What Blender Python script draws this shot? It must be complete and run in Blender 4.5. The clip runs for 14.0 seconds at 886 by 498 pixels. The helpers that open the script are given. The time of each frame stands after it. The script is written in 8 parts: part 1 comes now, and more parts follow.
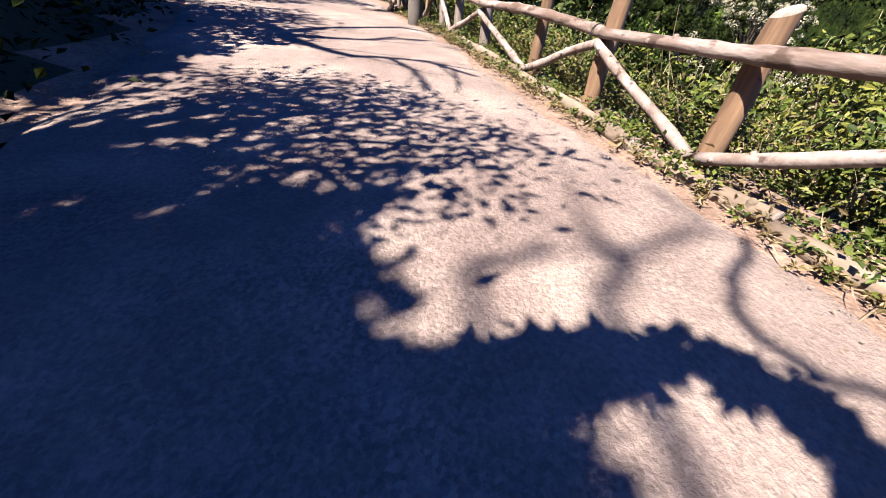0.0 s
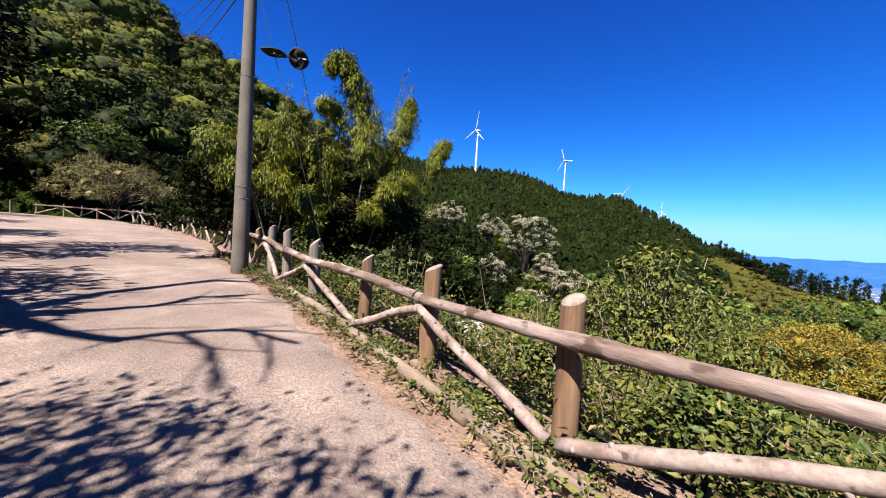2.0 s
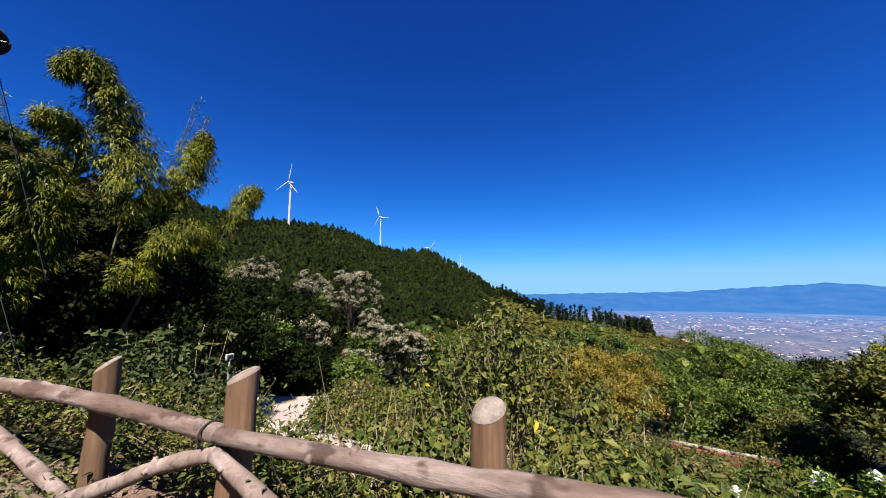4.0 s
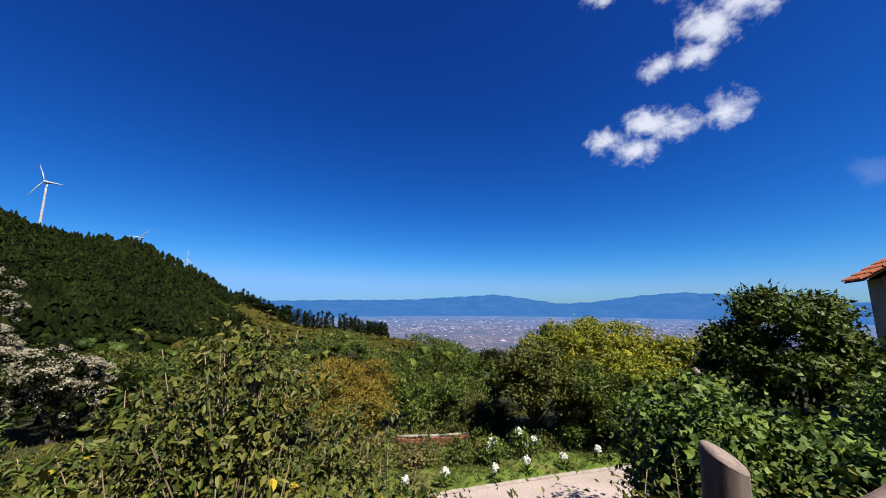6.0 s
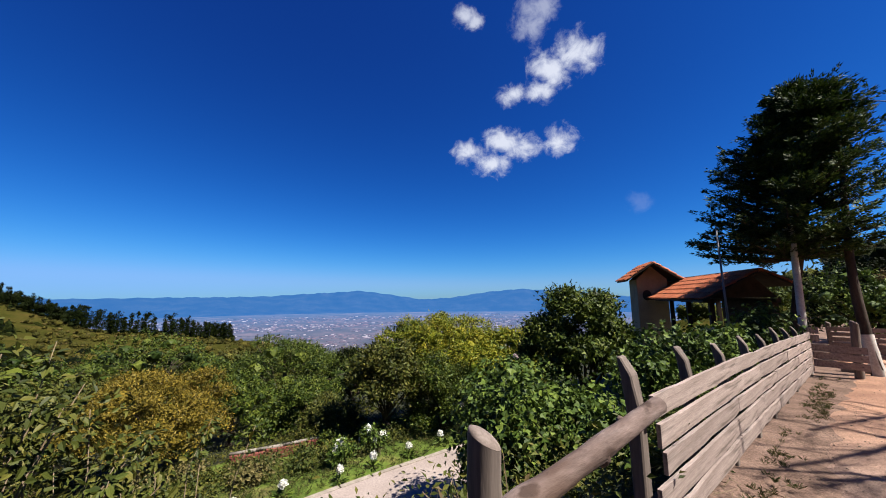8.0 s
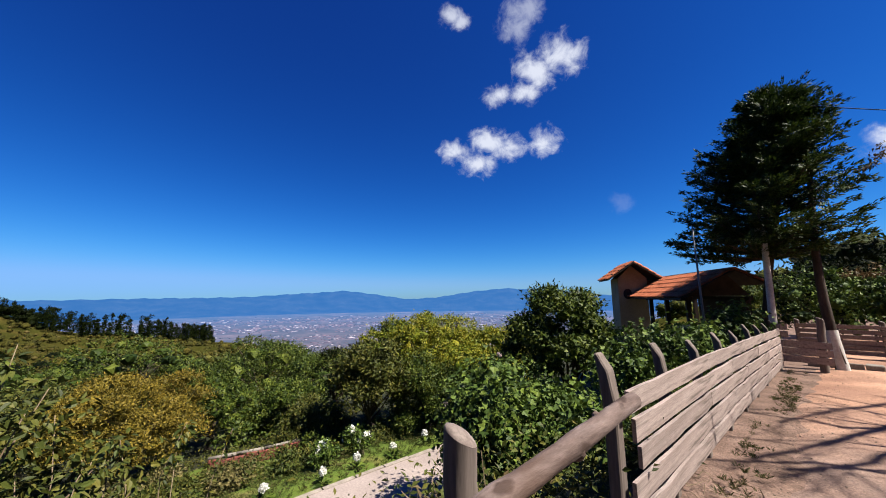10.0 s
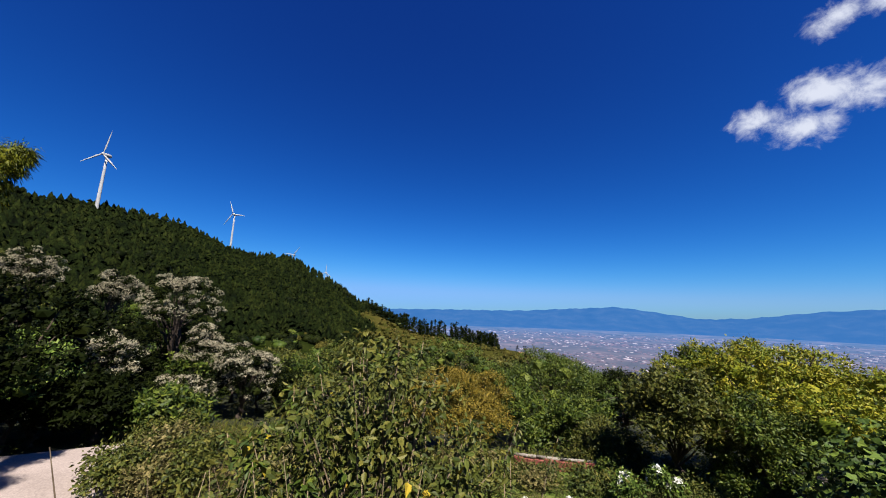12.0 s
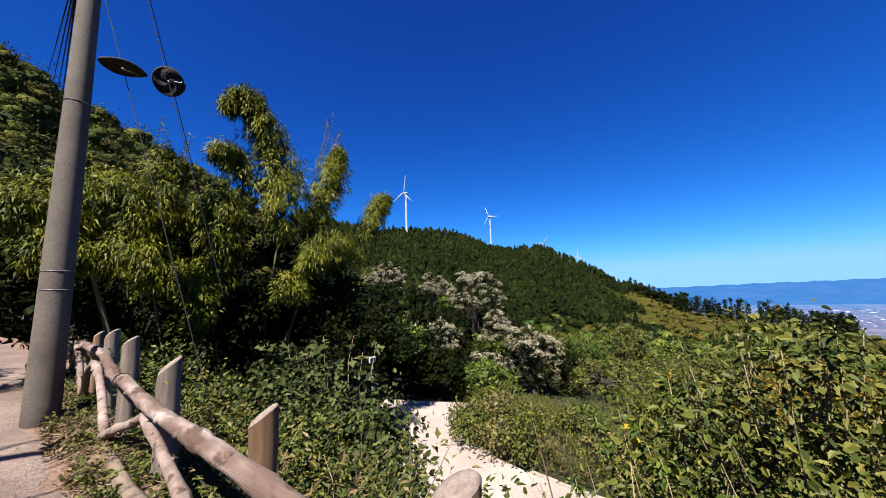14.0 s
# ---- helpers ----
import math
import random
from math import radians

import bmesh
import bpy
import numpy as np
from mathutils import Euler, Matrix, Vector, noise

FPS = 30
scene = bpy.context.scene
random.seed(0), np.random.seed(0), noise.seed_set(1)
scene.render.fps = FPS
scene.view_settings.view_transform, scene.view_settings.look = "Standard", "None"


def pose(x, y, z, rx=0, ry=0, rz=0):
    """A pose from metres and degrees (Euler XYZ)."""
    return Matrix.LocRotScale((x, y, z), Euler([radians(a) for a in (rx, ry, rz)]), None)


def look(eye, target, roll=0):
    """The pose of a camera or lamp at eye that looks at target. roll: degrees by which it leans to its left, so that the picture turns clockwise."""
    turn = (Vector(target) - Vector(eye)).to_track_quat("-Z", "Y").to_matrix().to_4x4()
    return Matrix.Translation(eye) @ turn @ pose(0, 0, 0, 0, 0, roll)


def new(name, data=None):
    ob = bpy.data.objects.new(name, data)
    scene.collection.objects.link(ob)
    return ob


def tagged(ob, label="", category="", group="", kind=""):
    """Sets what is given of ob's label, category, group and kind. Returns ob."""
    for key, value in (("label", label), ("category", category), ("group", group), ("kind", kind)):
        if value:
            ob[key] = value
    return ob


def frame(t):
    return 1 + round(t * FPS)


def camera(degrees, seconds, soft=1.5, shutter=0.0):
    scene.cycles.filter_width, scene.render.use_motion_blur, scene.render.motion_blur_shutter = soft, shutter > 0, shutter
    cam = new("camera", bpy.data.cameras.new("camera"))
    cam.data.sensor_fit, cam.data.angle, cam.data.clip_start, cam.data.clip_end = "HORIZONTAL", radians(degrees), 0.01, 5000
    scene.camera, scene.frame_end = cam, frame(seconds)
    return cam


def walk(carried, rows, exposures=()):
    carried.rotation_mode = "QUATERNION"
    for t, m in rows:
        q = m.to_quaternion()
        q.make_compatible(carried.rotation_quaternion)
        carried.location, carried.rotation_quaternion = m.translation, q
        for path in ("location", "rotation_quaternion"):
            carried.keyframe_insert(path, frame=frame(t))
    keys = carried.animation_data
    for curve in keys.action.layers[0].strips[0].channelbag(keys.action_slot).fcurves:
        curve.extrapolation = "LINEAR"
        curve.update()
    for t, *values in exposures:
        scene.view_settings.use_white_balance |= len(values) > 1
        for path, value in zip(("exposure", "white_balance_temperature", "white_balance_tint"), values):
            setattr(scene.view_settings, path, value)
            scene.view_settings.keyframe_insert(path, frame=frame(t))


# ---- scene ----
cam = camera(104.5, 14.0, soft=1.0)
PATH = [
    (0, (-2.705, -0.846, 0.98), (-2.217, 0.684, -0.213), 5.9),
    (0.5, (-2.59, -0.664, 1.11), (-2.0, 0.971, 0.121), 3.9),
    (1, (-2.523, -0.463, 1.182), (-1.689, 1.188, 0.422), 2.4),
    (1.5, (-2.363, -0.273, 1.304), (-1.275, 1.35, 0.872), 3.3),
    (2, (-2.133, -0.095, 1.442), (-0.888, 1.469, 1.37), 3.6),
    (2.5, (-1.996, 0.102, 1.535), (-0.577, 1.504, 1.679), 1.7),
    (4.8, (-1.176, 0.908, 1.601), (0.784, 1.198, 1.879), 0.2),
    (5, (-1.057, 0.922, 1.605), (0.916, 1.072, 1.893), 0.3),
    (5.5, (-0.941, 0.934, 1.643), (1.023, 0.71, 1.948), -0.1),
    (6, (-0.951, 0.887, 1.706), (0.936, 0.294, 2.004), 0.0),
    (6.5, (-0.985, 0.809, 1.734), (0.806, -0.03, 2.033), 0.5),
    (7, (-1.016, 0.725, 1.736), (0.674, -0.309, 2.01), -0.0),
    (7.5, (-1.047, 0.654, 1.74), (0.53, -0.545, 2.016), -0.2),
    (10, (-1.095, 0.587, 1.732), (0.381, -0.735, 2.003), -0.7),
    (10.5, (-1.048, 0.677, 1.723), (0.629, -0.383, 1.975), -0.2),
    (11, (-0.967, 0.755, 1.718), (0.881, 0.035, 1.976), 0.6),
    (11.5, (-0.95, 0.884, 1.747), (0.996, 0.542, 2.056), 2.0),
    (12, (-0.94, 1.002, 1.769), (1.029, 1.024, 2.119), 1.3),
    (12.5, (-0.965, 1.31, 1.795), (0.971, 1.68, 2.138), -1.0),
    (13, (-0.953, 1.644, 1.732), (0.874, 2.401, 2.031), -2.5),
    (13.5, (-0.899, 1.711, 1.775), (0.747, 2.81, 2.061), -3.1),
    (14, (-0.921, 1.942, 1.747), (0.578, 3.237, 2.021), -2.2),
]
EXPOSURE = [(0, 2.72), (0.5, 2.66), (1, 2.56), (1.5, 2.32), (2, 2.22), (2.5, 2.14), (5, 1.5), (6, 1.4), (7.5, 1.36), (10, 1.4), (11, 1.36), (12, 1.36), (12.5, 1.45), (13, 1.66), (14, 1.86)]
walk(cam, [(t, look(eye, target, roll)) for t, eye, target, roll in PATH], EXPOSURE)

# ---- light ----
SUN_AZ, SUN_EL = 246.0, 55.0  # compass degrees from +y clockwise, and height
world = bpy.data.worlds.new("sky")
scene.world = world
world.use_nodes = True
wn = world.node_tree.nodes
sky = wn.new("ShaderNodeTexSky")
sky.sky_type = "NISHITA"
sky.sun_disc = False
sky.sun_elevation, sky.sun_rotation = radians(SUN_EL), radians(SUN_AZ)
sky.altitude, sky.air_density, sky.dust_density, sky.ozone_density = 1900, 1.0, 1.0, 2.0
wn["Background"].inputs["Strength"].default_value = 0.1
# deep dry-season blue: each colour of the sky thins out at its own rate away from the horizon
split = wn.new("ShaderNodeSeparateColor")
join = wn.new("ShaderNodeCombineColor")
wl = world.node_tree.links
wl.new(sky.outputs["Color"], split.inputs["Color"])
for channel, power, gain, floor, most in (("Red", 2.5, 0.0148, 0.0120, 0.92), ("Green", 1.5, 0.127, 0.0, 1.98), ("Blue", 1.12, 0.405, 0.0, 4.2)):
    pw = wn.new("ShaderNodeMath")
    pw.operation = "POWER"
    pw.inputs[1].default_value = power
    ga = wn.new("ShaderNodeMath")
    ga.operation = "MULTIPLY_ADD"
    ga.inputs[1].default_value, ga.inputs[2].default_value = gain, floor
    wl.new(split.outputs[channel], pw.inputs[0])
    wl.new(pw.outputs[0], ga.inputs[0])
    cap = wn.new("ShaderNodeMath")
    cap.operation = "SMOOTH_MIN"
    cap.inputs[1].default_value, cap.inputs[2].default_value = most, most * 0.6
    wl.new(ga.outputs[0], cap.inputs[0])
    wl.new(cap.outputs[0], join.inputs[channel])
wl.new(join.outputs["Color"], wn["Background"].inputs["Color"])
sun = new("sun", bpy.data.lights.new("sun", "SUN"))
sun.data.energy, sun.data.angle, sun.data.color = 5.0, radians(0.53), (1.0, 0.925, 0.825)
S = Vector((math.sin(radians(SUN_AZ)) * math.cos(radians(SUN_EL)), math.cos(radians(SUN_AZ)) * math.cos(radians(SUN_EL)), math.sin(radians(SUN_EL))))
sun.matrix_world = look(S * 50, (0, 0, 0))

# ---- materials ----
MATS = {}


def material(name):
    m = bpy.data.materials.new(name)
    m.use_nodes = True
    MATS[name] = m
    return m, m.node_tree.nodes, m.node_tree.links, m.node_tree.nodes["Principled BSDF"]


def ramp(nodes, stops):
    r = nodes.new("ShaderNodeValToRGB")
    el = r.color_ramp.elements
    while len(el) < len(stops):
        el.new(0.5)
    for e, (p, c) in zip(el, stops):
        e.position, e.color = p, (*c, 1)
    return r


def noise_node(nodes, links, coord, scale, detail=6, rough=0.6, stretch=None):
    n = nodes.new("ShaderNodeTexNoise")
    n.inputs["Scale"].default_value, n.inputs["Detail"].default_value, n.inputs["Roughness"].default_value = scale, detail, rough
    if stretch:
        mp = nodes.new("ShaderNodeMapping")
        mp.inputs["Scale"].default_value = stretch
        links.new(coord, mp.inputs["Vector"])
        coord = mp.outputs["Vector"]
    links.new(coord, n.inputs["Vector"])
    return n


def surface(name, stops, scale, fine=None, bump=0.3, depth=0.02, rough=0.85, stretch=None, coords="Object", detail=7, big=None, vary=0.0):
    """A rough surface: coarse colour noise, darker and lighter grain on top, relief, and tint that varies from object to object."""
    m, nodes, links, bsdf = material(name)
    tc = nodes.new("ShaderNodeTexCoord").outputs[coords]
    n1 = noise_node(nodes, links, tc, scale, detail, 0.62, stretch)
    r = ramp(nodes, stops)
    links.new(n1.outputs["Fac"], r.inputs["Fac"])
    col = r.outputs["Color"]
    n2 = noise_node(nodes, links, tc, fine or scale * 9, 4, 0.7, stretch)
    mr = nodes.new("ShaderNodeMapRange")
    mr.inputs["From Min"].default_value, mr.inputs["From Max"].default_value = 0.3, 0.7
    mr.inputs["To Min"].default_value, mr.inputs["To Max"].default_value = 0.72, 1.22
    links.new(n2.outputs["Fac"], mr.inputs["Value"])
    mix = nodes.new("ShaderNodeMix")
    mix.data_type, mix.blend_type = "RGBA", "MULTIPLY"
    mix.inputs["Factor"].default_value = 1.0
    links.new(col, mix.inputs["A"])
    links.new(mr.outputs["Result"], mix.inputs["B"])
    col = mix.outputs["Result"]
    if vary:
        oi = nodes.new("ShaderNodeObjectInfo")
        mr2 = nodes.new("ShaderNodeMapRange")
        mr2.inputs["To Min"].default_value, mr2.inputs["To Max"].default_value = 1 - vary, 1 + vary
        links.new(oi.outputs["Random"], mr2.inputs["Value"])
        mx = nodes.new("ShaderNodeMix")
        mx.data_type, mx.blend_type = "RGBA", "MULTIPLY"
        mx.inputs["Factor"].default_value = 1.0
        links.new(col, mx.inputs["A"])
        links.new(mr2.outputs["Result"], mx.inputs["B"])
        col = mx.outputs["Result"]
    links.new(col, bsdf.inputs["Base Color"])
    bsdf.inputs["Roughness"].default_value = rough
    bsdf.inputs["Specular IOR Level"].default_value = 0.25
    if bump:
        b = nodes.new("ShaderNodeBump")
        b.inputs["Strength"].default_value, b.inputs["Distance"].default_value = bump, depth
        links.new(n2.outputs["Fac"], b.inputs["Height"])
        links.new(b.outputs["Normal"], bsdf.inputs["Normal"])
    return m


def leafy(name, stops, through_light=0.12, rough=0.55, own=0.75, scale=0.9, grain=0.0):
    """Leaves: every leaf takes its own tint, and some light comes through it."""
    m, nodes, links, bsdf = material(name)
    g = nodes.new("ShaderNodeNewGeometry")
    r = ramp(nodes, stops)
    tc = nodes.new("ShaderNodeTexCoord").outputs["Object"]
    n = noise_node(nodes, links, tc, scale, 4, 0.6)
    mx = nodes.new("ShaderNodeMath")
    mx.operation = "MULTIPLY_ADD"
    links.new(n.outputs["Fac"], mx.inputs[0])
    mx.inputs[1].default_value = 0.9
    ad = nodes.new("ShaderNodeMath")
    ad.operation = "MULTIPLY_ADD"
    links.new(g.outputs["Random Per Island"], ad.inputs[0])
    ad.inputs[1].default_value, ad.inputs[2].default_value = own, 0.055 - own * 0.5
    links.new(ad.outputs[0], mx.inputs[2])
    links.new(mx.outputs[0], r.inputs["Fac"])
    col = r.outputs["Color"]
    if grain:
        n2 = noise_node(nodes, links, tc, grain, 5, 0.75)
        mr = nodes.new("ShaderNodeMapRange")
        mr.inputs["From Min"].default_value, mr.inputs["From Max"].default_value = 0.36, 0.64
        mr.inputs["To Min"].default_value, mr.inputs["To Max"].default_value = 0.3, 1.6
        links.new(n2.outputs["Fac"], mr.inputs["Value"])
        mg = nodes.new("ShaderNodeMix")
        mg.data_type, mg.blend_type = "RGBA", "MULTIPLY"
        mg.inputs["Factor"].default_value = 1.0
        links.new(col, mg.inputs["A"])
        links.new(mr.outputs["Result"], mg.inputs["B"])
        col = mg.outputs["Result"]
        bp = nodes.new("ShaderNodeBump")
        bp.inputs["Strength"].default_value, bp.inputs["Distance"].default_value = 0.9, 0.8 / grain
        links.new(n2.outputs["Fac"], bp.inputs["Height"])
        links.new(bp.outputs["Normal"], bsdf.inputs["Normal"])
    links.new(col, bsdf.inputs["Base Color"])
    bsdf.inputs["Roughness"].default_value = rough
    bsdf.inputs["Specular IOR Level"].default_value = 0.15
    tr = nodes.new("ShaderNodeBsdfTranslucent")
    links.new(col, tr.inputs["Color"])
    ms = nodes.new("ShaderNodeMixShader")
    ms.inputs[0].default_value = through_light
    links.new(bsdf.outputs[0], ms.inputs[1])
    links.new(tr.outputs[0], ms.inputs[2])
    links.new(ms.outputs[0], nodes["Material Output"].inputs["Surface"])
    return m


def plain(name, color, rough=0.5, metal=0.0):
    m, nodes, links, bsdf = material(name)
    bsdf.inputs["Base Color"].default_value = (*color, 1)
    bsdf.inputs["Roughness"].default_value, bsdf.inputs["Metallic"].default_value = rough, metal
    return m


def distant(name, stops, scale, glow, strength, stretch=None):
    """Far backdrop: its own colours under a thin even glow, which is haze put into the emission."""
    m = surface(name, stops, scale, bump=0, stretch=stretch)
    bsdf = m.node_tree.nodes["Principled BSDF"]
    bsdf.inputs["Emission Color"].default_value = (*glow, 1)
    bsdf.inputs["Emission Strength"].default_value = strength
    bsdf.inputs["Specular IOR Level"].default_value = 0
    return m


def haze_by_distance(m, near, far, glow):
    """Haze painted by distance: the emission turns into another colour between two radii."""
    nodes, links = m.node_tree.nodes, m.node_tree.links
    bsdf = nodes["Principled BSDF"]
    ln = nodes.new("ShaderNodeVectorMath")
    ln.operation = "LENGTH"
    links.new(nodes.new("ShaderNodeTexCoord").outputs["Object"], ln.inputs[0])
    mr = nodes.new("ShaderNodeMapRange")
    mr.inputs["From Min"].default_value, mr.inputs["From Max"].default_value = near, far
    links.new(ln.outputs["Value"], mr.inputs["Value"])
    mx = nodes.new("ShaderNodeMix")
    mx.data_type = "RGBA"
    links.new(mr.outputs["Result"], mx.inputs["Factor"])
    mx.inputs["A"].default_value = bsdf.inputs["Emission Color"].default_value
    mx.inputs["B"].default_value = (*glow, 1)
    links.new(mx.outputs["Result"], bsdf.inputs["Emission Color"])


GRAVEL = surface("packed_gravel", [(0.28, (0.105, 0.077, 0.068)), (0.5, (0.148, 0.111, 0.097)), (0.68, (0.205, 0.157, 0.136))], 1.3, 38, 0.8, 0.025, 0.95)
PEBBLE = surface("pebble", [(0.3, (0.0701, 0.0538, 0.0421)), (0.6, (0.1682, 0.1331, 0.1051)), (0.8, (0.0561, 0.0444, 0.0374))], 9, 60, 0.3, 0.004, 0.9)
SOIL = surface("dry_soil", [(0.3, (0.0850, 0.0534, 0.0389)), (0.55, (0.1500, 0.0957, 0.0722)), (0.75, (0.1950, 0.1343, 0.1045))], 2.2, 30, 0.6, 0.03, 0.95)
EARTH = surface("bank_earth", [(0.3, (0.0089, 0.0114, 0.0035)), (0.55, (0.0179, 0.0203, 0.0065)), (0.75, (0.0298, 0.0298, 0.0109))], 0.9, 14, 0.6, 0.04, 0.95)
TRACK = surface("orange_dirt", [(0.3, (0.1737, 0.0971, 0.046)), (0.7, (0.2657, 0.1686, 0.092))], 0.2, 2, 0.3, 0.1, 0.95)
MEADOW = surface("hill_meadow", [(0.28, (0.014, 0.019, 0.004)), (0.5, (0.036, 0.036, 0.008)), (0.68, (0.056, 0.044, 0.012)), (0.8, (0.066, 0.042, 0.015))], 0.03, 0.5, 0.5, 1.5, 0.95)
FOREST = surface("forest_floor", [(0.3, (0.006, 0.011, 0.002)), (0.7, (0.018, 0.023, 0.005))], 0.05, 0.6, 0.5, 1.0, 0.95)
for m in (MEADOW, FOREST):
    m.node_tree.nodes["Principled BSDF"].inputs["Specular IOR Level"].default_value = 0.0
LAWN = surface("lawn", [(0.3, (0.0425, 0.0725, 0.0077)), (0.55, (0.0775, 0.1150, 0.0132)), (0.75, (0.1375, 0.1100, 0.0374))], 0.8, 40, 0.5, 0.03, 0.9)
CONCRETE = surface("pale_concrete", [(0.3, (0.1930, 0.1578, 0.1406)), (0.55, (0.2516, 0.2080, 0.1890)), (0.75, (0.2925, 0.2480, 0.2250))], 0.7, 22, 0.15, 0.005, 0.9)
CURB = surface("rough_concrete", [(0.3, (0.1613, 0.1365, 0.1146)), (0.7, (0.2854, 0.2482, 0.211))], 6, 45, 0.4, 0.01, 0.95)
LOG = surface("bleached_log", [(0.32, (0.0509, 0.0314, 0.0248)), (0.48, (0.1249, 0.09, 0.0795)), (0.68, (0.2173, 0.1776, 0.1661))], 5.0, 30, 0.8, 0.01, 0.85, (1, 0.2, 1), vary=0.12)
BRACELOG = surface("bleached_brace_log", [(0.30, (0.0787, 0.0533, 0.0445)), (0.48, (0.1433, 0.106, 0.0942)), (0.68, (0.2125, 0.1729, 0.1616))], 4.0, 26, 0.4, 0.008, 0.85, vary=0.12)


def knotted(m, scale, stretch, dark, lo=0.60, hi=0.70, amount=0.75):
    """Dark knots and cracks along the grain of a wood."""
    nodes, links = m.node_tree.nodes, m.node_tree.links
    bsdf = nodes["Principled BSDF"]
    col = bsdf.inputs["Base Color"].links[0].from_socket
    tc = nodes.new("ShaderNodeTexCoord").outputs["Object"]
    n = noise_node(nodes, links, tc, scale, 3, 0.5, stretch)
    mr = nodes.new("ShaderNodeMapRange")
    mr.inputs["From Min"].default_value, mr.inputs["From Max"].default_value, mr.inputs["To Max"].default_value = lo, hi, amount
    links.new(n.outputs["Fac"], mr.inputs["Value"])
    mx = nodes.new("ShaderNodeMix")
    mx.data_type = "RGBA"
    links.new(mr.outputs["Result"], mx.inputs["Factor"])
    links.new(col, mx.inputs["A"])
    mx.inputs["B"].default_value = (*dark, 1)
    links.new(mx.outputs["Result"], bsdf.inputs["Base Color"])


knotted(LOG, 9, (1, 0.5, 1), (0.030, 0.017, 0.012), 0.57, 0.65, 0.85)
knotted(BRACELOG, 11, None, (0.034, 0.019, 0.014), 0.58, 0.66, 0.85)
knotted(LOG, 2.8, (1.4, 0.5, 1.4), (0.060, 0.036, 0.026), 0.47, 0.60, 0.8)
OLDLOG = surface("old_log", [(0.25, (0.0455, 0.0321, 0.0228)), (0.5, (0.1092, 0.0794, 0.059)), (0.75, (0.1729, 0.1366, 0.1092))], 3.0, 30, 0.7, 0.01, 0.9, (1, 0.2, 1), vary=0.12)
POSTWOOD = surface("brown_post_wood", [(0.25, (0.0467, 0.0257, 0.0163)), (0.5, (0.1168, 0.0678, 0.0397)), (0.75, (0.1542, 0.1005, 0.0654))], 3.5, 30, 0.5, 0.006, 0.8, (1, 1, 0.10), vary=0.2)
GREYPOST = surface("weathered_post_wood", [(0.25, (0.052, 0.040, 0.034)), (0.5, (0.120, 0.096, 0.083)), (0.75, (0.190, 0.156, 0.136))], 3.5, 30, 0.5, 0.006, 0.85, (1, 1, 0.10), vary=0.15)
ENDGRAIN = surface("cut_end_grain", [(0.3, (0.1117, 0.085, 0.0739)), (0.6, (0.1787, 0.1452, 0.1272)), (0.8, (0.1254, 0.1006, 0.0869))], 14, 60, 0.3, 0.003, 0.85)
BOARD = surface("weathered_board", [(0.25, (0.150, 0.114, 0.099)), (0.5, (0.240, 0.190, 0.170)), (0.75, (0.320, 0.264, 0.240))], 2.5, 30, 0.5, 0.004, 0.8, (6, 0.35, 6), vary=0.14)
BARK = surface("tree_bark", [(0.3, (0.0234, 0.0161, 0.0124)), (0.7, (0.0715, 0.0533, 0.0409))], 5, 30, 0.8, 0.02, 0.95, (1, 1, 0.3))
TWIG = surface("dry_twig", [(0.3, (0.1122, 0.0762, 0.0462)), (0.7, (0.2346, 0.1836, 0.1224))], 6, 40, 0.3, 0.003, 0.9)
STEM = surface("green_stem", [(0.3, (0.0358, 0.038, 0.0153)), (0.7, (0.1022, 0.0869, 0.046))], 6, 40, 0.3, 0.003, 0.8)
POLE = surface("pole_concrete", [(0.3, (0.0538, 0.045, 0.0391)), (0.55, (0.08, 0.0683, 0.0596)), (0.75, (0.1039, 0.0899, 0.0794))], 1.6, 40, 0.25, 0.004, 0.85)
STRAP = surface("worn_metal_band", [(0.3, (0.0562, 0.0562, 0.0591)), (0.7, (0.1073, 0.1073, 0.1073))], 20, 60, 0.2, 0.002, 0.45)
BLACK = plain("black_cable", (0.0044, 0.0044, 0.0051), 0.9)
TIE = plain("pale_cable_tie", (0.2562, 0.2504, 0.2394), 0.5)
WHITE = surface("turbine_white", [(0.3, (0.2810, 0.2846, 0.2887)), (0.7, (0.3121, 0.3162, 0.3199))], 0.3, 3, 0, 0.01, 0.4)
WALLPAINT = surface("cream_render", [(0.3, (0.2409, 0.1898, 0.1095)), (0.6, (0.3285, 0.2628, 0.1533)), (0.8, (0.365, 0.2993, 0.1898))], 1.5, 30, 0.3, 0.006, 0.9)
TILE = surface("clay_tile", [(0.3, (0.2372, 0.0595, 0.0247)), (0.55, (0.3621, 0.108, 0.045)), (0.75, (0.4046, 0.153, 0.0765))], 3.0, 25, 0.3, 0.005, 0.85)
knotted(BOARD, 5, (5, 0.3, 5), (0.07, 0.054, 0.045), 0.54, 0.68, 0.75)
knotted(POSTWOOD, 6, (1, 1, 0.25), (0.026, 0.014, 0.009), 0.54, 0.66, 0.8)
knotted(GRAVEL, 0.55, None, (0.085, 0.058, 0.052), 0.47, 0.66, 0.6)


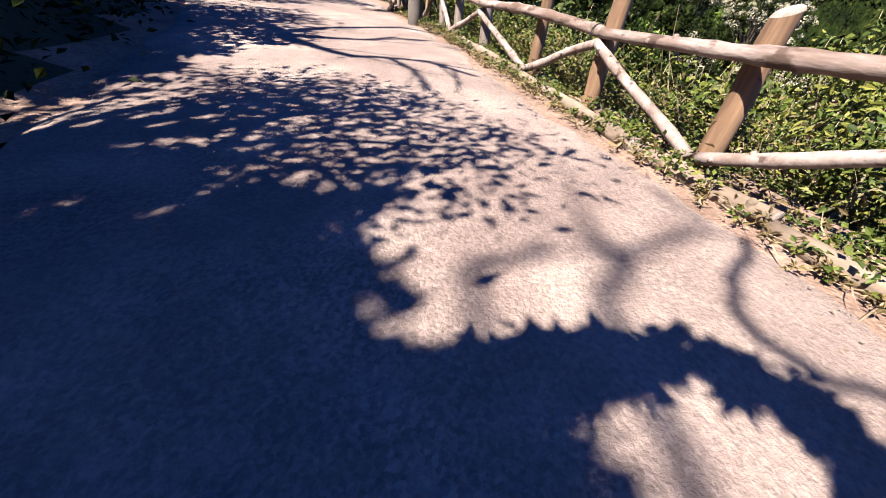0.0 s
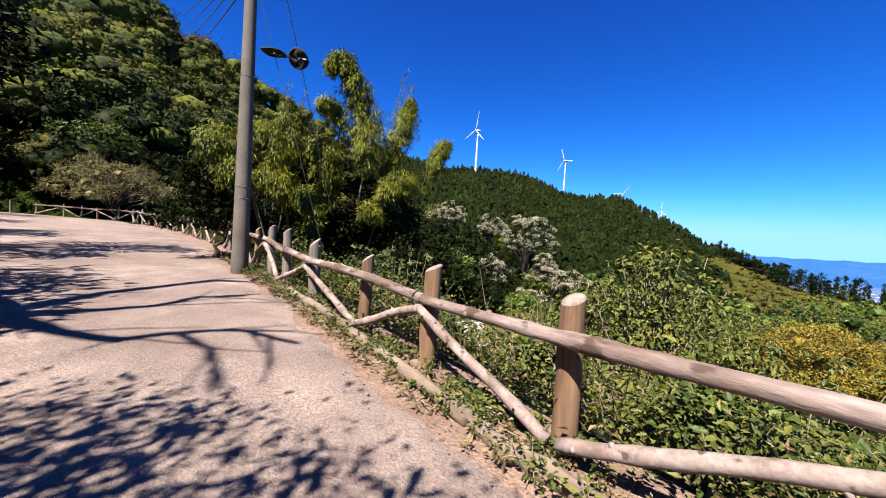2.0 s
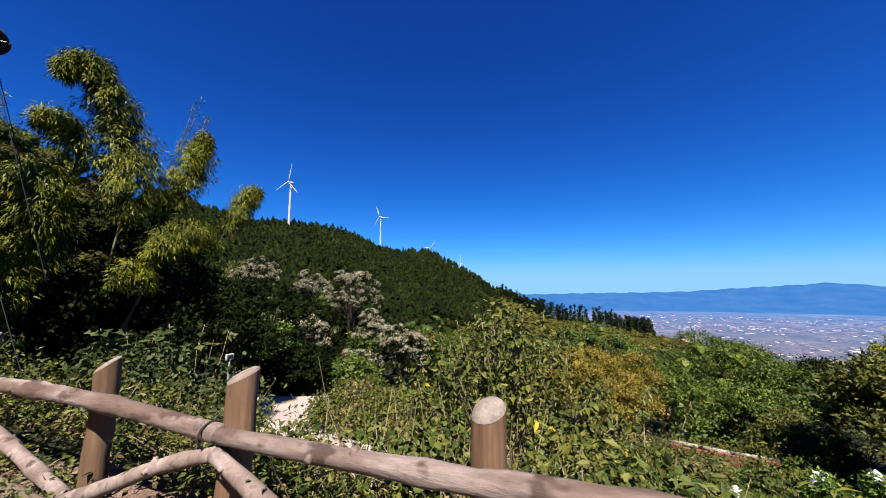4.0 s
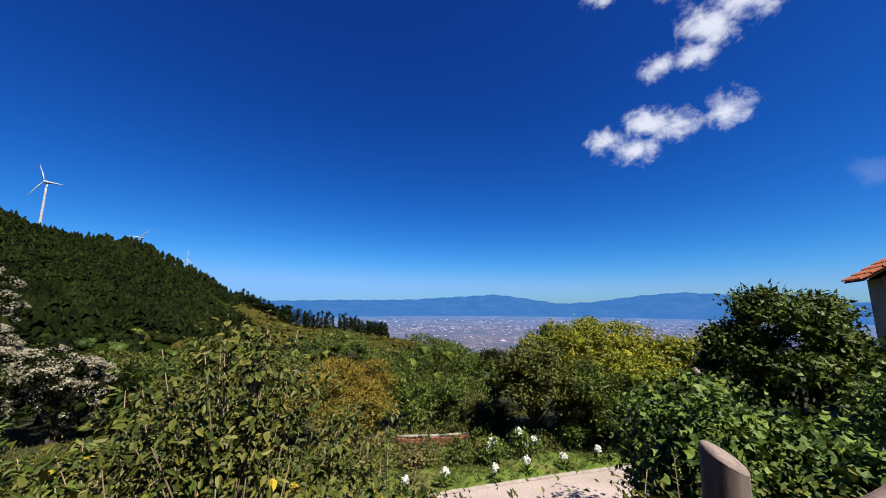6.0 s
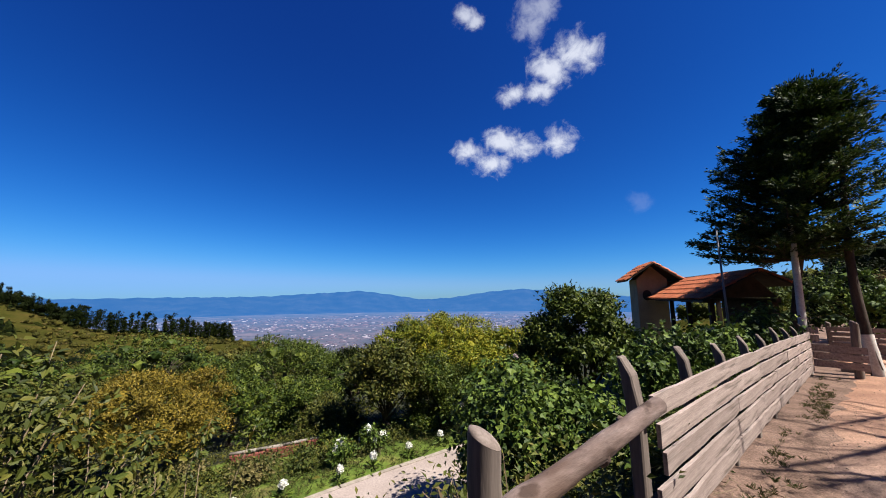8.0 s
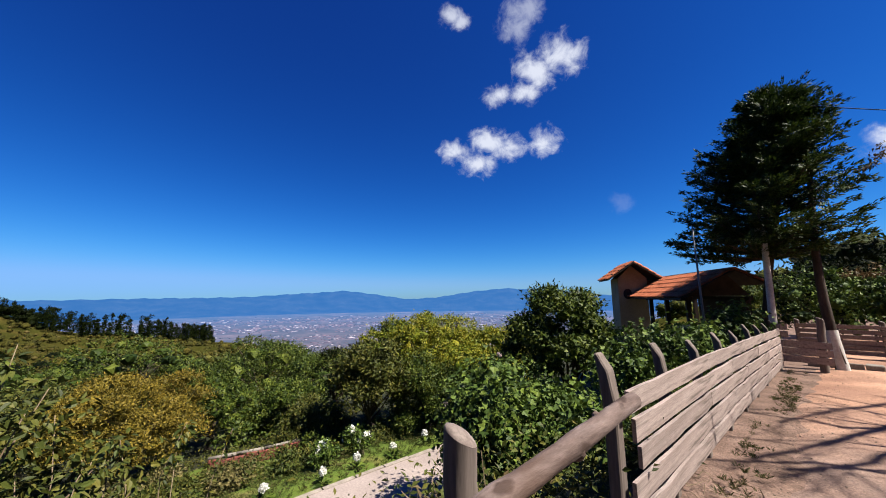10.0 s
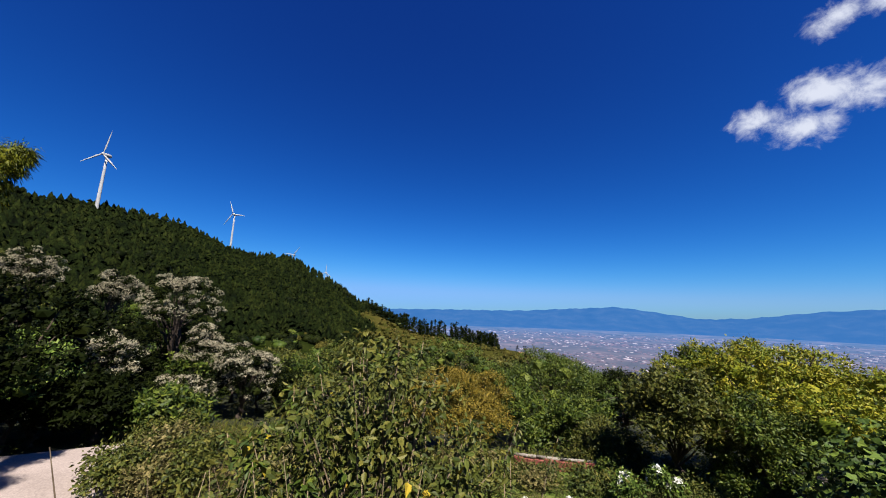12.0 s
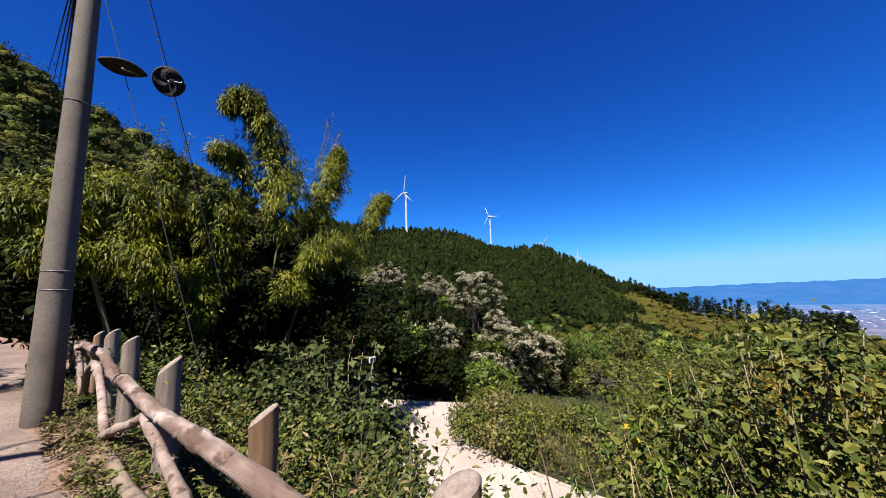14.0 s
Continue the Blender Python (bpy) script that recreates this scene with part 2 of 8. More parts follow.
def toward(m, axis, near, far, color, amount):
    """Another soil colour and brightness that takes over along one axis of the ground, with a ragged border."""
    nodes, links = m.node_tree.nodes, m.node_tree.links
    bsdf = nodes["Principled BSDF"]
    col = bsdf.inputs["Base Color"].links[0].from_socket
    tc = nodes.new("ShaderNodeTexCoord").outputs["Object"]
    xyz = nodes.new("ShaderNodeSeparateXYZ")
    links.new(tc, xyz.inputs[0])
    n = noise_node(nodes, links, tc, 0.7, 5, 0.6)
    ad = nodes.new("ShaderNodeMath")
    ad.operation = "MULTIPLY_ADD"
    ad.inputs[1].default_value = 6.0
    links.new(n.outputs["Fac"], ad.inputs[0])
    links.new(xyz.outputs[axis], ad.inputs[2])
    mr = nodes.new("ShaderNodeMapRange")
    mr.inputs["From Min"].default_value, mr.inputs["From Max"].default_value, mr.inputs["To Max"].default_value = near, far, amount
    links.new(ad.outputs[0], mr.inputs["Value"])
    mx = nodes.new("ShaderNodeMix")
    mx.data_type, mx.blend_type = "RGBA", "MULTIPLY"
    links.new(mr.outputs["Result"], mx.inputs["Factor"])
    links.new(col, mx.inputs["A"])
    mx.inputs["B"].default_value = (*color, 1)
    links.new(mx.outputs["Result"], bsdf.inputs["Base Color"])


def pebbled(m, scale, low, high, bump=0.9):
    """Small stones packed in the surface: each its own shade, standing a little proud."""
    nodes, links = m.node_tree.nodes, m.node_tree.links
    bsdf = nodes["Principled BSDF"]
    col = bsdf.inputs["Base Color"].links[0].from_socket
    nrm = bsdf.inputs["Normal"].links[0].from_socket
    tc = nodes.new("ShaderNodeTexCoord").outputs["Object"]
    vo = nodes.new("ShaderNodeTexVoronoi")
    vo.inputs["Scale"].default_value, vo.inputs["Randomness"].default_value = scale, 1.0
    links.new(tc, vo.inputs["Vector"])
    bw = nodes.new("ShaderNodeRGBToBW")
    links.new(vo.outputs["Color"], bw.inputs[0])
    mr = nodes.new("ShaderNodeMapRange")
    mr.inputs["From Min"].default_value, mr.inputs["From Max"].default_value = 0.2, 0.8
    mr.inputs["To Min"].default_value, mr.inputs["To Max"].default_value = low, high
    links.new(bw.outputs[0], mr.inputs["Value"])
    mx = nodes.new("ShaderNodeMix")
    mx.data_type, mx.blend_type = "RGBA", "MULTIPLY"
    loose = noise_node(nodes, links, tc, 0.9, 4, 0.65)
    lm = nodes.new("ShaderNodeMapRange")
    lm.inputs["From Min"].default_value, lm.inputs["From Max"].default_value = 0.42, 0.62
    lm.inputs["To Min"].default_value = 0.35
    links.new(loose.outputs["Fac"], lm.inputs["Value"])
    links.new(lm.outputs["Result"], mx.inputs["Factor"])
    links.new(col, mx.inputs["A"])
    links.new(mr.outputs["Result"], mx.inputs["B"])
    links.new(mx.outputs["Result"], bsdf.inputs["Base Color"])
    b = nodes.new("ShaderNodeBump")
    b.invert = True
    b.inputs["Strength"].default_value, b.inputs["Distance"].default_value = bump, 0.35 / scale
    links.new(vo.outputs["Distance"], b.inputs["Height"])
    links.new(nrm, b.inputs["Normal"])
    links.new(b.outputs["Normal"], bsdf.inputs["Normal"])


pebbled(GRAVEL, 58, 0.72, 1.18, 0.45)
pebbled(SOIL, 40, 0.7, 1.2)
# browner soil down the road, with sunlit brightness doubled into its colour
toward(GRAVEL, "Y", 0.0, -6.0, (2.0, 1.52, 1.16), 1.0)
DARKWOOD = surface("dark_timber", [(0.3, (0.0182, 0.0109, 0.0073)), (0.7, (0.046, 0.0307, 0.0204))], 4, 30, 0.3, 0.004, 0.8)
LIME = surface("limewash", [(0.3, (0.3861, 0.3654, 0.3366)), (0.7, (0.5337, 0.5193, 0.4914))], 4, 30, 0.4, 0.006, 0.9)
STONE = surface("kerb_stone", [(0.3, (0.1205, 0.1044, 0.0876)), (0.7, (0.2409, 0.2132, 0.1862))], 4, 30, 0.5, 0.01, 0.9)
REDWALL = surface("red_brick_edge", [(0.3, (0.1205, 0.0328, 0.0248)), (0.7, (0.219, 0.0766, 0.0606))], 4, 30, 0.4, 0.01, 0.9)
GALV = plain("galvanised_pipe", (0.1139, 0.1139, 0.1168), 0.65, 0.2)
PANEL = plain("solar_panel", (0.0168, 0.0197, 0.0343), 0.25)
LAMPWHITE = plain("lamp_casing", (0.3533, 0.3533, 0.3416), 0.4)

L_SHRUB = leafy("shrub_leaf", [(0.15, (0.014, 0.022, 0.004)), (0.45, (0.034, 0.048, 0.008)), (0.7, (0.062, 0.074, 0.013)), (0.92, (0.105, 0.094, 0.024))])
L_MAPLE = leafy("mallow_leaf", [(0.15, (0.016, 0.030, 0.005)), (0.5, (0.048, 0.082, 0.013)), (0.85, (0.105, 0.145, 0.022))])
L_GREY = leafy("greyish_leaf", [(0.15, (0.0115, 0.0173, 0.0058)), (0.5, (0.0302, 0.0396, 0.0130)), (0.85, (0.0612, 0.0706, 0.0259))])
L_BAMBOO = leafy("bamboo_leaf", [(0.15, (0.010, 0.016, 0.0015)), (0.5, (0.056, 0.068, 0.003)), (0.85, (0.165, 0.158, 0.008))], 0.12, 0.55, 0.5)
L_YELLOW = leafy("yellow_green_leaf", [(0.15, (0.048, 0.074, 0.005)), (0.5, (0.125, 0.142, 0.009)), (0.85, (0.215, 0.188, 0.015))])
L_OCHRE = leafy("ochre_leaf", [(0.15, (0.050, 0.044, 0.006)), (0.5, (0.120, 0.092, 0.011)), (0.85, (0.185, 0.132, 0.018))])
# dark foliage taken near black: deep shade of the woods is in the colour
L_DARK = leafy("dark_shade_leaf", [(0.15, (0.0026, 0.0042, 0.0011)), (0.5, (0.0056, 0.0088, 0.0018)), (0.85, (0.0112, 0.0150, 0.0030))])
L_GREEN = leafy("tree_leaf", [(0.15, (0.011, 0.022, 0.003)), (0.5, (0.036, 0.058, 0.007)), (0.85, (0.084, 0.102, 0.013))])
L_OLIVE = leafy("olive_leaf", [(0.15, (0.020, 0.028, 0.005)), (0.5, (0.050, 0.060, 0.010)), (0.85, (0.096, 0.090, 0.017))])
L_CYPRESS = leafy("cypress_spray", [(0.15, (0.010, 0.021, 0.004)), (0.5, (0.026, 0.048, 0.008)), (0.85, (0.056, 0.080, 0.014))], 0.12)
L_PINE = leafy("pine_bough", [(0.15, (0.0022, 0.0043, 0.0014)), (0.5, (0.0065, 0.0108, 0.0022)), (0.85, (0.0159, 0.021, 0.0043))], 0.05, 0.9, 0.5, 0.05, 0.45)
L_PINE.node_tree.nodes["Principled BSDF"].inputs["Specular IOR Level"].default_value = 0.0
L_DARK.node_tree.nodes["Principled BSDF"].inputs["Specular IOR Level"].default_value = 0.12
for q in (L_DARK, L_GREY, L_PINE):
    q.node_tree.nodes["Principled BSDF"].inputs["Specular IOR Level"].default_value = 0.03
L_DRY = leafy("dry_leaf", [(0.15, (0.0462, 0.0325, 0.0137)), (0.5, (0.1018, 0.0737, 0.0325)), (0.85, (0.1575, 0.1199, 0.06))])
L_DRYSHRUB = leafy("dusty_shrub_leaf", [(0.15, (0.0344, 0.0344, 0.0089)), (0.5, (0.0854, 0.0752, 0.0235)), (0.85, (0.1549, 0.1262, 0.051))])
L_GRASS = leafy("grass_blade", [(0.15, (0.0235, 0.0335, 0.0062)), (0.5, (0.0434, 0.0558, 0.0111)), (0.75, (0.0713, 0.0677, 0.0199)), (0.92, (0.1192, 0.0993, 0.0434))])
P_WHITE = leafy("white_petal", [(0.1, (0.5301, 0.5301, 0.4788)), (0.9, (0.684, 0.684, 0.6583))], 0.2)
P_CREAM = leafy("cream_blossom", [(0.15, (0.1156, 0.1028, 0.0685)), (0.5, (0.2356, 0.21, 0.1413)), (0.85, (0.317, 0.2913, 0.2184))], 0.15)
P_PINK = leafy("pale_pink_petal", [(0.1, (0.5508, 0.3825, 0.3825)), (0.9, (0.612, 0.5355, 0.5202))], 0.2)
P_YELLOW = leafy("yellow_leaf", [(0.1, (0.292, 0.2102, 0.0175)), (0.9, (0.4205, 0.3212, 0.035))], 0.35)

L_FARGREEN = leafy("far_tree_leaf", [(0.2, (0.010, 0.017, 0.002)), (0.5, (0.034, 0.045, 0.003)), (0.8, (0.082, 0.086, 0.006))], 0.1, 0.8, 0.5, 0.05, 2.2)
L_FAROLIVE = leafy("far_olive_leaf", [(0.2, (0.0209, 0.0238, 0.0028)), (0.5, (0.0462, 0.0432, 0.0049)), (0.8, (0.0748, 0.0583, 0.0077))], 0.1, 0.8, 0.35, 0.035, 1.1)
L_FAROCHRE = leafy("far_ochre_leaf", [(0.2, (0.0423, 0.0394, 0.0073)), (0.5, (0.0701, 0.0562, 0.0131)), (0.8, (0.0934, 0.0679, 0.0212))], 0.15, 0.7, 0.3, 0.035)

# haze of plain and range is put in as bluish emission
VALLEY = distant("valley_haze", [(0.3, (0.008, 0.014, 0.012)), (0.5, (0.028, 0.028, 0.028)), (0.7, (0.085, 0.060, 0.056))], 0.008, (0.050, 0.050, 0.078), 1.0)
haze_by_distance(VALLEY, 900, 3450, (0.022, 0.074, 0.192))
TOWN, nodes, links, bsdf = material("hazy_town_roofs")
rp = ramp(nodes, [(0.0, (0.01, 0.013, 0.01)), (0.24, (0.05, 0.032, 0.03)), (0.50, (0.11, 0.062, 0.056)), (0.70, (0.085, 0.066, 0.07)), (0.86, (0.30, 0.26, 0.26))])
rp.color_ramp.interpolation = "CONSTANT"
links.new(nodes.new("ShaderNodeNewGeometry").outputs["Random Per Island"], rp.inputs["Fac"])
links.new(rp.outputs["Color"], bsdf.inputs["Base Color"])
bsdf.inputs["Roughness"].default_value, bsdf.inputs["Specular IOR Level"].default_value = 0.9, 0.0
# the roofs glow faintly: haze put into their emission, bluer further out
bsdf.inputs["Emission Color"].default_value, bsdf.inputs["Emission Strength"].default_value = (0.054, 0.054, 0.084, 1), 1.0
haze_by_distance(TOWN, 900, 3450, (0.026, 0.078, 0.192))
RANGE = distant("hazy_far_range", [(0.3, (0.002, 0.005, 0.006)), (0.5, (0.006, 0.010, 0.011)), (0.7, (0.014, 0.018, 0.018))], 0.006, (0.014, 0.066, 0.195), 1.0)

# ---- builders ----
def thing(name, place, label, category, group="", kind=""):
    e = new(name)
    e.empty_display_size = 0.2
    e.location = place
    return tagged(e, label, category, group, kind)


def mesh_of(name, verts, faces, mats, index=None, smooth=False):
    """A mesh out of arrays; faces is one array of equal faces or a list of such arrays."""
    verts = np.asarray(verts, np.float32)
    groups = faces if isinstance(faces, list) else [faces]
    groups = [np.asarray(g, np.int32) for g in groups if len(g)]
    me = bpy.data.meshes.new(name)
    me.vertices.add(len(verts))
    me.vertices.foreach_set("co", verts.ravel())
    loops = np.concatenate([g.ravel() for g in groups])
    sizes = np.concatenate([np.full(len(g), g.shape[1], np.int32) for g in groups])
    me.loops.add(len(loops))
    me.loops.foreach_set("vertex_index", loops)
    me.polygons.add(len(sizes))
    me.polygons.foreach_set("loop_start", np.concatenate([[0], np.cumsum(sizes)[:-1]]).astype(np.int32))
    for m in mats if isinstance(mats, (list, tuple)) else [mats]:
        me.materials.append(m)
    if index is not None:
        me.polygons.foreach_set("material_index", np.asarray(index, np.int32))
    me.polygons.foreach_set("use_smooth", np.full(len(sizes), bool(smooth)))
    me.update(calc_edges=True)
    me.validate()
    return me


def put(name, mesh, parent=None, label="", at=(0, 0, 0)):
    ob = new(name, mesh)
    ob.parent = parent
    ob.location = at
    if label:
        ob["label"] = label
    return ob


def part(name, bm, mat, parent, label="", smooth=False):
    me = bpy.data.meshes.new(name)
    bm.to_mesh(me)
    bm.free()
    me.materials.append(mat)
    if smooth:
        me.polygons.foreach_set("use_smooth", np.ones(len(me.polygons), bool))
    return put(name, me, parent, label)


def tube(points, radii, sides=8, caps=True, rough=0.0, rng=None):
    """Verts and faces of a round limb along points, its rings a little uneven."""
    P = np.asarray(points, float)
    n = len(P)
    R = np.full(n, radii, float) if np.isscalar(radii) else np.asarray(radii, float)
    T = np.gradient(P, axis=0)
    T /= np.linalg.norm(T, axis=1)[:, None] + 1e-9
    up = np.array([0, 0, 1.0]) if abs(T[0, 2]) < 0.9 else np.array([1.0, 0, 0])
    V = []
    a = np.arange(sides) * 2 * np.pi / sides
    for i in range(n):
        u = np.cross(T[i], up)
        u /= np.linalg.norm(u)
        w = np.cross(u, T[i])
        up = w
        r = R[i] * (1 + (rng.uniform(-rough, rough, sides) if rng is not None and rough else 0))
        V.append(P[i] + np.outer(np.cos(a) * r, u) + np.outer(np.sin(a) * r, w))
    V = np.concatenate(V)
    i, j = np.meshgrid(np.arange(n - 1), np.arange(sides), indexing="ij")
    k = (j + 1) % sides
    Q = np.stack([i * sides + j, i * sides + k, (i + 1) * sides + k, (i + 1) * sides + j], -1).reshape(-1, 4)
    faces = [Q]
    if caps:
        faces.append(np.array([list(range(sides))[::-1]]))
        faces.append(np.array([[(n - 1) * sides + s for s in range(sides)]]))
    return V, faces


def merge(pieces):
    """One set of verts and faces out of several."""
    V, by, at = [], {}, 0
    for v, fs in pieces:
        for f in fs if isinstance(fs, list) else [fs]:
            f = np.asarray(f)
            if len(f):
                by.setdefault(f.shape[1], []).append(f + at)
        V.append(v)
        at += len(v)
    return np.concatenate(V), [np.concatenate(b) for b in by.values()]


def box(x0, x1, y0, y1, z0, z1):
    v = np.array([(x, y, z) for x in (x0, x1) for y in (y0, y1) for z in (z0, z1)], float)
    f = np.array([(0, 1, 3, 2), (4, 6, 7, 5), (0, 4, 5, 1), (2, 3, 7, 6), (0, 2, 6, 4), (1, 5, 7, 3)])
    return v, f


def bevelled(v, f, mat, name, parent, width=0.006, label=""):
    bm = bmesh.new()
    vs = [bm.verts.new(p) for p in v]
    for q in f:
        bm.faces.new([vs[i] for i in q])
    bmesh.ops.recalc_face_normals(bm, faces=bm.faces)
    bmesh.ops.bevel(bm, geom=bm.edges[:], offset=width, segments=1, affect="EDGES")
    return part(name, bm, mat, parent, label)


def unit(v):
    return v / (np.linalg.norm(v, axis=-1, keepdims=True) + 1e-9)


def leaves(P, axis, size, width=0.45, fold=0.12, rng=None, lobed=False, spin=None, flake=False, ovate=False):
    """Many leaves: P their foot points, axis the way they point, size their lengths. Each is a folded blade."""
    n = len(P)
    A = unit(axis)
    ref = rng.normal(size=(n, 3)) * 0.7 + np.array([0, 0, 1.0]) if spin is None else spin
    side = unit(np.cross(A, ref))
    nor = np.cross(side, A)
    L = np.asarray(size, float).reshape(-1, 1) * np.ones((n, 1))
    W = L * width
    if flake:
        V = np.stack([P - side * W * 0.5, P + side * W * 0.5 + nor * L * fold, P + A * L], 1)
        return V.reshape(-1, 3), np.arange(3 * n).reshape(-1, 3)
    if ovate:
        rows = [(0.0, 0.0, 0), (0.22, 0.46, 0.9), (0.60, 0.42, 0.6), (1.0, 0.0, -0.9), (0.60, -0.42, 0.6), (0.22, -0.46, 0.9)]
        V = np.stack([P + A * L * a + side * W * b + nor * L * fold * c for a, b, c in rows], 1)
        base = (np.arange(n) * 6)[:, None]
        return V.reshape(-1, 3), np.concatenate([base + np.array([[0, 1, 2, 3]]), base + np.array([[0, 3, 4, 5]])])
    if lobed:
        rows = [(0.0, 0.0, 0), (0.12, 0.42, 0.4), (0.42, 0.62, 1), (0.52, 0.30, .5), (1.0, 0.0, -0.5), (0.52, -0.30, .5), (0.42, -0.62, 1), (0.12, -0.42, 0.4)]
        V = np.stack([P + A * L * a + side * W * b * 1.3 + nor * L * fold * c for a, b, c in rows], 1)
        base = (np.arange(n) * 8)[:, None]
        F = np.concatenate([base + np.array([t]) for t in ((0, 1, 2), (0, 2, 3), (0, 3, 4), (0, 4, 5), (0, 5, 6), (0, 6, 7))])
        return V.reshape(-1, 3), F
    V = np.stack([P, P + A * L * 0.45 + side * W * 0.5 + nor * L * fold, P + A * L - nor * L * fold * 0.6, P + A * L * 0.45 - side * W * 0.5 + nor * L * fold], 1)
    base = (np.arange(n) * 4)[:, None]
    F = np.concatenate([base + np.array([[0, 1, 2]]), base + np.array([[0, 2, 3]])])
    return V.reshape(-1, 3), F


def clump_points(blobs, clumps, per, spread, rng, shell=(0.55, 1.02), low=-0.5):
    """Tufts over the surfaces of ellipsoids; gives the leaf points, the ways they point, the tufts' centres and the ways the leaves face."""
    B = np.asarray(blobs, float)
    vol = (B[:, 3] * B[:, 4] + B[:, 4] * B[:, 5] + B[:, 3] * B[:, 5])
    pick = rng.choice(len(B), clumps, p=vol / vol.sum())
    d = unit(rng.normal(size=(clumps, 3)))
    d[:, 2] = np.where(d[:, 2] < low, -d[:, 2], d[:, 2])
    rad = rng.uniform(*shell, clumps)[:, None] * np.where(rng.uniform(0, 1, clumps) < 0.14, rng.uniform(1.05, 1.3, clumps), 1.0)[:, None]
    C = B[pick, :3] + d * B[pick, 3:6] * rad
    s = spread * rng.uniform(0.6, 1.3, clumps)
    own = np.repeat(np.arange(clumps), per)
    off = rng.normal(size=(len(own), 3)) * s[own][:, None] * np.array([1, 1, 0.7])
    axis = unit(d[own] * 0.35 + unit(off) * 0.35 + rng.normal(size=(len(own), 3)) * 0.6)
    face = unit(off) * 0.9 + d[own] * 0.7 + np.array([0, 0, 0.35]) + rng.normal(size=(len(own), 3)) * 0.35
    return C[own] + off, axis, C, face


def limb_set(base, height, targets, r0, rng, fork=0.45, bend=0.12, sides=7, tip=0.07, wig=0.03, steps=5):
    """A trunk that leans and forks, with limbs that bend out to the targets. Relative to the base."""
    base = np.asarray(base, float)
    n = 7
    k = np.linspace(0, 1, n)[:, None]
    top = np.asarray(targets, float).mean(0) * np.array([0.55, 0.55, 0])
    P = k * np.array([0, 0, height]) + k ** 1.5 * top + np.concatenate([[[0, 0, 0]], rng.normal(size=(n - 1, 3)) * bend * np.array([1, 1, 0])])
    R = r0 * (1 - 0.72 * k[:, 0]) + r0 * 0.5 * np.exp(-k[:, 0] * 12)
    pieces = [tube(P, R, sides + 2, True, 0.06, rng)]
    for t in targets:
        s = rng.uniform(fork, 0.97)
        i = min(int(s * (n - 1)), n - 2)
        a = P[i] + (P[i + 1] - P[i]) * (s * (n - 1) - i)
        t = np.asarray(t, float)
        q = np.linspace(0, 1, steps)[:, None]
        far = np.linalg.norm(t - a)
        mid = a + (t - a) * q + np.array([0, 0, 1]) * (np.sin(q * np.pi) * 0.1 * far) + rng.normal(size=(steps, 3)) * 0.03 * far * np.sin(q * np.pi)
        if wig > 0.03:
            mid = mid + np.sin(q * np.pi) * np.sin(q * rng.uniform(3, 8) + rng.uniform(0, 6)) * unit(rng.normal(size=3) * np.array([1, 1, 0.4])) * wig * far
        pieces.append(tube(mid, np.linspace(r0 * 0.38, r0 * tip, steps), sides - 1, True, 0.05, rng))
    return merge(pieces)


def ball(level):
    bm = bmesh.new()
    bmesh.ops.create_icosphere(bm, subdivisions=level, radius=1.0)
    v = np.array([p.co[:] for p in bm.verts])
    f = np.array([[q.index for q in p.verts] for p in bm.faces])
    bm.free()
    return v, f


BALL_1, BALL_2 = ball(1), ball(2)


def lumps(blobs, share, rng):
    """The close inner boughs of a crown: an uneven lump inside each lobe."""
    v, f = BALL_1
    return merge([(np.array(b[:3]) + v * np.array(b[3:6]) * share * rng.uniform(0.78, 1.12, (len(v), 1)), f) for b in blobs])


def tree(name, base, blobs, label, leaf_mat, clumps=160, per=55, spread=0.28, leaf=0.12, width=0.5, r0=0.14, trunk_h=None, limbs=14, seed=1, category="tree",
         group="", bark=None, droop=0.0, shell=(0.45, 1.02), lobed=False, low=-0.5, core=0.0):
    rng = np.random.default_rng(seed)
    B = np.array(blobs, float)
    B[:, :3] -= np.array(base)
    e = thing(name, base, label, category, group)
    if math.hypot(base[0] - EYE[0], base[1] - EYE[1]) > 9:
        per, leaf = (int(per * 1.35), leaf * 1.0) if math.hypot(base[0], base[1]) < 25 and base[0] > -5 else (per, leaf * 0.95)
    P, D, C, N = clump_points(B, clumps, per, spread, rng, shell, low)
    D[:, 2] -= droop
    keep = P[:, 2] > 0.05
    P, D, N = P[keep], D[keep], N[keep]
    h = trunk_h or B[:, 2].mean()
    T = C[rng.choice(len(C), min(limbs, len(C)), replace=False)]
    v, f = limb_set(base, h, T, r0, rng)
    put("trunk", mesh_of("trunk", v, f, bark or BARK, smooth=True), e)
    far = math.hypot(base[0] - EYE[0], base[1] - EYE[1]) > 9
    v, f = leaves(P, D, leaf * rng.uniform(0.6, 1.35, len(P)), width, 0.1, rng, lobed, N, flake=far)
    if core:
        v, f = merge([(v, f), lumps(B, core, rng)])
    put("crown", mesh_of("crown", v, f, leaf_mat), e)
    return e


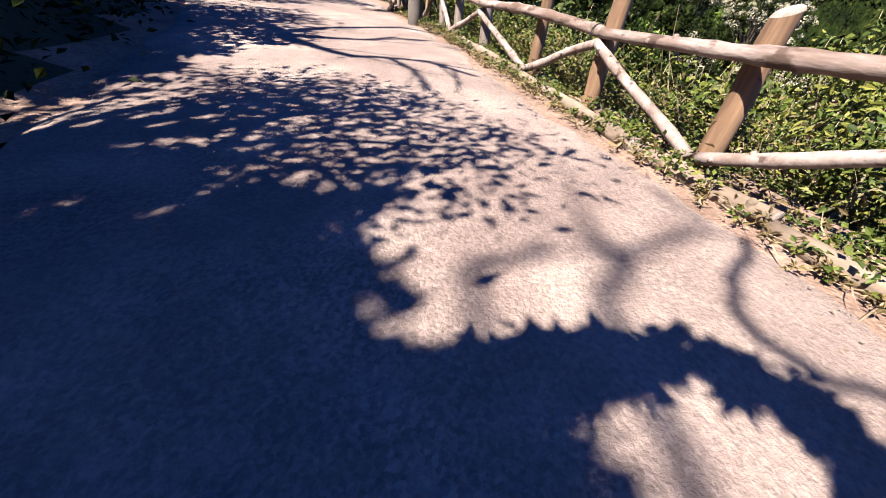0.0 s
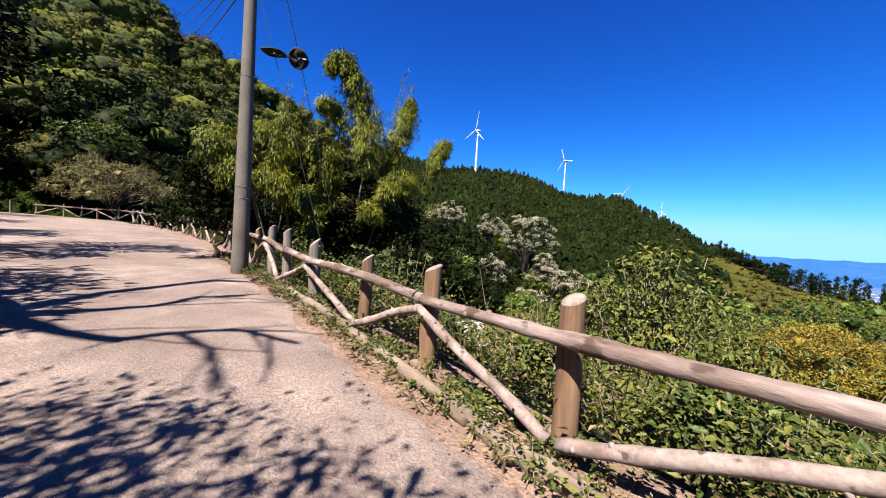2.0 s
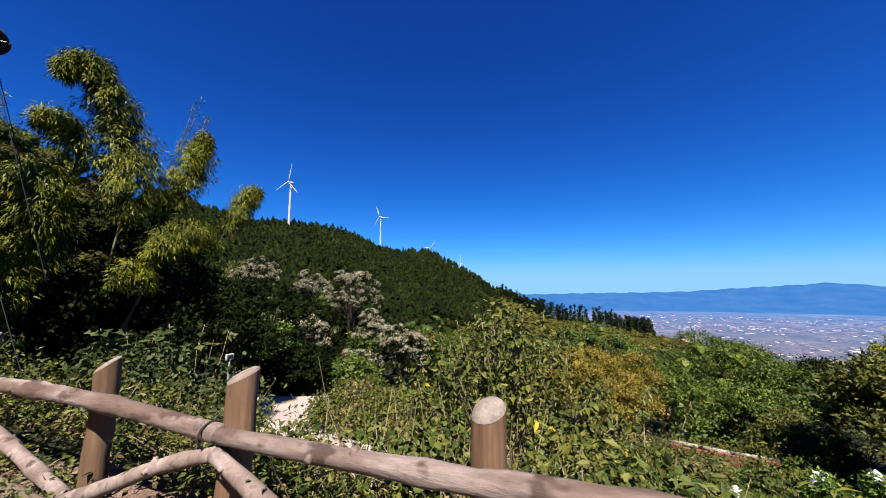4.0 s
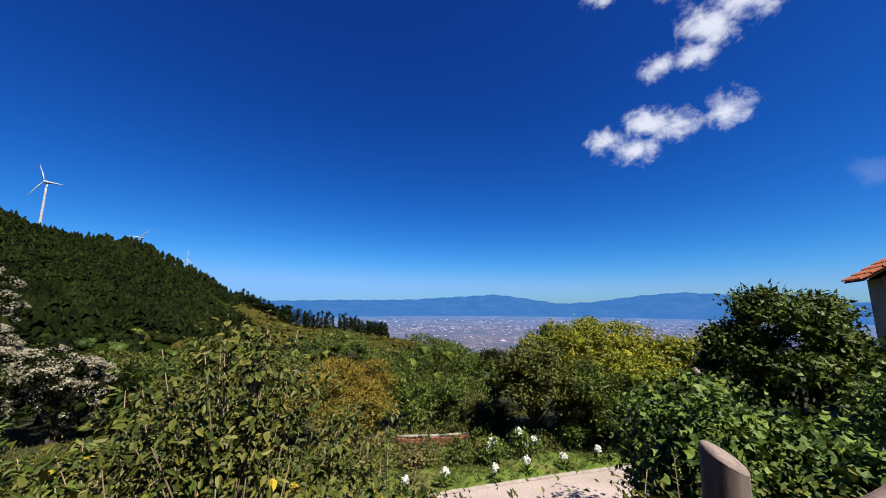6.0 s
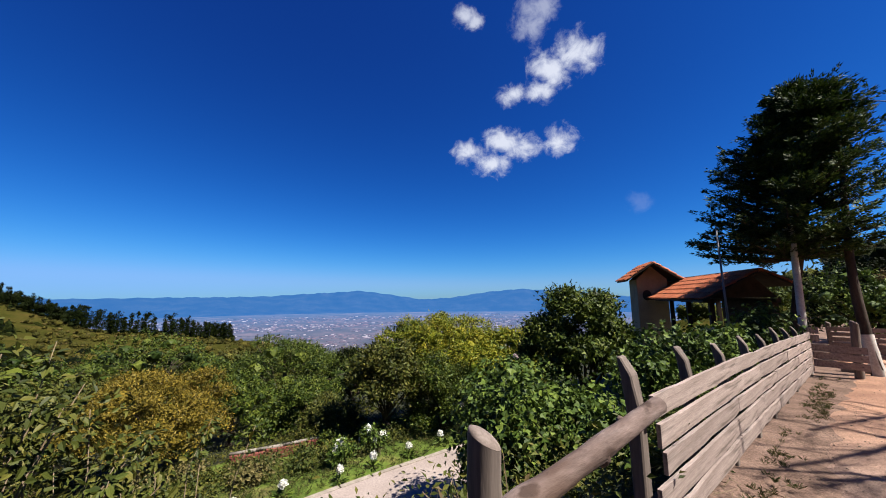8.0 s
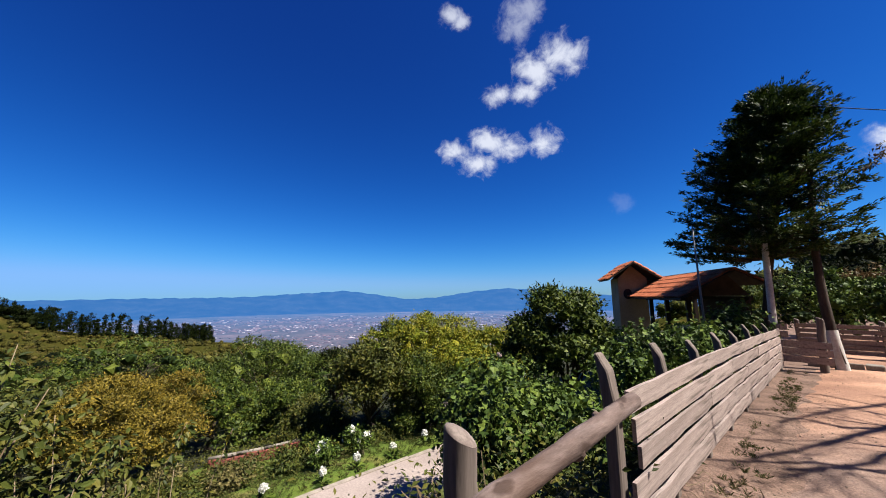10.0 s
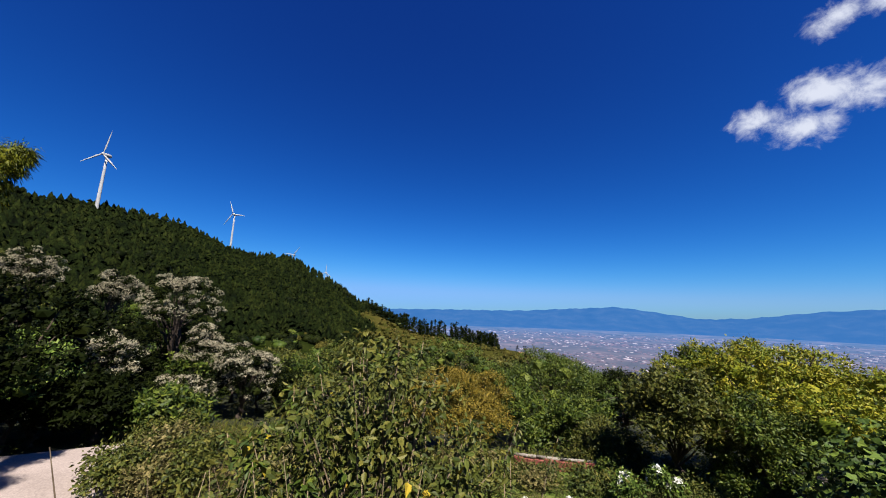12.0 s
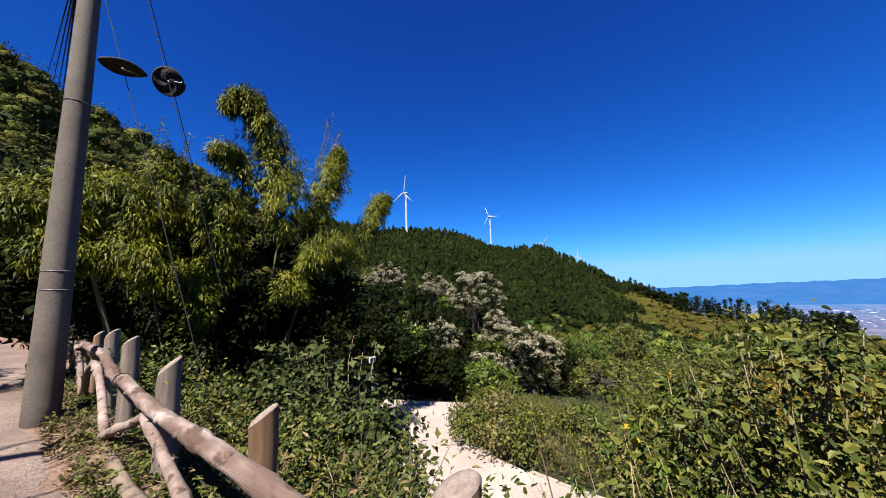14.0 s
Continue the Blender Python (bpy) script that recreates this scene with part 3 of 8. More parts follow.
def shrub(name, base, blobs, label, leaf_mat, stems=12, clumps=90, per=26, spread=0.14, leaf=0.09, width=0.6, seed=1, stem_mat=None, lobed=False, group="", category="shrub", droop=0.25, flowers=None, shell=(0.35, 1.05), ovate=False):
    """Stems that rise from one foot to their leaf tufts. flowers: (material, how many, size, name)."""
    rng = np.random.default_rng(seed)
    B = np.array(blobs, float)
    B[:, :3] -= np.array(base)
    e = thing(name, base, label, category, group)
    P, D, C, N = clump_points(B, clumps, per, spread, rng, shell, -0.7)
    D[:, 2] -= droop
    keep = P[:, 2] > -0.1
    v, f = leaves(P[keep], D[keep], leaf * rng.uniform(0.55, 1.4, keep.sum()), width, 0.1, rng, lobed, N[keep], ovate=ovate)
    put("foliage", mesh_of("foliage", v, f, leaf_mat), e)
    ps = []
    for t in C[rng.choice(len(C), min(stems, len(C)), replace=False)]:
        q = np.linspace(0, 1, 5)[:, None]
        foot = rng.normal(size=3) * np.array([0.12, 0.12, 0])
        way = foot + (t - foot) * q + np.array([0, 0, 1.0]) * np.sin(q * np.pi) * 0.12 * np.linalg.norm(t)
        ps.append(tube(way, np.linspace(0.018, 0.005, 5), 5, False))
    v, f = merge(ps)
    put("branchwork", mesh_of("branchwork", v, f, stem_mat or STEM, smooth=True), e)
    if flowers:
        mat, count, size, fname = flowers
        for t in C[rng.choice(len(C), count, replace=False)]:
            t = t * np.array([1.05, 1.05, 1.03])
            put(fname, bloom_mesh(fname, mat, size * rng.uniform(0.8, 1.25), rng), e, at=t)
    return e


def bloom_mesh(name, mat, r, rng, petals=46):
    d = unit(rng.normal(size=(petals, 3)) + np.array([0, 0, 0.4]))
    v, f = leaves(d * r * rng.uniform(0.55, 0.75, (petals, 1)), rng.normal(size=d.shape) + d * 0.3, r * rng.uniform(0.4, 0.6, petals) * math.sqrt(46 / petals) ** 0.6, 1.0, 0.12, rng, spin=d)
    return mesh_of(name, v, f, mat)


def smooth(a, b, x):
    t = np.clip((np.asarray(x, float) - a) / (b - a), 0, 1)
    return t * t * (3 - 2 * t)


def hills(x, y, s, seed=0):
    """Cheap rolling relief of wavelength s."""
    r = np.random.default_rng(seed)
    z = 0
    for k in range(5):
        a, p = r.uniform(0, 6.28), r.uniform(0, 6.28)
        w = 6.28 / s * (1.7 ** k) ** 0.8
        z = z + np.sin((x * np.cos(a) + y * np.sin(a)) * w + p) / 1.5 ** k
    return z / 2.4

# ---- the lie of the land ----
ROAD_Y = [-60, -14, -6, 0, 4, 8, 12, 18, 27, 38, 48, 90]
ROAD_Z = [-1.4, -0.38, -0.16, 0.0, 0.12, 0.30, 0.36, 0.42, 0.72, 1.05, 1.2, 3.0]
FENCE_Y = [-60, -14, -2, 1.2, 4, 6.2, 8, 10, 17.5, 27, 38.5, 44, 50]
FENCE_X = [6.0, 0.0, 0.0, 0.0, -0.06, -0.14, -0.3, -0.35, -0.3, -1.7, -4.8, -9.8, -17]
LEFT_Y = [-60, -14, 0, 3, 6.5, 14, 28, 45, 60]
LEFT_X = [-12, -8.0, -5.2, -5.0, -5.6, -7.2, -10.5, -17, -25]
RIDGE_AZ = [-180, -90, -40, -20, -6, 1, 8, 12, 20, 30, 39, 43, 49, 52, 54.5, 57, 60, 65.2, 68, 71.2, 75, 78.3, 82, 86, 92, 98, 103, 108, 114, 130, 150, 165, 180]
RIDGE_EL = [3, 14, 20, 25.5, 24.6, 22.0, 19.0, 17.4, 14, 11.6, 10.2, 10.5, 10.4, 9.8, 8.7, 7.5, 6.9, 7.1, 5.7, 3.9, 1.5, 0.0, -2.0, -3.6, -4.4, -5.4, -6.3, -8.2, -11, -11, -7, -3, 3]
RIDGE_R = [120, 100, 95, 95, 100, 115, 130, 140, 190, 300, 400, 420, 500, 540, 575, 600, 630, 655, 655, 650, 640, 570, 480, 450, 425, 400, 385, 350, 300, 280, 200, 150, 120]
EYE = np.array([-1.0, 0.8, 1.7])


DRIVE = [(4.2, -20), (4.8, -13), (5.4, -8), (5.55, -3), (5.5, 1), (5.3, 5), (5.6, 8.0), (6.9, 10.5), (8.4, 11.8), (9.8, 12.5)]


def inside_bend(x, y):
    """Distance from the driveway's middle line for places on the inner side of its bend, else zero."""
    best, side = np.full(np.shape(x), 1e9), np.zeros(np.shape(x))
    for (ax, ay), (bx, by) in zip(DRIVE[4:-1], DRIVE[5:]):
        tx, ty = bx - ax, by - ay
        k = np.clip(((x - ax) * tx + (y - ay) * ty) / (tx * tx + ty * ty), 0, 1)
        dx, dy = x - ax - k * tx, y - ay - k * ty
        d = np.hypot(dx, dy)
        side = np.where(d < best, dx * ty - dy * tx, side)
        best = np.minimum(best, d)
    return np.where(side > 0, best, 0)


def road_z(y):
    return np.interp(y, ROAD_Y, ROAD_Z)


def fence_x(y):
    return np.interp(y, FENCE_Y, FENCE_X)


def drive_z(y):
    return -2.72 + 0.012 * np.asarray(y)


def ground_z(x, y):
    """Height of the ground: the road's shelf, the bank below the fence, the lawn, then the hillsides by direction from the lookout."""
    x, y = np.asarray(x, float), np.asarray(y, float)
    fx = fence_x(np.clip(y, -60, 50))
    o = x - fx
    shelf = road_z(y)
    zb = shelf + (drive_z(y) - shelf) * smooth(0.25, 4.2, o)
    zb = zb - np.maximum(o - 8.0, 0) * 0.2
    zb = zb + 0.05 * hills(x, y, 2.6, 3) * smooth(0.3, 1.2, o)
    b = inside_bend(x, y)
    zb = zb + 0.42 * smooth(1.8, 2.5, b) * (1 - smooth(4.5, 8.0, b)) * smooth(5.0, 7.5, y) * (1 - smooth(13, 16, y))
    lx = np.interp(y, LEFT_Y, LEFT_X)
    u = lx - x
    zb = zb + np.where(u > 0, 1.6 * smooth(0.0, 2.6, u) + 0.12 * hills(x, y, 1.7, 3) * smooth(0.2, 1.2, u) + np.maximum(u - 1.5, 0) * 0.38, 0)
    dx, dy = x - EYE[0], y - EYE[1]
    r = np.hypot(dx, dy) + 1e-6
    az = np.degrees(np.arctan2(dx, dy))
    E = np.interp(az, RIDGE_AZ, RIDGE_EL)
    R = np.interp(az, RIDGE_AZ, RIDGE_R)
    near = np.interp(az, [-180, -150, -60, 4, 16, 40, 130, 152, 170, 180], [-1, 1, 4, 0.5, -6, -11, -13, -9, -3, -1])
    rs = np.interp(az, [-180, -150, -25, 14, 26, 180], [30, 30, 48, 48, 30, 30])
    k = np.clip((r - rs) / (R - rs), 0, 1)
    el = near + (E - near) * k ** 0.72
    zh = EYE[2] + np.minimum(r, R) * np.tan(np.radians(el))
    zh = zh + 0.012 * np.minimum(r, R) * hills(x, y, 90, 5) * (1 - k ** 6) - np.maximum(r - R, 0) * 0.42
    zh = np.maximum(zh, -150 + 0 * r)
    mixk = smooth(0, 1, (r - rs * 0.6) / (rs * 0.7))
    corridor = smooth(-3.0, -0.5, x - lx) * (1 - smooth(1.5, 6.0, o)) * (1 - smooth(46, 56, y)) * smooth(-40, -25, y)
    mixk = mixk * (1 - corridor)
    return zb * (1 - mixk) + zh * mixk


def axis_lines(lo, hi, step, far, growth=1.085):
    a = list(np.arange(lo, hi + 1e-6, step))
    s = step
    while a[-1] < far:
        s *= growth
        a.append(a[-1] + s)
    s = step
    while a[0] > -far:
        s *= growth
        a.insert(0, a[0] - s)
    return np.array(a)


def grid_mesh(name, xs, ys, zfun, mats, pick=None):
    X, Y = np.meshgrid(xs, ys, indexing="ij")
    Z = zfun(X, Y)
    V = np.stack([X, Y, Z], -1).reshape(-1, 3)
    n, m = X.shape
    i, j = np.meshgrid(np.arange(n - 1), np.arange(m - 1), indexing="ij")
    Q = np.stack([i * m + j, (i + 1) * m + j, (i + 1) * m + j + 1, i * m + j + 1], -1).reshape(-1, 4)
    idx = None
    if pick is not None:
        c = V[Q].mean(1)
        idx = pick(c[:, 0], c[:, 1], c[:, 2])
    return mesh_of(name, V, Q, mats, idx, smooth=True)


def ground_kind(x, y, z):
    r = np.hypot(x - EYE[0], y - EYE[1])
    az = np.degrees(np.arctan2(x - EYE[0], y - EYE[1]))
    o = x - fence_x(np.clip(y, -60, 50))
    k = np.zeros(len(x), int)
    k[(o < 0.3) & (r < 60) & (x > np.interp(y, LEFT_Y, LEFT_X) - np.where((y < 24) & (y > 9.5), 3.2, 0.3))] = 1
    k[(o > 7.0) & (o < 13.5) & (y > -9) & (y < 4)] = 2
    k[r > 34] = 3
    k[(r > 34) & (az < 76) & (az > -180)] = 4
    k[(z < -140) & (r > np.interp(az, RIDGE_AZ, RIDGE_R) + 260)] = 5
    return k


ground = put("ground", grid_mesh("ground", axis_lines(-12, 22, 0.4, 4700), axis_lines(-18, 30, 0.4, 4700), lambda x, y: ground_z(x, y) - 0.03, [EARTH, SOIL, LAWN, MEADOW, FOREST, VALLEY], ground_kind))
tagged(ground, "sloping ground with earth bank, lawn, wooded hills and hazy valley floor", "ground", kind="structure")


def ribbon(name, left, right, ys, zf, mats, crown=0.0, cross=14):
    """A strip of road between two lines over ys."""
    ys = np.asarray(ys)
    t = np.linspace(0, 1, cross)
    X = left(ys)[:, None] + (right(ys) - left(ys))[:, None] * t
    Y = np.repeat(ys[:, None], cross, 1)
    Z = zf(X, Y) + crown * np.sin(t * np.pi) - 0.05 * np.abs(2 * t - 1) ** 14
    V = np.stack([X, Y, Z], -1).reshape(-1, 3)
    n, m = X.shape
    i, j = np.meshgrid(np.arange(n - 1), np.arange(m - 1), indexing="ij")
    Q = np.stack([i * m + j, i * m + j + 1, (i + 1) * m + j + 1, (i + 1) * m + j], -1).reshape(-1, 4)
    return mesh_of(name, V, Q, mats, smooth=True)


ys = np.concatenate([np.arange(-30, -14, 0.4), np.arange(-14, 14, 0.08), np.arange(14, 62, 0.5)])
wob = lambda y, s: sum(a * np.sin(y * w + s * q) for a, w, q in ((0.07, 0.83, 1), (0.035, 2.7, 2.3), (0.03, 6.1, 3.9), (0.02, 11.3, 5.1)))
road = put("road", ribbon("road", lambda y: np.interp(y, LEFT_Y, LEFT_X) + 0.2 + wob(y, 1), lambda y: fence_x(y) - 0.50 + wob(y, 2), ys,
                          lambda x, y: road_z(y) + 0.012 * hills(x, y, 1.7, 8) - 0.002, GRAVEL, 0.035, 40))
tagged(road, "pale pinkish packed gravel road in dappled shade", "road", kind="structure")


def path_strip(name, pts, width, zf, mat, thick=0.12):
    P = np.array(pts, float)
    s = np.concatenate([[0], np.cumsum(np.linalg.norm(np.diff(P, axis=0), axis=1))])
    q = np.linspace(0, s[-1], int(s[-1] / 0.4))
    C = np.stack([np.interp(q, s, P[:, k]) for k in (0, 1)], 1)
    for _ in range(8):
        C[1:-1] = (C[:-2] + C[1:-1] * 2 + C[2:]) / 4
    T = unit(np.gradient(C, axis=0))
    N = np.stack([T[:, 1], -T[:, 0]], 1)
    cross = np.linspace(-0.5, 0.5, 9)
    XY = C[:, None] + N[:, None] * (cross[:, None] * width)[None]
    Z = zf(XY[..., 0], XY[..., 1])
    top = np.concatenate([XY, Z[..., None]], -1)
    low = top[:, [0, -1]] - np.array([0, 0, thick])
    n, m = len(C), 9
    V = np.concatenate([top.reshape(-1, 3), low.reshape(-1, 3)])
    i, j = np.meshgrid(np.arange(n - 1), np.arange(m - 1), indexing="ij")
    F = np.stack([i * m + j, (i + 1) * m + j, (i + 1) * m + j + 1, i * m + j + 1], -1).reshape(-1, 4)
    i = np.arange(n - 1)
    o = n * m
    L = np.stack([i * m, o + 2 * i, o + 2 * i + 2, (i + 1) * m], 1)
    Rr = np.stack([i * m + m - 1, (i + 1) * m + m - 1, o + 2 * i + 3, o + 2 * i + 1], 1)
    return mesh_of(name, V, np.concatenate([F, L, Rr]), mat, smooth=False), C, N


m, DC, DN = path_strip("driveway", DRIVE, 3.5, lambda x, y: drive_z(y) + 0.035, CONCRETE)
drive = put("pavement", m)
tagged(drive, "pale smooth concrete driveway below the bank", "driveway", kind="structure")
edge = thing("kerb", (0, 0, 0), "rough pale concrete kerb along the lawn edge", "kerb", kind="structure")
rng = np.random.default_rng(5)
for i in range(12, len(DC) - 20, 2):
    a, b = DC[i] + DN[i] * 1.8, DC[i + 2] + DN[i + 2] * 1.8
    k = (b - a) / np.linalg.norm(b - a)
    w = np.array([k[1], -k[0]]) * rng.uniform(0.055, 0.08)
    z = drive_z(a[1]) + 0.03
    z1 = z + rng.uniform(0.02, 0.035)
    q = [a - w, b - w - k * 0.03, b + w - k * 0.03, a + w]
    v = np.array([(*p, z - 0.08) for p in q] + [(*(p * 0.98 + sum(q) / 4 * 0.02), z1) for p in q])
    f = np.array([(3, 2, 1, 0), (4, 5, 6, 7), (0, 1, 5, 4), (1, 2, 6, 5), (2, 3, 7, 6), (3, 0, 4, 7)])
    put("kerb_stone", mesh_of("kerb_stone", v, f, CURB), edge)


def off_drive(x, y):
    """Distance from the driveway's middle line."""
    x, y = np.atleast_1d(x), np.atleast_1d(y)
    d = np.full(x.shape, 1e9)
    for cx, cy in DC:
        d = np.minimum(d, np.hypot(x - cx, y - cy))
    return d

# ---- log rail fence ----
def log_mesh(name, a, b, r0, r1, mat, seed, sag=0.0, knots=3, sides=10, wander=0.026):
    """A peeled log from a to b, a little crooked, with swollen knots."""
    rng = np.random.default_rng(seed)
    a, b = np.array(a, float), np.array(b, float)
    L = np.linalg.norm(b - a)
    n = max(6, int(L / 0.12))
    t = np.linspace(0, 1, n)
    P = a + (b - a) * t[:, None]
    for k in range(3):
        P += unit(rng.normal(size=3)) * (wander / (k + 1)) * np.sin(t * np.pi * (k + 1) + rng.uniform(0, 6))[:, None]
    P[:, 2] -= sag * np.sin(t * np.pi)
    R = r0 + (r1 - r0) * t
    for _ in range(knots):
        c = rng.uniform(0.05, 0.95)
        R = R + 0.009 * np.exp(-((t - c) * L / 0.07) ** 2)
    P = P - a
    v, f = tube(P, R, sides, True, 0.05, rng)
    # stubs of cut twigs
    pieces, idx = [(v, f)], [0] * len(f[0]) + [1, 1]
    for _ in range(knots):
        i = rng.integers(1, n - 1)
        w = unit(np.cross(b - a, rng.normal(size=3)))
        q = R[i] * rng.uniform(0.32, 0.5)
        sv, sf = tube([P[i] + w * R[i] * 0.7, P[i] + w * (R[i] + 0.004), P[i] + w * (R[i] + rng.uniform(0.008, 0.02))], [q * 1.5, q, q * 0.8], 7, False)
        cap = np.array([[14, 15, 16, 17, 18, 19, 20]])
        pieces.append((sv, [sf[0], cap]))
    v, f = merge(pieces)
    quads, rest = f[0], f[1:]
    return mesh_of(name, v, f, [mat, ENDGRAIN], [0] * len(quads) + [0 if g.shape[1] == 7 else 1 for g in rest for _ in range(len(g))], smooth=True)


def slant_post(h, r, slant, mat, seed, lean=(0, 0), deep=0.35, sides=12, turn=0.0):
    """A round post sunk in the ground, its top sawn at a slant; the sawn face is a second mesh."""
    rng = np.random.default_rng(seed)
    n = 9
    z = np.linspace(-deep, h, n)
    P = np.stack([lean[0] * z + rng.normal(size=n) * 0.004, lean[1] * z + rng.normal(size=n) * 0.004, z], 1)
    R = r * (1.06 - 0.1 * (z - z[0]) / (h + deep)) * (1 + rng.normal(size=n) * 0.02)
    v, f = tube(P, R, sides, False, 0.035, rng)
    top = v[-sides:]
    d = top - top.mean(0)
    top[:, 2] = h + (d[:, 0] * math.cos(turn) + d[:, 1] * math.sin(turn)) * slant
    v[-sides:] = top
    body = mesh_of("post", v, f, mat, smooth=True)
    mid = top.mean(0)
    rings = [(1.0, 0.0015), (0.965, 0.010), (0.87, 0.021), (0.66, 0.030), (0.36, 0.034)]
    cap = np.concatenate([mid + (top - mid) * k + np.array([0, 0, lift * r / 0.08]) for k, lift in rings] + [[mid + np.array([0, 0, 0.035 * r / 0.08])]])
    i = np.arange(sides)
    j = (i + 1) % sides
    faces = [np.concatenate([np.stack([i, j, sides + j, sides + i], 1) + sides * k for k in range(4)]), np.stack([4 * sides + i, 4 * sides + j, np.full(sides, 5 * sides)], 1)]
    return body, mesh_of("cut_end", cap, faces, ENDGRAIN, smooth=True)


fence = thing("rail_fence", (0, 0, 0), "rustic fence of peeled logs with rails, slanted braces and sawn posts", "fence")
# y of each post from the lookout up the road, height, radius, slant of the sawn top, wood
POSTS = [(-0.57, 1.13, 0.076, 0.55, GREYPOST), (1.17, 1.02, 0.086, 0.42, POSTWOOD), (2.78, 1.01, 0.092, 0.45, POSTWOOD), (4.23, 0.94, 0.082, 0.7, POSTWOOD), (6.2, 0.96, 0.098, 0.8, GREYPOST),
         (7.6, 1.05, 0.09, 0.8, GREYPOST), (8.75, 1.08, 0.085, 0.8, GREYPOST)]
y = 10.3
k = 0
while y < 47:
    POSTS.append((y, 1.0 + 0.08 * math.sin(k * 2.3), 0.068, 0.7, GREYPOST if k % 3 else POSTWOOD))
    y += 1.45 + 0.25 * math.sin(k * 1.7)
    k += 1


def rail_at(y, h):
    return np.array([fence_x(y) - 0.06, y, road_z(y) + h])


for k, (y, h, r, s, mat) in enumerate(POSTS):
    body, cut = slant_post(h, r, s, mat, 40 + k, (0.02 * math.sin(k * 3.1), 0.03 * math.cos(k * 1.3)), sides=16 if y < 10 else 8, turn=0.85 if k == 0 else -0.6 + 0.3 * math.sin(k * 2))
    p = put("post", body, fence, at=(fence_x(y) + 0.065, y, road_z(y)))
    put("cut_end", cut, p)
RAIL = [(-2.03, 0.98), (-0.55, 0.93), (1.2, 0.86), (2.8, 0.70), (4.2, 0.64), (5.5, 0.645), (6.2, 0.65), (7.3, 0.70), (8.75, 0.80)] + [(p[0], 0.84) for p in POSTS[7:]]
joins = [-2.08, 2.8, 7.35, 10.3] + [POSTS[i][0] for i in range(9, len(POSTS), 2)]
RY, RH = [a for a, b in RAIL], [b for a, b in RAIL]
for k in range(len(joins) - 1):
    y0, y1 = joins[k], joins[k + 1]
    a, b = rail_at(y0, np.interp(y0, RY, RH)), rail_at(y1, np.interp(y1, RY, RH))
    if k == 0:
        a = np.array([-0.09, -2.08, 0.99])
    put("rail", log_mesh("rail", a, b, 0.058 if k == 0 else 0.055, 0.048 if k == 0 else 0.058, LOG, 80 + k, sag=0.035 if k == 0 else 0.0, knots=9, wander=0.04 if k else 0.022, sides=12 if k < 3 else 8), fence, at=a)
# braces: from the rail at every other post down to the feet of its neighbours
for k in range(0, len(POSTS) - 1, 2):
    y = POSTS[k][0]
    top = rail_at(y - 0.02, np.interp(y, RY, RH) - 0.09) + np.array([-0.03, 0, 0])
    for m in (k - 1, k + 1):
        yy = POSTS[m][0] if m >= 0 else -2.05
        foot = rail_at(yy + (0.04 if m < k else -0.04), 0.07) + np.array([-0.035, 0, 0])
        put("brace", log_mesh("brace", top, foot, 0.042, 0.05, BRACELOG, 130 + k * 2 + m, knots=3, sides=10 if k < 8 else 7), fence, at=top)
for y0, hgt in ((2.78, 0.70), (7.2, 0.695)):
    t = np.linspace(0, 4 * np.pi, 40)
    ring = np.stack([0.075 * np.cos(t) + 0.0, 0.012 * np.sin(t * 0.5) + (t / 12 - 0.5) * 0.04, 0.075 * np.sin(t)], 1)
    v, f = tube(ring, 0.006, 5)
    put("wire_tie", mesh_of("wire_tie", v, f, BLACK), fence, "dark wire binding", at=rail_at(y0 + 0.06, hgt))

# logs laid along the foot of the fence
ly = [-3.2, 0.35, 1.55, 4.1, 7.0]
for k in range(len(ly) - 1):
    a = np.array([-0.30 + 0.05 * (k % 2), ly[k], road_z(ly[k]) + 0.015])
    b = np.array([-0.27 - 0.03 * (k % 2) - (0.08 if k > 2 else 0), ly[k + 1] - 0.04, road_z(ly[k + 1]) + 0.02])
    lg = put("log", log_mesh("log", a, b, 0.066, 0.06, OLDLOG, 190 + k, knots=5, wander=0.03), at=a)
    tagged(lg, "long bleached log half sunk along the road edge", "log", "edge logs")

# ---- plank fence down the road ----
pf = thing("plank_fence", (0, 0, 0), "fence of weathered grey boards on rough pointed posts", "fence")
PY = [-2.12, -3.3, -4.55, -5.85, -7.15, -8.5, -9.9, -11.3, -12.75]


def board(name, p, q, h, thick, seed, parent, drop0=0.0, drop1=0.0):
    """A sawn board from p to q (upper edge), with uneven edges."""
    rng = np.random.default_rng(seed)
    p, q = np.array(p, float), np.array(q, float)
    d = q - p
    n = 9
    nrm = unit(np.array([d[1], -d[0], 0.0]))
    V = []
    for k in range(n):
        t = k / (n - 1)
        c = p + d * t
        top = rng.normal() * 0.004
        low = rng.normal() * 0.005
        bow = nrm * rng.normal() * 0.004
        for w, zz in ((-1, -h + low), (1, -h + low), (1, top), (-1, top)):
            V.append(c + bow + nrm * w * thick / 2 + np.array([0, 0, zz]))
    V = np.array(V)
    F = [(4 * k + a, 4 * k + b, 4 * k + 4 + b, 4 * k + 4 + a) for k in range(n - 1) for a, b in ((0, 1), (1, 2), (2, 3), (3, 0))]
    F += [(3, 2, 1, 0), tuple(4 * (n - 1) + k for k in range(4))]
    return put(name, mesh_of(name, V - p, np.array(F), BOARD), parent, at=p)


def plank_top(y):
    return np.interp(y, [-12.9, -8, -5, -2.1], [0.72, 0.90, 0.99, 1.03])


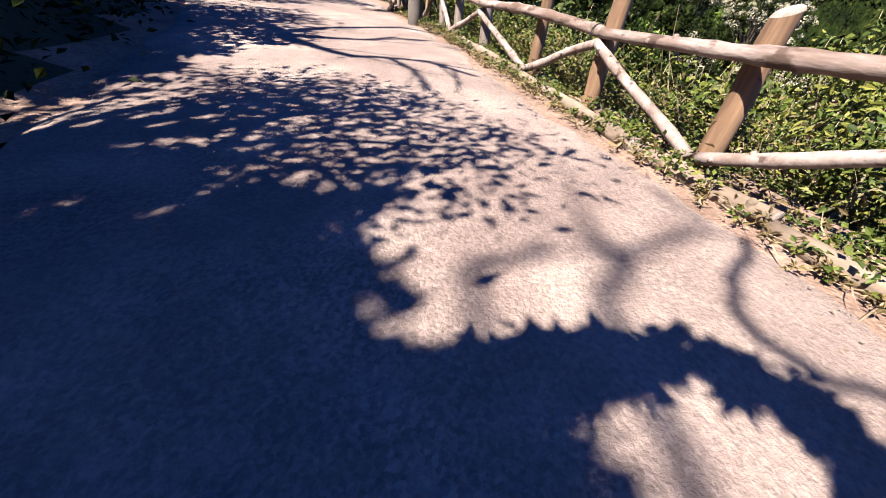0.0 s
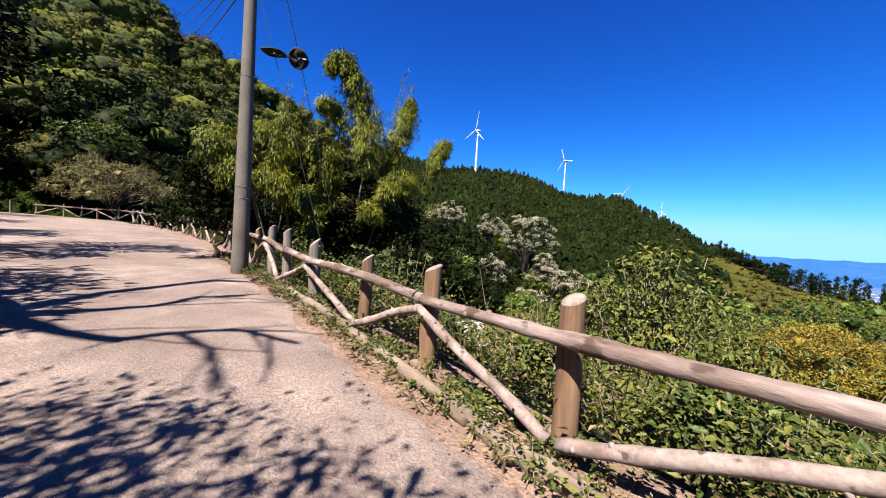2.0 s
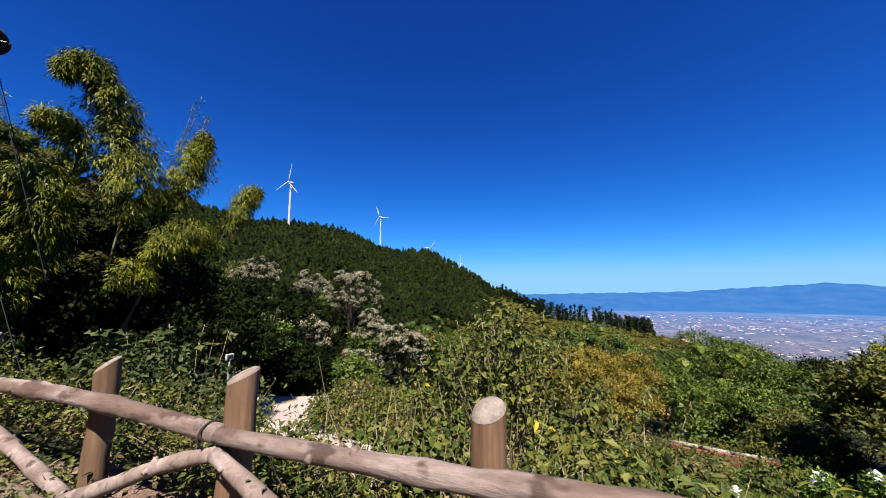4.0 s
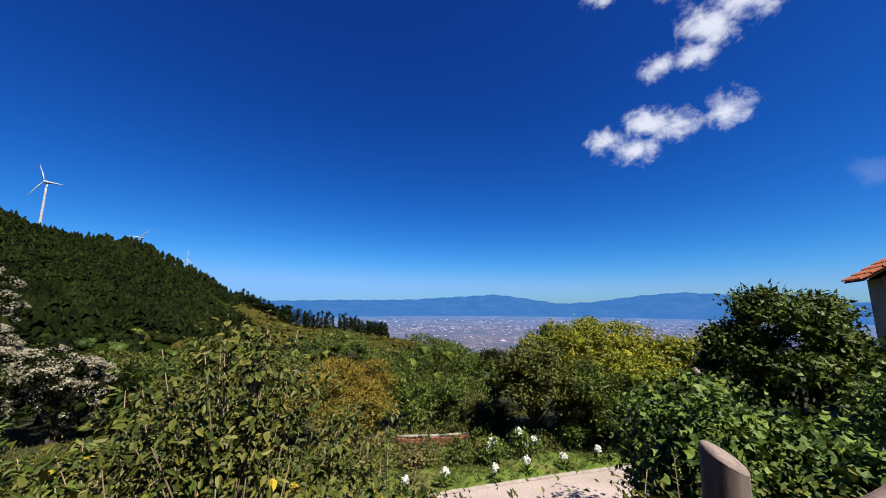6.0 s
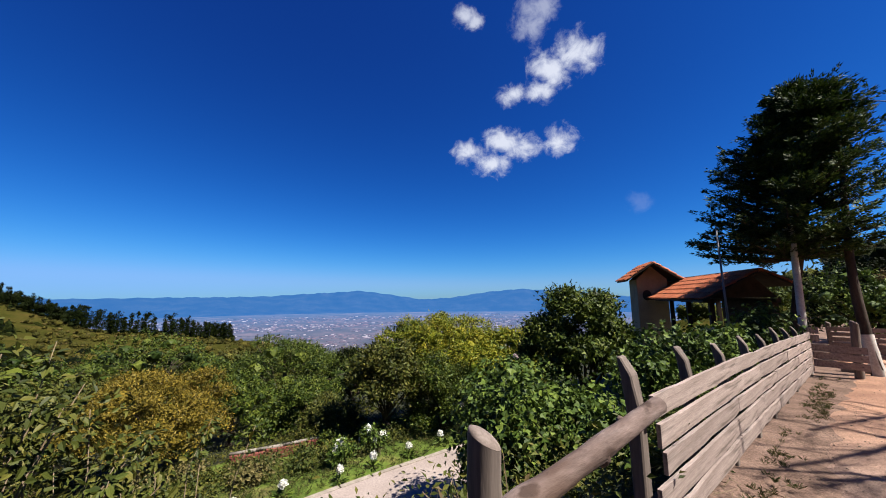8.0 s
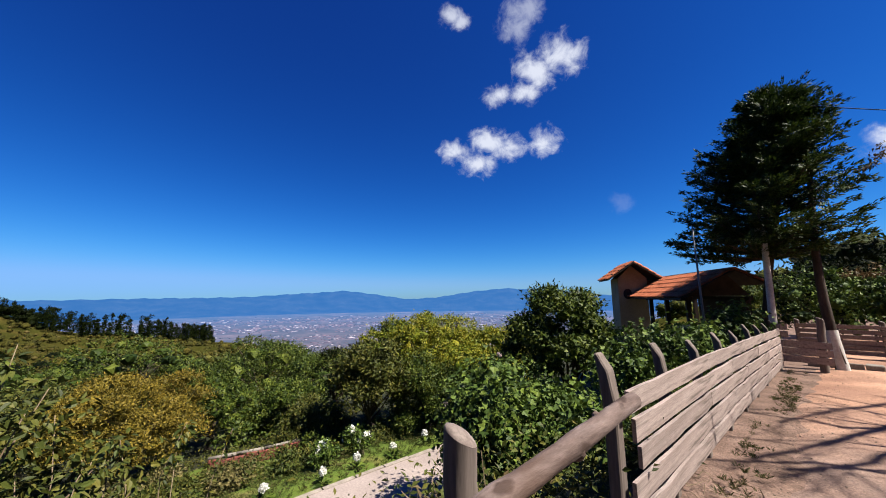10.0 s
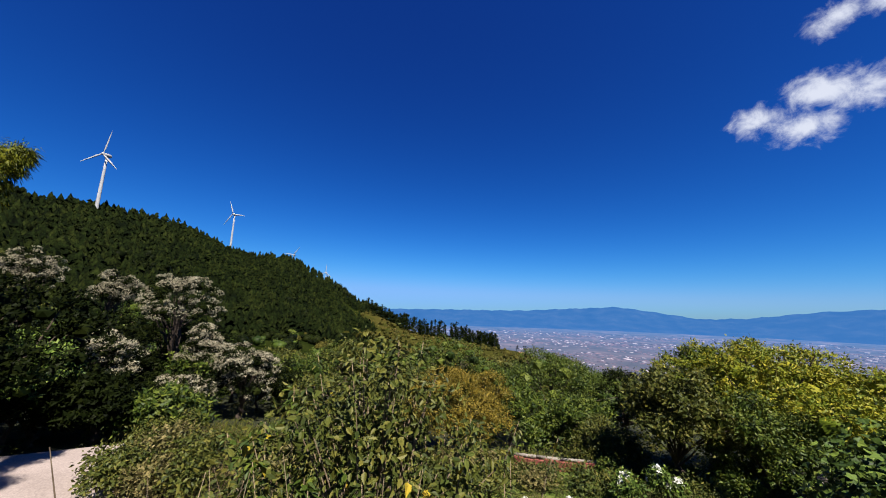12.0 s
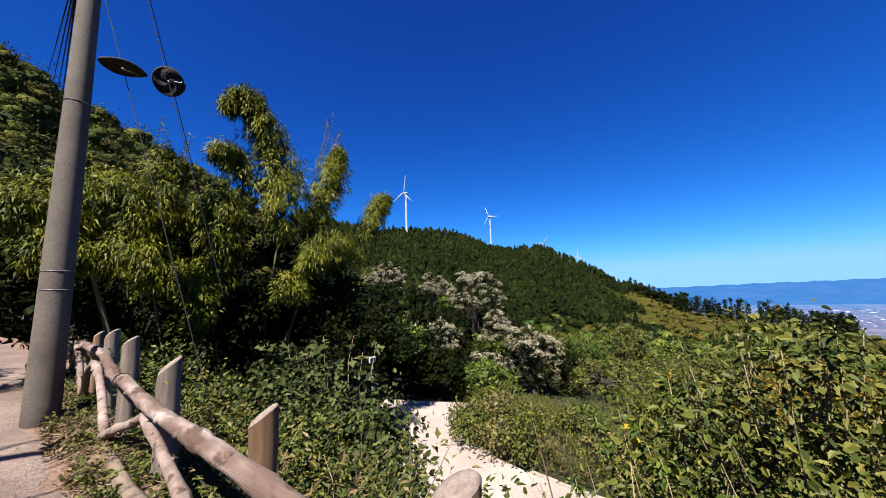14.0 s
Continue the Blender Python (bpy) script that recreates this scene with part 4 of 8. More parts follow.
rows_h = [0.155, 0.16, 0.15, 0.16, 0.145]
z_off = 0.0
for r, h in enumerate(rows_h):
    cuts = [-2.14 - 0.07 * (r % 3)] + [PY[i] for i in ((3, 5, 8) if r % 2 else (2, 4, 6, 8))]
    for i in range(len(cuts) - 1):
        y0, y1 = cuts[i] - (0.012 if i else 0), cuts[i + 1]
        board("board", (-0.03, y0, plank_top(y0) - z_off), (-0.03, y1, plank_top(y1) - z_off), h, 0.03, 300 + r * 10 + i, pf)
    z_off += h + 0.052
for k, y in enumerate(PY):
    rng = np.random.default_rng(500 + k)
    top = plank_top(y) + (0.19 if k else 0.25) + rng.uniform(-0.04, 0.04)
    g = float(road_z(y))
    w = 0.056
    # a split post with a one-sided point that leans outwards
    zs = [g - 0.4, plank_top(y) - 0.1, top - 0.12, top]
    xs = [0.0, 0.01, 0.035, 0.085]
    V = []
    for z, x0, k2 in zip(zs, xs, (1, 1, 0.92, 0.35)):
        for a, b in ((-1, -1), (1, -1), (1, 1), (-1, 1)):
            V.append((x0 + a * w * 0.8 * k2 + rng.normal() * 0.004, b * w * (0.9 + 0.1 * k2) + rng.normal() * 0.004, z))
    F = [(4 * i + a, 4 * i + (a + 1) % 4, 4 * i + 4 + (a + 1) % 4, 4 * i + 4 + a) for i in range(3) for a in range(4)] + [(12, 13, 14, 15)]
    bevelled(np.array(V), F, GREYPOST, "post", pf, 0.01).location = (0.065, y, 0)
# the short return at the far corner
for r in range(3):
    z = 0.43 - r * 0.2
    board("board", (-0.04, -12.85, z), (-0.98, -12.95, z - 0.03), 0.17, 0.03, 350 + r, pf)
for r in range(2):
    z = 0.86 - r * 0.2
    board("board", (0.02, -12.82, z), (-0.2, -12.86, z), 0.17, 0.03, 356 + r, pf)
body, cut = slant_post(1.35, 0.085, 0.5, GREYPOST, 361, (-0.04, 0))
p = put("post", body, pf, at=(-0.78, -13.02, float(road_z(-13))))
put("cut_end", cut, p)

# ---- slatted fence behind the tree ----
bf = thing("slat_fence", (0, 0, 0), "long fence of narrow sawn slats on wooden posts", "fence")
for k in range(6):
    x = -0.2 - 1.9 * k
    body, cut = slant_post(1.22, 0.07, 0.4, GREYPOST, 370 + k, (0.02, 0), sides=8)
    p = put("post", body, bf, at=(x, -17.12, -0.48))
    put("cut_end", cut, p)
    if k < 5:
        for r in range(6):
            z = 0.62 - r * 0.165
            board("slat", (x + 0.06, -17.0, z), (x - 1.83, -17.0, z + 0.01), 0.125, 0.025, 380 + k * 7 + r, bf)
kb = thing("stone_edging", (0, 0, 0), "row of rough kerb stones around the tree bed", "edging", kind="structure")
for k in range(16):
    rng = np.random.default_rng(420 + k)
    c = np.array([-0.6 - 0.36 * k, -14.3 - 0.05 * k + 0.2 * math.sin(k * 0.5), -0.36])
    v, f = box(-0.16, 0.16, -0.09, 0.09, -0.12, 0.12 + rng.uniform(-0.02, 0.03))
    bevelled(v * rng.uniform(0.85, 1.15, v.shape), f, STONE, "kerb_stone", kb, 0.02).location = c

# ---- concrete pole, its bands, cables and coils ----
PX, PYY = -0.84, 9.15
pole = thing("utility_pole", (PX, PYY, float(road_z(PYY))), "tapered grey concrete utility pole with metal bands", "utility pole")
zz = np.linspace(-0.5, 9.2, 14)
v, f = tube(np.stack([0.0 * zz, 0 * zz, zz], 1), np.interp(zz, [-0.5, 9.2], [0.188, 0.102]), 28)
put("shaft", mesh_of("shaft", v, f, POLE, smooth=True), pole)
for z, r in ((1.98, 0.168), (1.72, 0.170), (4.5, 0.146), (6.4, 0.129), (6.75, 0.126), (7.1, 0.123)):
    t = np.linspace(0, 2 * np.pi, 29)
    v, f = tube(np.stack([np.cos(t) * r, np.sin(t) * r, t * 0 + z], 1), 0.007, 5, False)
    put("band", mesh_of("band", v, f, STRAP), pole, "thin metal band")
for z, w in ((8.6, 1.5),):
    v, f = box(-w / 2, w / 2, 0.10, 0.19, z - 0.05, z + 0.05)
    bevelled(v, f, DARKWOOD, "cross_arm", pole, 0.008, "dark cross arm")
    for x in (-0.65, -0.3, 0.3, 0.65):
        v, f = tube([(x, 0.145, z + 0.05), (x, 0.145, z + 0.12), (x, 0.145, z + 0.17), (x, 0.145, z + 0.22)], [0.03, 0.05, 0.035, 0.045], 8)
        put("insulator", mesh_of("insulator", v, f, STRAP, smooth=True), pole)
for z in (6.36, 6.72, 6.92, 7.1):
    v, f = tube([(-0.10, 0, z), (-0.17, 0, z + 0.01), (-0.21, 0, z - 0.03)], [0.022, 0.03, 0.02], 7)
    put("clamp", mesh_of("clamp", v, f, BLACK, smooth=True), pole, "dark cable clamp")


def cable(name, a, b, sag, r, label):
    a, b = np.array(a, float), np.array(b, float)
    t = np.linspace(0, 1, 24)[:, None]
    P = a + (b - a) * t - np.array([0, 0, 1]) * 4 * sag * t * (1 - t)
    v, f = tube(P - a, r, 5)
    return tagged(put(name, mesh_of(name, v, f, BLACK, smooth=True), at=a), label, "cable", "overhead cables")


D1, D2 = np.array([-0.44, 8.5, 5.29]), np.array([0.13, 8.7, 5.44])
A1, A2 = np.array([-0.80, 9.05, 7.1]), np.array([-0.78, 9.05, 9.2])
cable("cable", A1, A1 + (D1 - A1) * 6.2, 0.0, 0.006, "black service cable that holds a coil")
for k in (0, 1):
    o = np.array([0.05 * k, 0.05 * k, 0])
    cable("cable", A2 + o, A2 + o + (D2 - A2) * 2.0, 0.0, 0.006, "black service cable that holds a coil")
for k, z in enumerate((5.85, 6.2, 6.38, 6.56)):
    cable("cable", (-0.98, 9.15, z + 0.9), (-1.6 - 0.5 * k, 62, 24.5 + 1.5 * k), 0.6, 0.016, "black overhead cable running up to the hillside")
cable("cable", (-1.0, -13.0, 7.0), (-9, -20, 6.0), 0.2, 0.014, "black overhead cable behind the cypress")


def coil(place, axis, label, wide=0.265):
    """Spare cable wound into a flat black disc, bound with ties."""
    e = thing("cable_coil", place, label, "cable coil", "cable coils")
    rng = np.random.default_rng(int(place[1] * 100))
    t = np.linspace(0, 2 * np.pi * 10, 300)
    rad = np.linspace(0.03, wide, 300)
    v, f = tube(np.stack([np.cos(t) * rad, np.sin(t) * rad, 0.012 * np.sin(t * 3.1)], 1), 0.019, 6)
    q = Vector(axis).to_track_quat("Z", "Y")
    w = put("winding", mesh_of("winding", v, f, BLACK, smooth=True), e)
    v, f = box(-0.008, 0.2, -0.008, 0.008, -0.026, 0.026)
    s = bevelled(v, f, TIE, "tie", e, 0.004, "pale tie across the coil")
    for o in (w, s):
        o.rotation_mode = "QUATERNION"
        o.rotation_quaternion = q
    return e


coil(D1, (0.0, -0.13, 0.99), "flat black coil of spare cable seen edge-on")
coil(D2, (-0.5, -0.75, -0.45), "flat black coil of spare cable facing the road", 0.225)


# ---- wind turbines on the ridge ----
def turbine(place, face, spin, r=22.0, h=46.0):
    e = thing("wind_turbine", place, "white three-bladed wind turbine on the wooded ridge", "wind turbine", "turbines on the ridge")
    q = Matrix.Rotation(radians(face), 3, "Z")
    z = np.linspace(-h, -1.2, 6)
    v, f = tube(np.stack([0 * z, 0 * z, z], 1), np.interp(z, [-h, 0], [1.55, 0.85]), 14)
    put("tower", mesh_of("tower", v, f, WHITE, smooth=True), e)
    v, f = tube([(0, y, 0) for y in (3.6, 2.8, 0, -2.2, -2.9)], [0.7, 1.5, 1.75, 1.5, 0.8], 12)
    n = put("nacelle", mesh_of("nacelle", np.array([q @ Vector(p) for p in v]), f, WHITE, smooth=True), e)
    v, f = tube([(0, y, 0) for y in (-2.8, -3.6, -4.4, -4.8)], [1.3, 1.25, 0.8, 0.2], 12)
    put("hub", mesh_of("hub", np.array([q @ Vector(p) for p in v]), f, WHITE, smooth=True), e)
    for k in range(3):
        a = radians(spin + 120 * k)
        s = np.linspace(0.8, r, 10)
        chord = np.interp(s, [0.8, 3, 6, r], [0.55, 0.75, 1.15, 0.25])
        th = chord * 0.22
        V = []
        for si, c, t in zip(s, chord, th):
            for dx, dy in ((-0.35, 0), (0.1, -0.5), (0.65, 0), (0.1, 0.5)):
                V.append((dx * c * 2, dy * t * 2 - 3.6, si))
        V = np.array(V)
        R = np.array([[math.cos(a), 0, math.sin(a)], [0, 1, 0], [-math.sin(a), 0, math.cos(a)]])
        V = V @ R.T
        F = [(4 * i + j, 4 * i + (j + 1) % 4, 4 * i + 4 + (j + 1) % 4, 4 * i + 4 + j) for i in range(9) for j in range(4)] + [(36, 37, 38, 39)]
        put("blade", mesh_of("blade", np.array([q @ Vector(p) for p in V]), np.array(F[:-1]), WHITE, smooth=True), e)
    return e


def from_eye(az, el, dist):
    a = radians(az)
    return np.array([EYE[0] + dist * math.sin(a), EYE[1] + dist * math.cos(a), EYE[2] + dist * math.tan(radians(el))])


turbine(from_eye(43.04, 17.2, 415), -95, 12, h=60)
turbine(from_eye(57.2, 12.8, 610), -100, -20, h=60)
turbine(from_eye(65.7, 7.8, 800), -100, 40, h=60)
turbine(from_eye(70.6, 5.4, 950), -100, 5, h=60)

# ---- small tiled house ----
HO, HU, HV = np.array([1.06, -14.2, 0.0]), np.array([0.56, -0.83, 0.0]), np.array([0.83, 0.56, 0.0])
house = thing("house", (0, 0, 0), "small cream house with clay tile roofs and a square turret", "house")


def hpt(s, v, z):
    return HO + HU * s + HV * v + np.array([0, 0, z])


def hbox(s0, s1, v0, v1, z0, z1):
    V, F = box(0, 1, 0, 1, 0, 1)
    return np.array([hpt(s0 + (s1 - s0) * p[0], v0 + (v1 - v0) * p[1], z0 + (z1 - z0) * p[2]) for p in V]), F


def tiled_slope(name, parent, s0, s1, v_ridge, v_eave, z_ridge, z_eave):
    """A roof slope of barrel tiles: rows of overlapping half-round tiles over a thin deck."""
    deck = part_from(*slab([hpt(s0, v_ridge, z_ridge), hpt(s1, v_ridge, z_ridge), hpt(s1, v_eave, z_eave), hpt(s0, v_eave, z_eave)], 0.06), DARKWOOD, name, parent)
    L = math.hypot(v_eave - v_ridge, z_eave - z_ridge)
    rows, cols = max(3, int(L / 0.33)), max(4, int(abs(s1 - s0) / 0.2))
    down = (hpt(s0, v_eave, z_eave) - hpt(s0, v_ridge, z_ridge)) / L
    across = HU * np.sign(s1 - s0)
    nrm = np.cross(across, down)
    nrm = nrm if nrm[2] > 0 else -nrm
    rng = np.random.default_rng(7)
    pieces = []
    a = np.linspace(0, np.pi, 6)
    w = abs(s1 - s0) / cols
    for c in range(cols):
        for r in range(rows):
            o = hpt(s0, v_ridge, z_ridge) + across * (c + 0.5) * w + down * (L / rows * r) + nrm * (0.012 + rng.uniform(0, 0.012))
            ends = []
            for q, lift in ((0.0, 0.0), (L / rows * 1.12, 0.028)):
                ends.append(o + down * q + np.outer(np.cos(a), across) * w * (0.46 + 0.05 * q) + np.outer(np.sin(a), nrm) * 0.07 + nrm * lift)
            V = np.concatenate(ends)
            F = np.array([(k, k + 1, 7 + k, 6 + k) for k in range(5)])
            pieces.append((V, F))
    v, f = merge(pieces)
    t = put("roof_tiles", mesh_of("roof_tiles", v, f, TILE, smooth=True), deck, "red clay barrel tiles")
    t["kind"] = "stuff"
    return deck


def slab(q, thick):
    q = np.array(q)
    v = np.concatenate([q, q - np.array([0, 0, thick])])
    return v, np.array([(0, 1, 2, 3), (7, 6, 5, 4), (0, 4, 5, 1), (1, 5, 6, 2), (2, 6, 7, 3), (3, 7, 4, 0)])


def part_from(v, f, mat, name, parent, label=""):
    return put(name, mesh_of(name, v, f, mat), parent, label)


HZ = -1.6
part_from(*hbox(0.2, 8.0, -0.75, 1.25, HZ, HZ + 0.25), STONE, "porch_floor", house)
for s in (0.45, 2.4, 4.3):
    for v in (-0.6, 1.15):
        part_from(*hbox(s - 0.07, s + 0.07, v - 0.07, v + 0.07, HZ + 0.25, 1.6), DARKWOOD, "porch_post", house, "dark timber post")
for v in (-0.6, 1.15):
    part_from(*hbox(0.2, 8.0, v - 0.06, v + 0.06, 1.46, 1.6), DARKWOOD, "beam", house)
# added backing: the gloom under the open porch roof is in its dark colour
part_from(*hbox(0.6, 3.6, -0.56, -0.44, HZ + 0.25, 1.46), DARKWOOD, "back_wall", house, "dark boarded back wall")
part_from(*hbox(0.7, 2.2, 0.9, 1.05, HZ + 0.25, 0.55), WALLPAINT, "parapet", house, "low cream parapet")
for s in (0.3, 7.85):
    g = [hpt(s, -0.65, 1.62), hpt(s, 1.25, 1.62), hpt(s, 0, 2.36), hpt(s + 0.15, -0.65, 1.62), hpt(s + 0.15, 1.25, 1.62), hpt(s + 0.15, 0, 2.36)]
    part_from(np.array(g), [np.array([(0, 1, 2), (5, 4, 3)]), np.array([(0, 3, 4, 1), (1, 4, 5, 2), (2, 5, 3, 0)])], DARKWOOD, "gable", house)
tiled_slope("roof", house, -0.3, 8.3, 0.0, 1.65, 2.48, 1.55)
tiled_slope("roof", house, -0.3, 8.3, 0.0, -0.8, 2.48, 2.03)
for v in (1.42,):
    for s in (0.0, 1.6, 3.2, 4.8, 6.4):
        part_from(*hbox(s, s + 0.09, v - 0.22, v + 0.22, 1.46, 1.56), DARKWOOD, "rafter_end", house)
part_from(*hbox(-0.3, 8.3, -0.06, 0.06, 2.44, 2.56), TILE, "ridge_cap", house)
T0, T1, W0, W1 = 5.9, 7.5, 0.78, 2.12
for q in ((T0, T1, W1 - 0.14, W1), (T0, T1, W0, W0 + 0.14), (T0, T0 + 0.14, W0 + 0.14, W1 - 0.14), (T1 - 0.14, T1, W0 + 0.14, W1 - 0.14)):
    part_from(*hbox(*q, HZ, 2.5), WALLPAINT, "turret_wall", house)
mid = (W0 + W1) / 2
for s in (T0, T1 - 0.14):
    g = [hpt(s, W0, 2.5), hpt(s, W1, 2.5), hpt(s, mid, 3.15), hpt(s + 0.14, W0, 2.5), hpt(s + 0.14, W1, 2.5), hpt(s + 0.14, mid, 3.15)]
    part_from(np.array(g), [np.array([(0, 1, 2), (5, 4, 3)]), np.array([(0, 3, 4, 1), (1, 4, 5, 2), (2, 5, 3, 0)])], WALLPAINT, "turret_gable", house)
tiled_slope("turret_roof", house, T0 - 0.5, T1 + 0.4, mid, mid + 1.2, 3.30, 2.46)
tiled_slope("turret_roof", house, T0 - 0.5, T1 + 0.4, mid, mid - 1.2, 3.30, 2.46)
t = np.linspace(0, 2 * np.pi, 17)[:-1]
c = hpt(T0 - 0.01, mid + 0.25, 1.72)
ring = np.array([c + HV * math.cos(q) * 0.2 + np.array([0, 0, 1]) * math.sin(q) * 0.26 for q in t])
v = np.concatenate([ring, ring + HU * 0.03])
i = np.arange(16)
part_from(v, [np.stack([i, (i + 1) % 16, 16 + (i + 1) % 16, 16 + i], 1), i[None, ::-1]], DARKWOOD, "round_window", house, "dark round window opening")

# ---- post with a lamp at the corner, antenna mast, solar lamp ----
lp = thing("lamp_post", (0.2, -13.0, float(road_z(-13))), "crooked grey wooden post with small white floodlights", "lamp post")
z = np.linspace(-0.4, 4.25, 8)
v, f = tube(np.stack([-0.02 * z - 0.1, 0 * z, z], 1), np.linspace(0.10, 0.07, 8), 10, True, 0.05, np.random.default_rng(4))
# paler than its grey wood: sunlight the cypress blocks is put into the colour
put("shaft", mesh_of("shaft", v, f, LIME, smooth=True), lp)
for dx, dz in ((0.14, 3.55), (-0.12, 3.9)):
    v, f = box(-0.11, 0.11, -0.05, 0.05, -0.05, 0.05)
    bevelled(v, f, LAMPWHITE, "floodlight", lp, 0.012).location = (dx, 0.1, dz)
mast = thing("antenna_mast", (1.35, -11.5, -0.9), "thin galvanised pipe mast beside the house", "mast")
v, f = tube([(0, 0, 0), (0.02, 0, 2.0), (0.05, 0, 4.55)], [0.03, 0.03, 0.022], 8)
put("pipe", mesh_of("pipe", v, f, GALV, smooth=True), mast)
v, f = tube([(-0.25, 0, 4.3), (0.3, 0, 4.3)], 0.012, 6)
put("cross_bar", mesh_of("cross_bar", v, f, GALV), mast)
sl = np.array([8.46, 14.28, float(ground_z(8.46, 14.28)) - 0.1])
slamp = thing("solar_lamp", sl, "small solar street lamp on a pale post by the driveway", "street lamp")
head_z = -0.89 - sl[2]
v, f = tube([(0, 0, 0), (0, 0, head_z)], 0.045, 8)
put("post", mesh_of("post", v, f, GALV, smooth=True), slamp)
v, f = box(-0.17, 0.17, -0.03, 0.03, head_z - 0.05, head_z + 0.2)
bevelled(v, f, LAMPWHITE, "head", slamp, 0.012)
v, f = box(-0.125, 0.125, -0.045, -0.031, head_z, head_z + 0.15)
bevelled(v, f, PANEL, "panel", slamp, 0.003, "dark solar panel")
v, f = tube([(0, 0, head_z - 0.7), (0.25, -0.05, head_z - 0.5)], 0.02, 6)
put("arm", mesh_of("arm", v, f, GALV, smooth=True), slamp)

# ---- plants ----
gz = lambda x, y: float(ground_z(x, y))


def bush(x, y, w, h, label, mat, seed, **kw):
    """A rounded shrub of width w and height h, standing on the ground at (x, y)."""
    rng = np.random.default_rng(seed)
    z = gz(x, y) - 0.05
    B = []
    for k in range(4):
        a = rng.uniform(0, 6.28)
        d = rng.uniform(0.1, 0.32) * w
        s = rng.uniform(0.55, 0.8)
        B.append((x + d * math.cos(a), y + d * math.sin(a), z + h * rng.uniform(0.42, 0.64), w * 0.42 * s, w * 0.42 * s, h * 0.46 * s))
    return shrub(kw.pop("name", "shrub"), (x, y, z), B, label, mat, seed=seed, **kw)


tree_dark = []


# bamboo beyond the pole
def bamboo(place, plumes, wisps, label, seed):
    """A clump of arching culms, each clothed towards its tip in a plume of hanging narrow leaves. plumes: the line (x, z) of each from its tip down, its half widths, its y."""
    rng = np.random.default_rng(seed)
    place = np.array(place, float)
    e = thing("bamboo", place, label, "bamboo")
    P, D, S, N = [], [], [], []
    for line, radii, y in plumes:
        L = np.array(line, float)
        k = np.linspace(0, len(L) - 1, 14)
        ax = np.stack([np.interp(k, np.arange(len(L)), L[:, 0]), np.full(14, y) + 0.08 * np.sin(k * 2.1), np.interp(k, np.arange(len(L)), L[:, 1])], 1)
        ax[1:-1] = (ax[:-2] + 2 * ax[1:-1] + ax[2:]) / 4
        ax -= place
        R = np.interp(k, np.arange(len(L)), radii) * 1.25
        foot = np.array([0.5 * ax[-1, 0] + rng.normal() * 0.2, 0.5 * ax[-1, 1] + rng.normal() * 0.2, 0])
        low = ax[-1] + (foot - ax[-1]) * np.linspace(0, 1, 6)[1:, None]
        v, f = tube(np.concatenate([ax, low])[::-1], np.linspace(0.032, 0.007, 19), 6, False)
        put("culm", mesh_of("culm", v, f, STEM, smooth=True), e)
        run = np.linalg.norm(np.diff(ax, axis=0), axis=1).sum()
        m = int(700 * run * (R.mean() + 0.05)) + 8
        s = rng.uniform(0, 13, m)
        c = np.stack([np.interp(s, np.arange(14), ax[:, j]) for j in range(3)], 1)
        way = unit(rng.normal(size=(m, 3)) + np.array([0, 0, 0.35]))
        r = np.interp(s, np.arange(14), R) * rng.choice([1.12, 1.0, 0.85, 0.5], m) * (1 + 0.28 * np.sin(s * 2.4 + rng.uniform(0, 6)))
        c = c + way * r[:, None]
        own = np.repeat(np.arange(m), 22)
        off = rng.normal(size=(len(own), 3)) * np.array([0.05, 0.05, 0.065]) + np.array([0, 0, -0.03])
        P.append(c[own] + off)
        D.append(way[own] * 0.5 + unit(off) * 0.35 + np.array([0, 0, -0.85]) + rng.normal(size=(len(own), 3)) * 0.25)
        S.append(rng.uniform(0.07, 0.15, len(own)))
        N.append(way[own] * 0.9 + np.array([0, 0, 0.5]) + rng.normal(size=(len(own), 3)) * 0.4)
    for x, y, z, L in wisps:
        for k in range(3):
            tip = np.array([x + rng.normal() * 0.12, y, z - 0.25 * k]) - place
            t = np.linspace(0, 1, 6)
            v, f = tube(tip + np.stack([-0.35 * t ** 1.5 + 0.1 * t * (k - 1), np.zeros(6), -L * t], 1), np.linspace(0.004, 0.010, 6), 5, False)
            put("culm", mesh_of("culm", v, f, STEM, smooth=True), e)
            h = rng.uniform(0.03, 1, 90)
            P.append(tip + np.stack([-0.35 * h ** 1.5 + 0.1 * h * (k - 1) + rng.normal(size=90) * 0.045, rng.normal(size=90) * 0.045, -L * h], 1))
            D.append(rng.normal(size=(90, 3)) + np.array([0, 0, 0.6]))
            S.append(rng.uniform(0.05, 0.11, 90))
            N.append(rng.normal(size=(90, 3)))
    P, D, S = np.concatenate(P), np.concatenate(D), np.concatenate(S)
    v, f = leaves(P, D, S, 0.20, 0.05, rng, spin=np.concatenate(N), flake=True)
    put("foliage", mesh_of("foliage", v, f, L_BAMBOO), e)
    return e


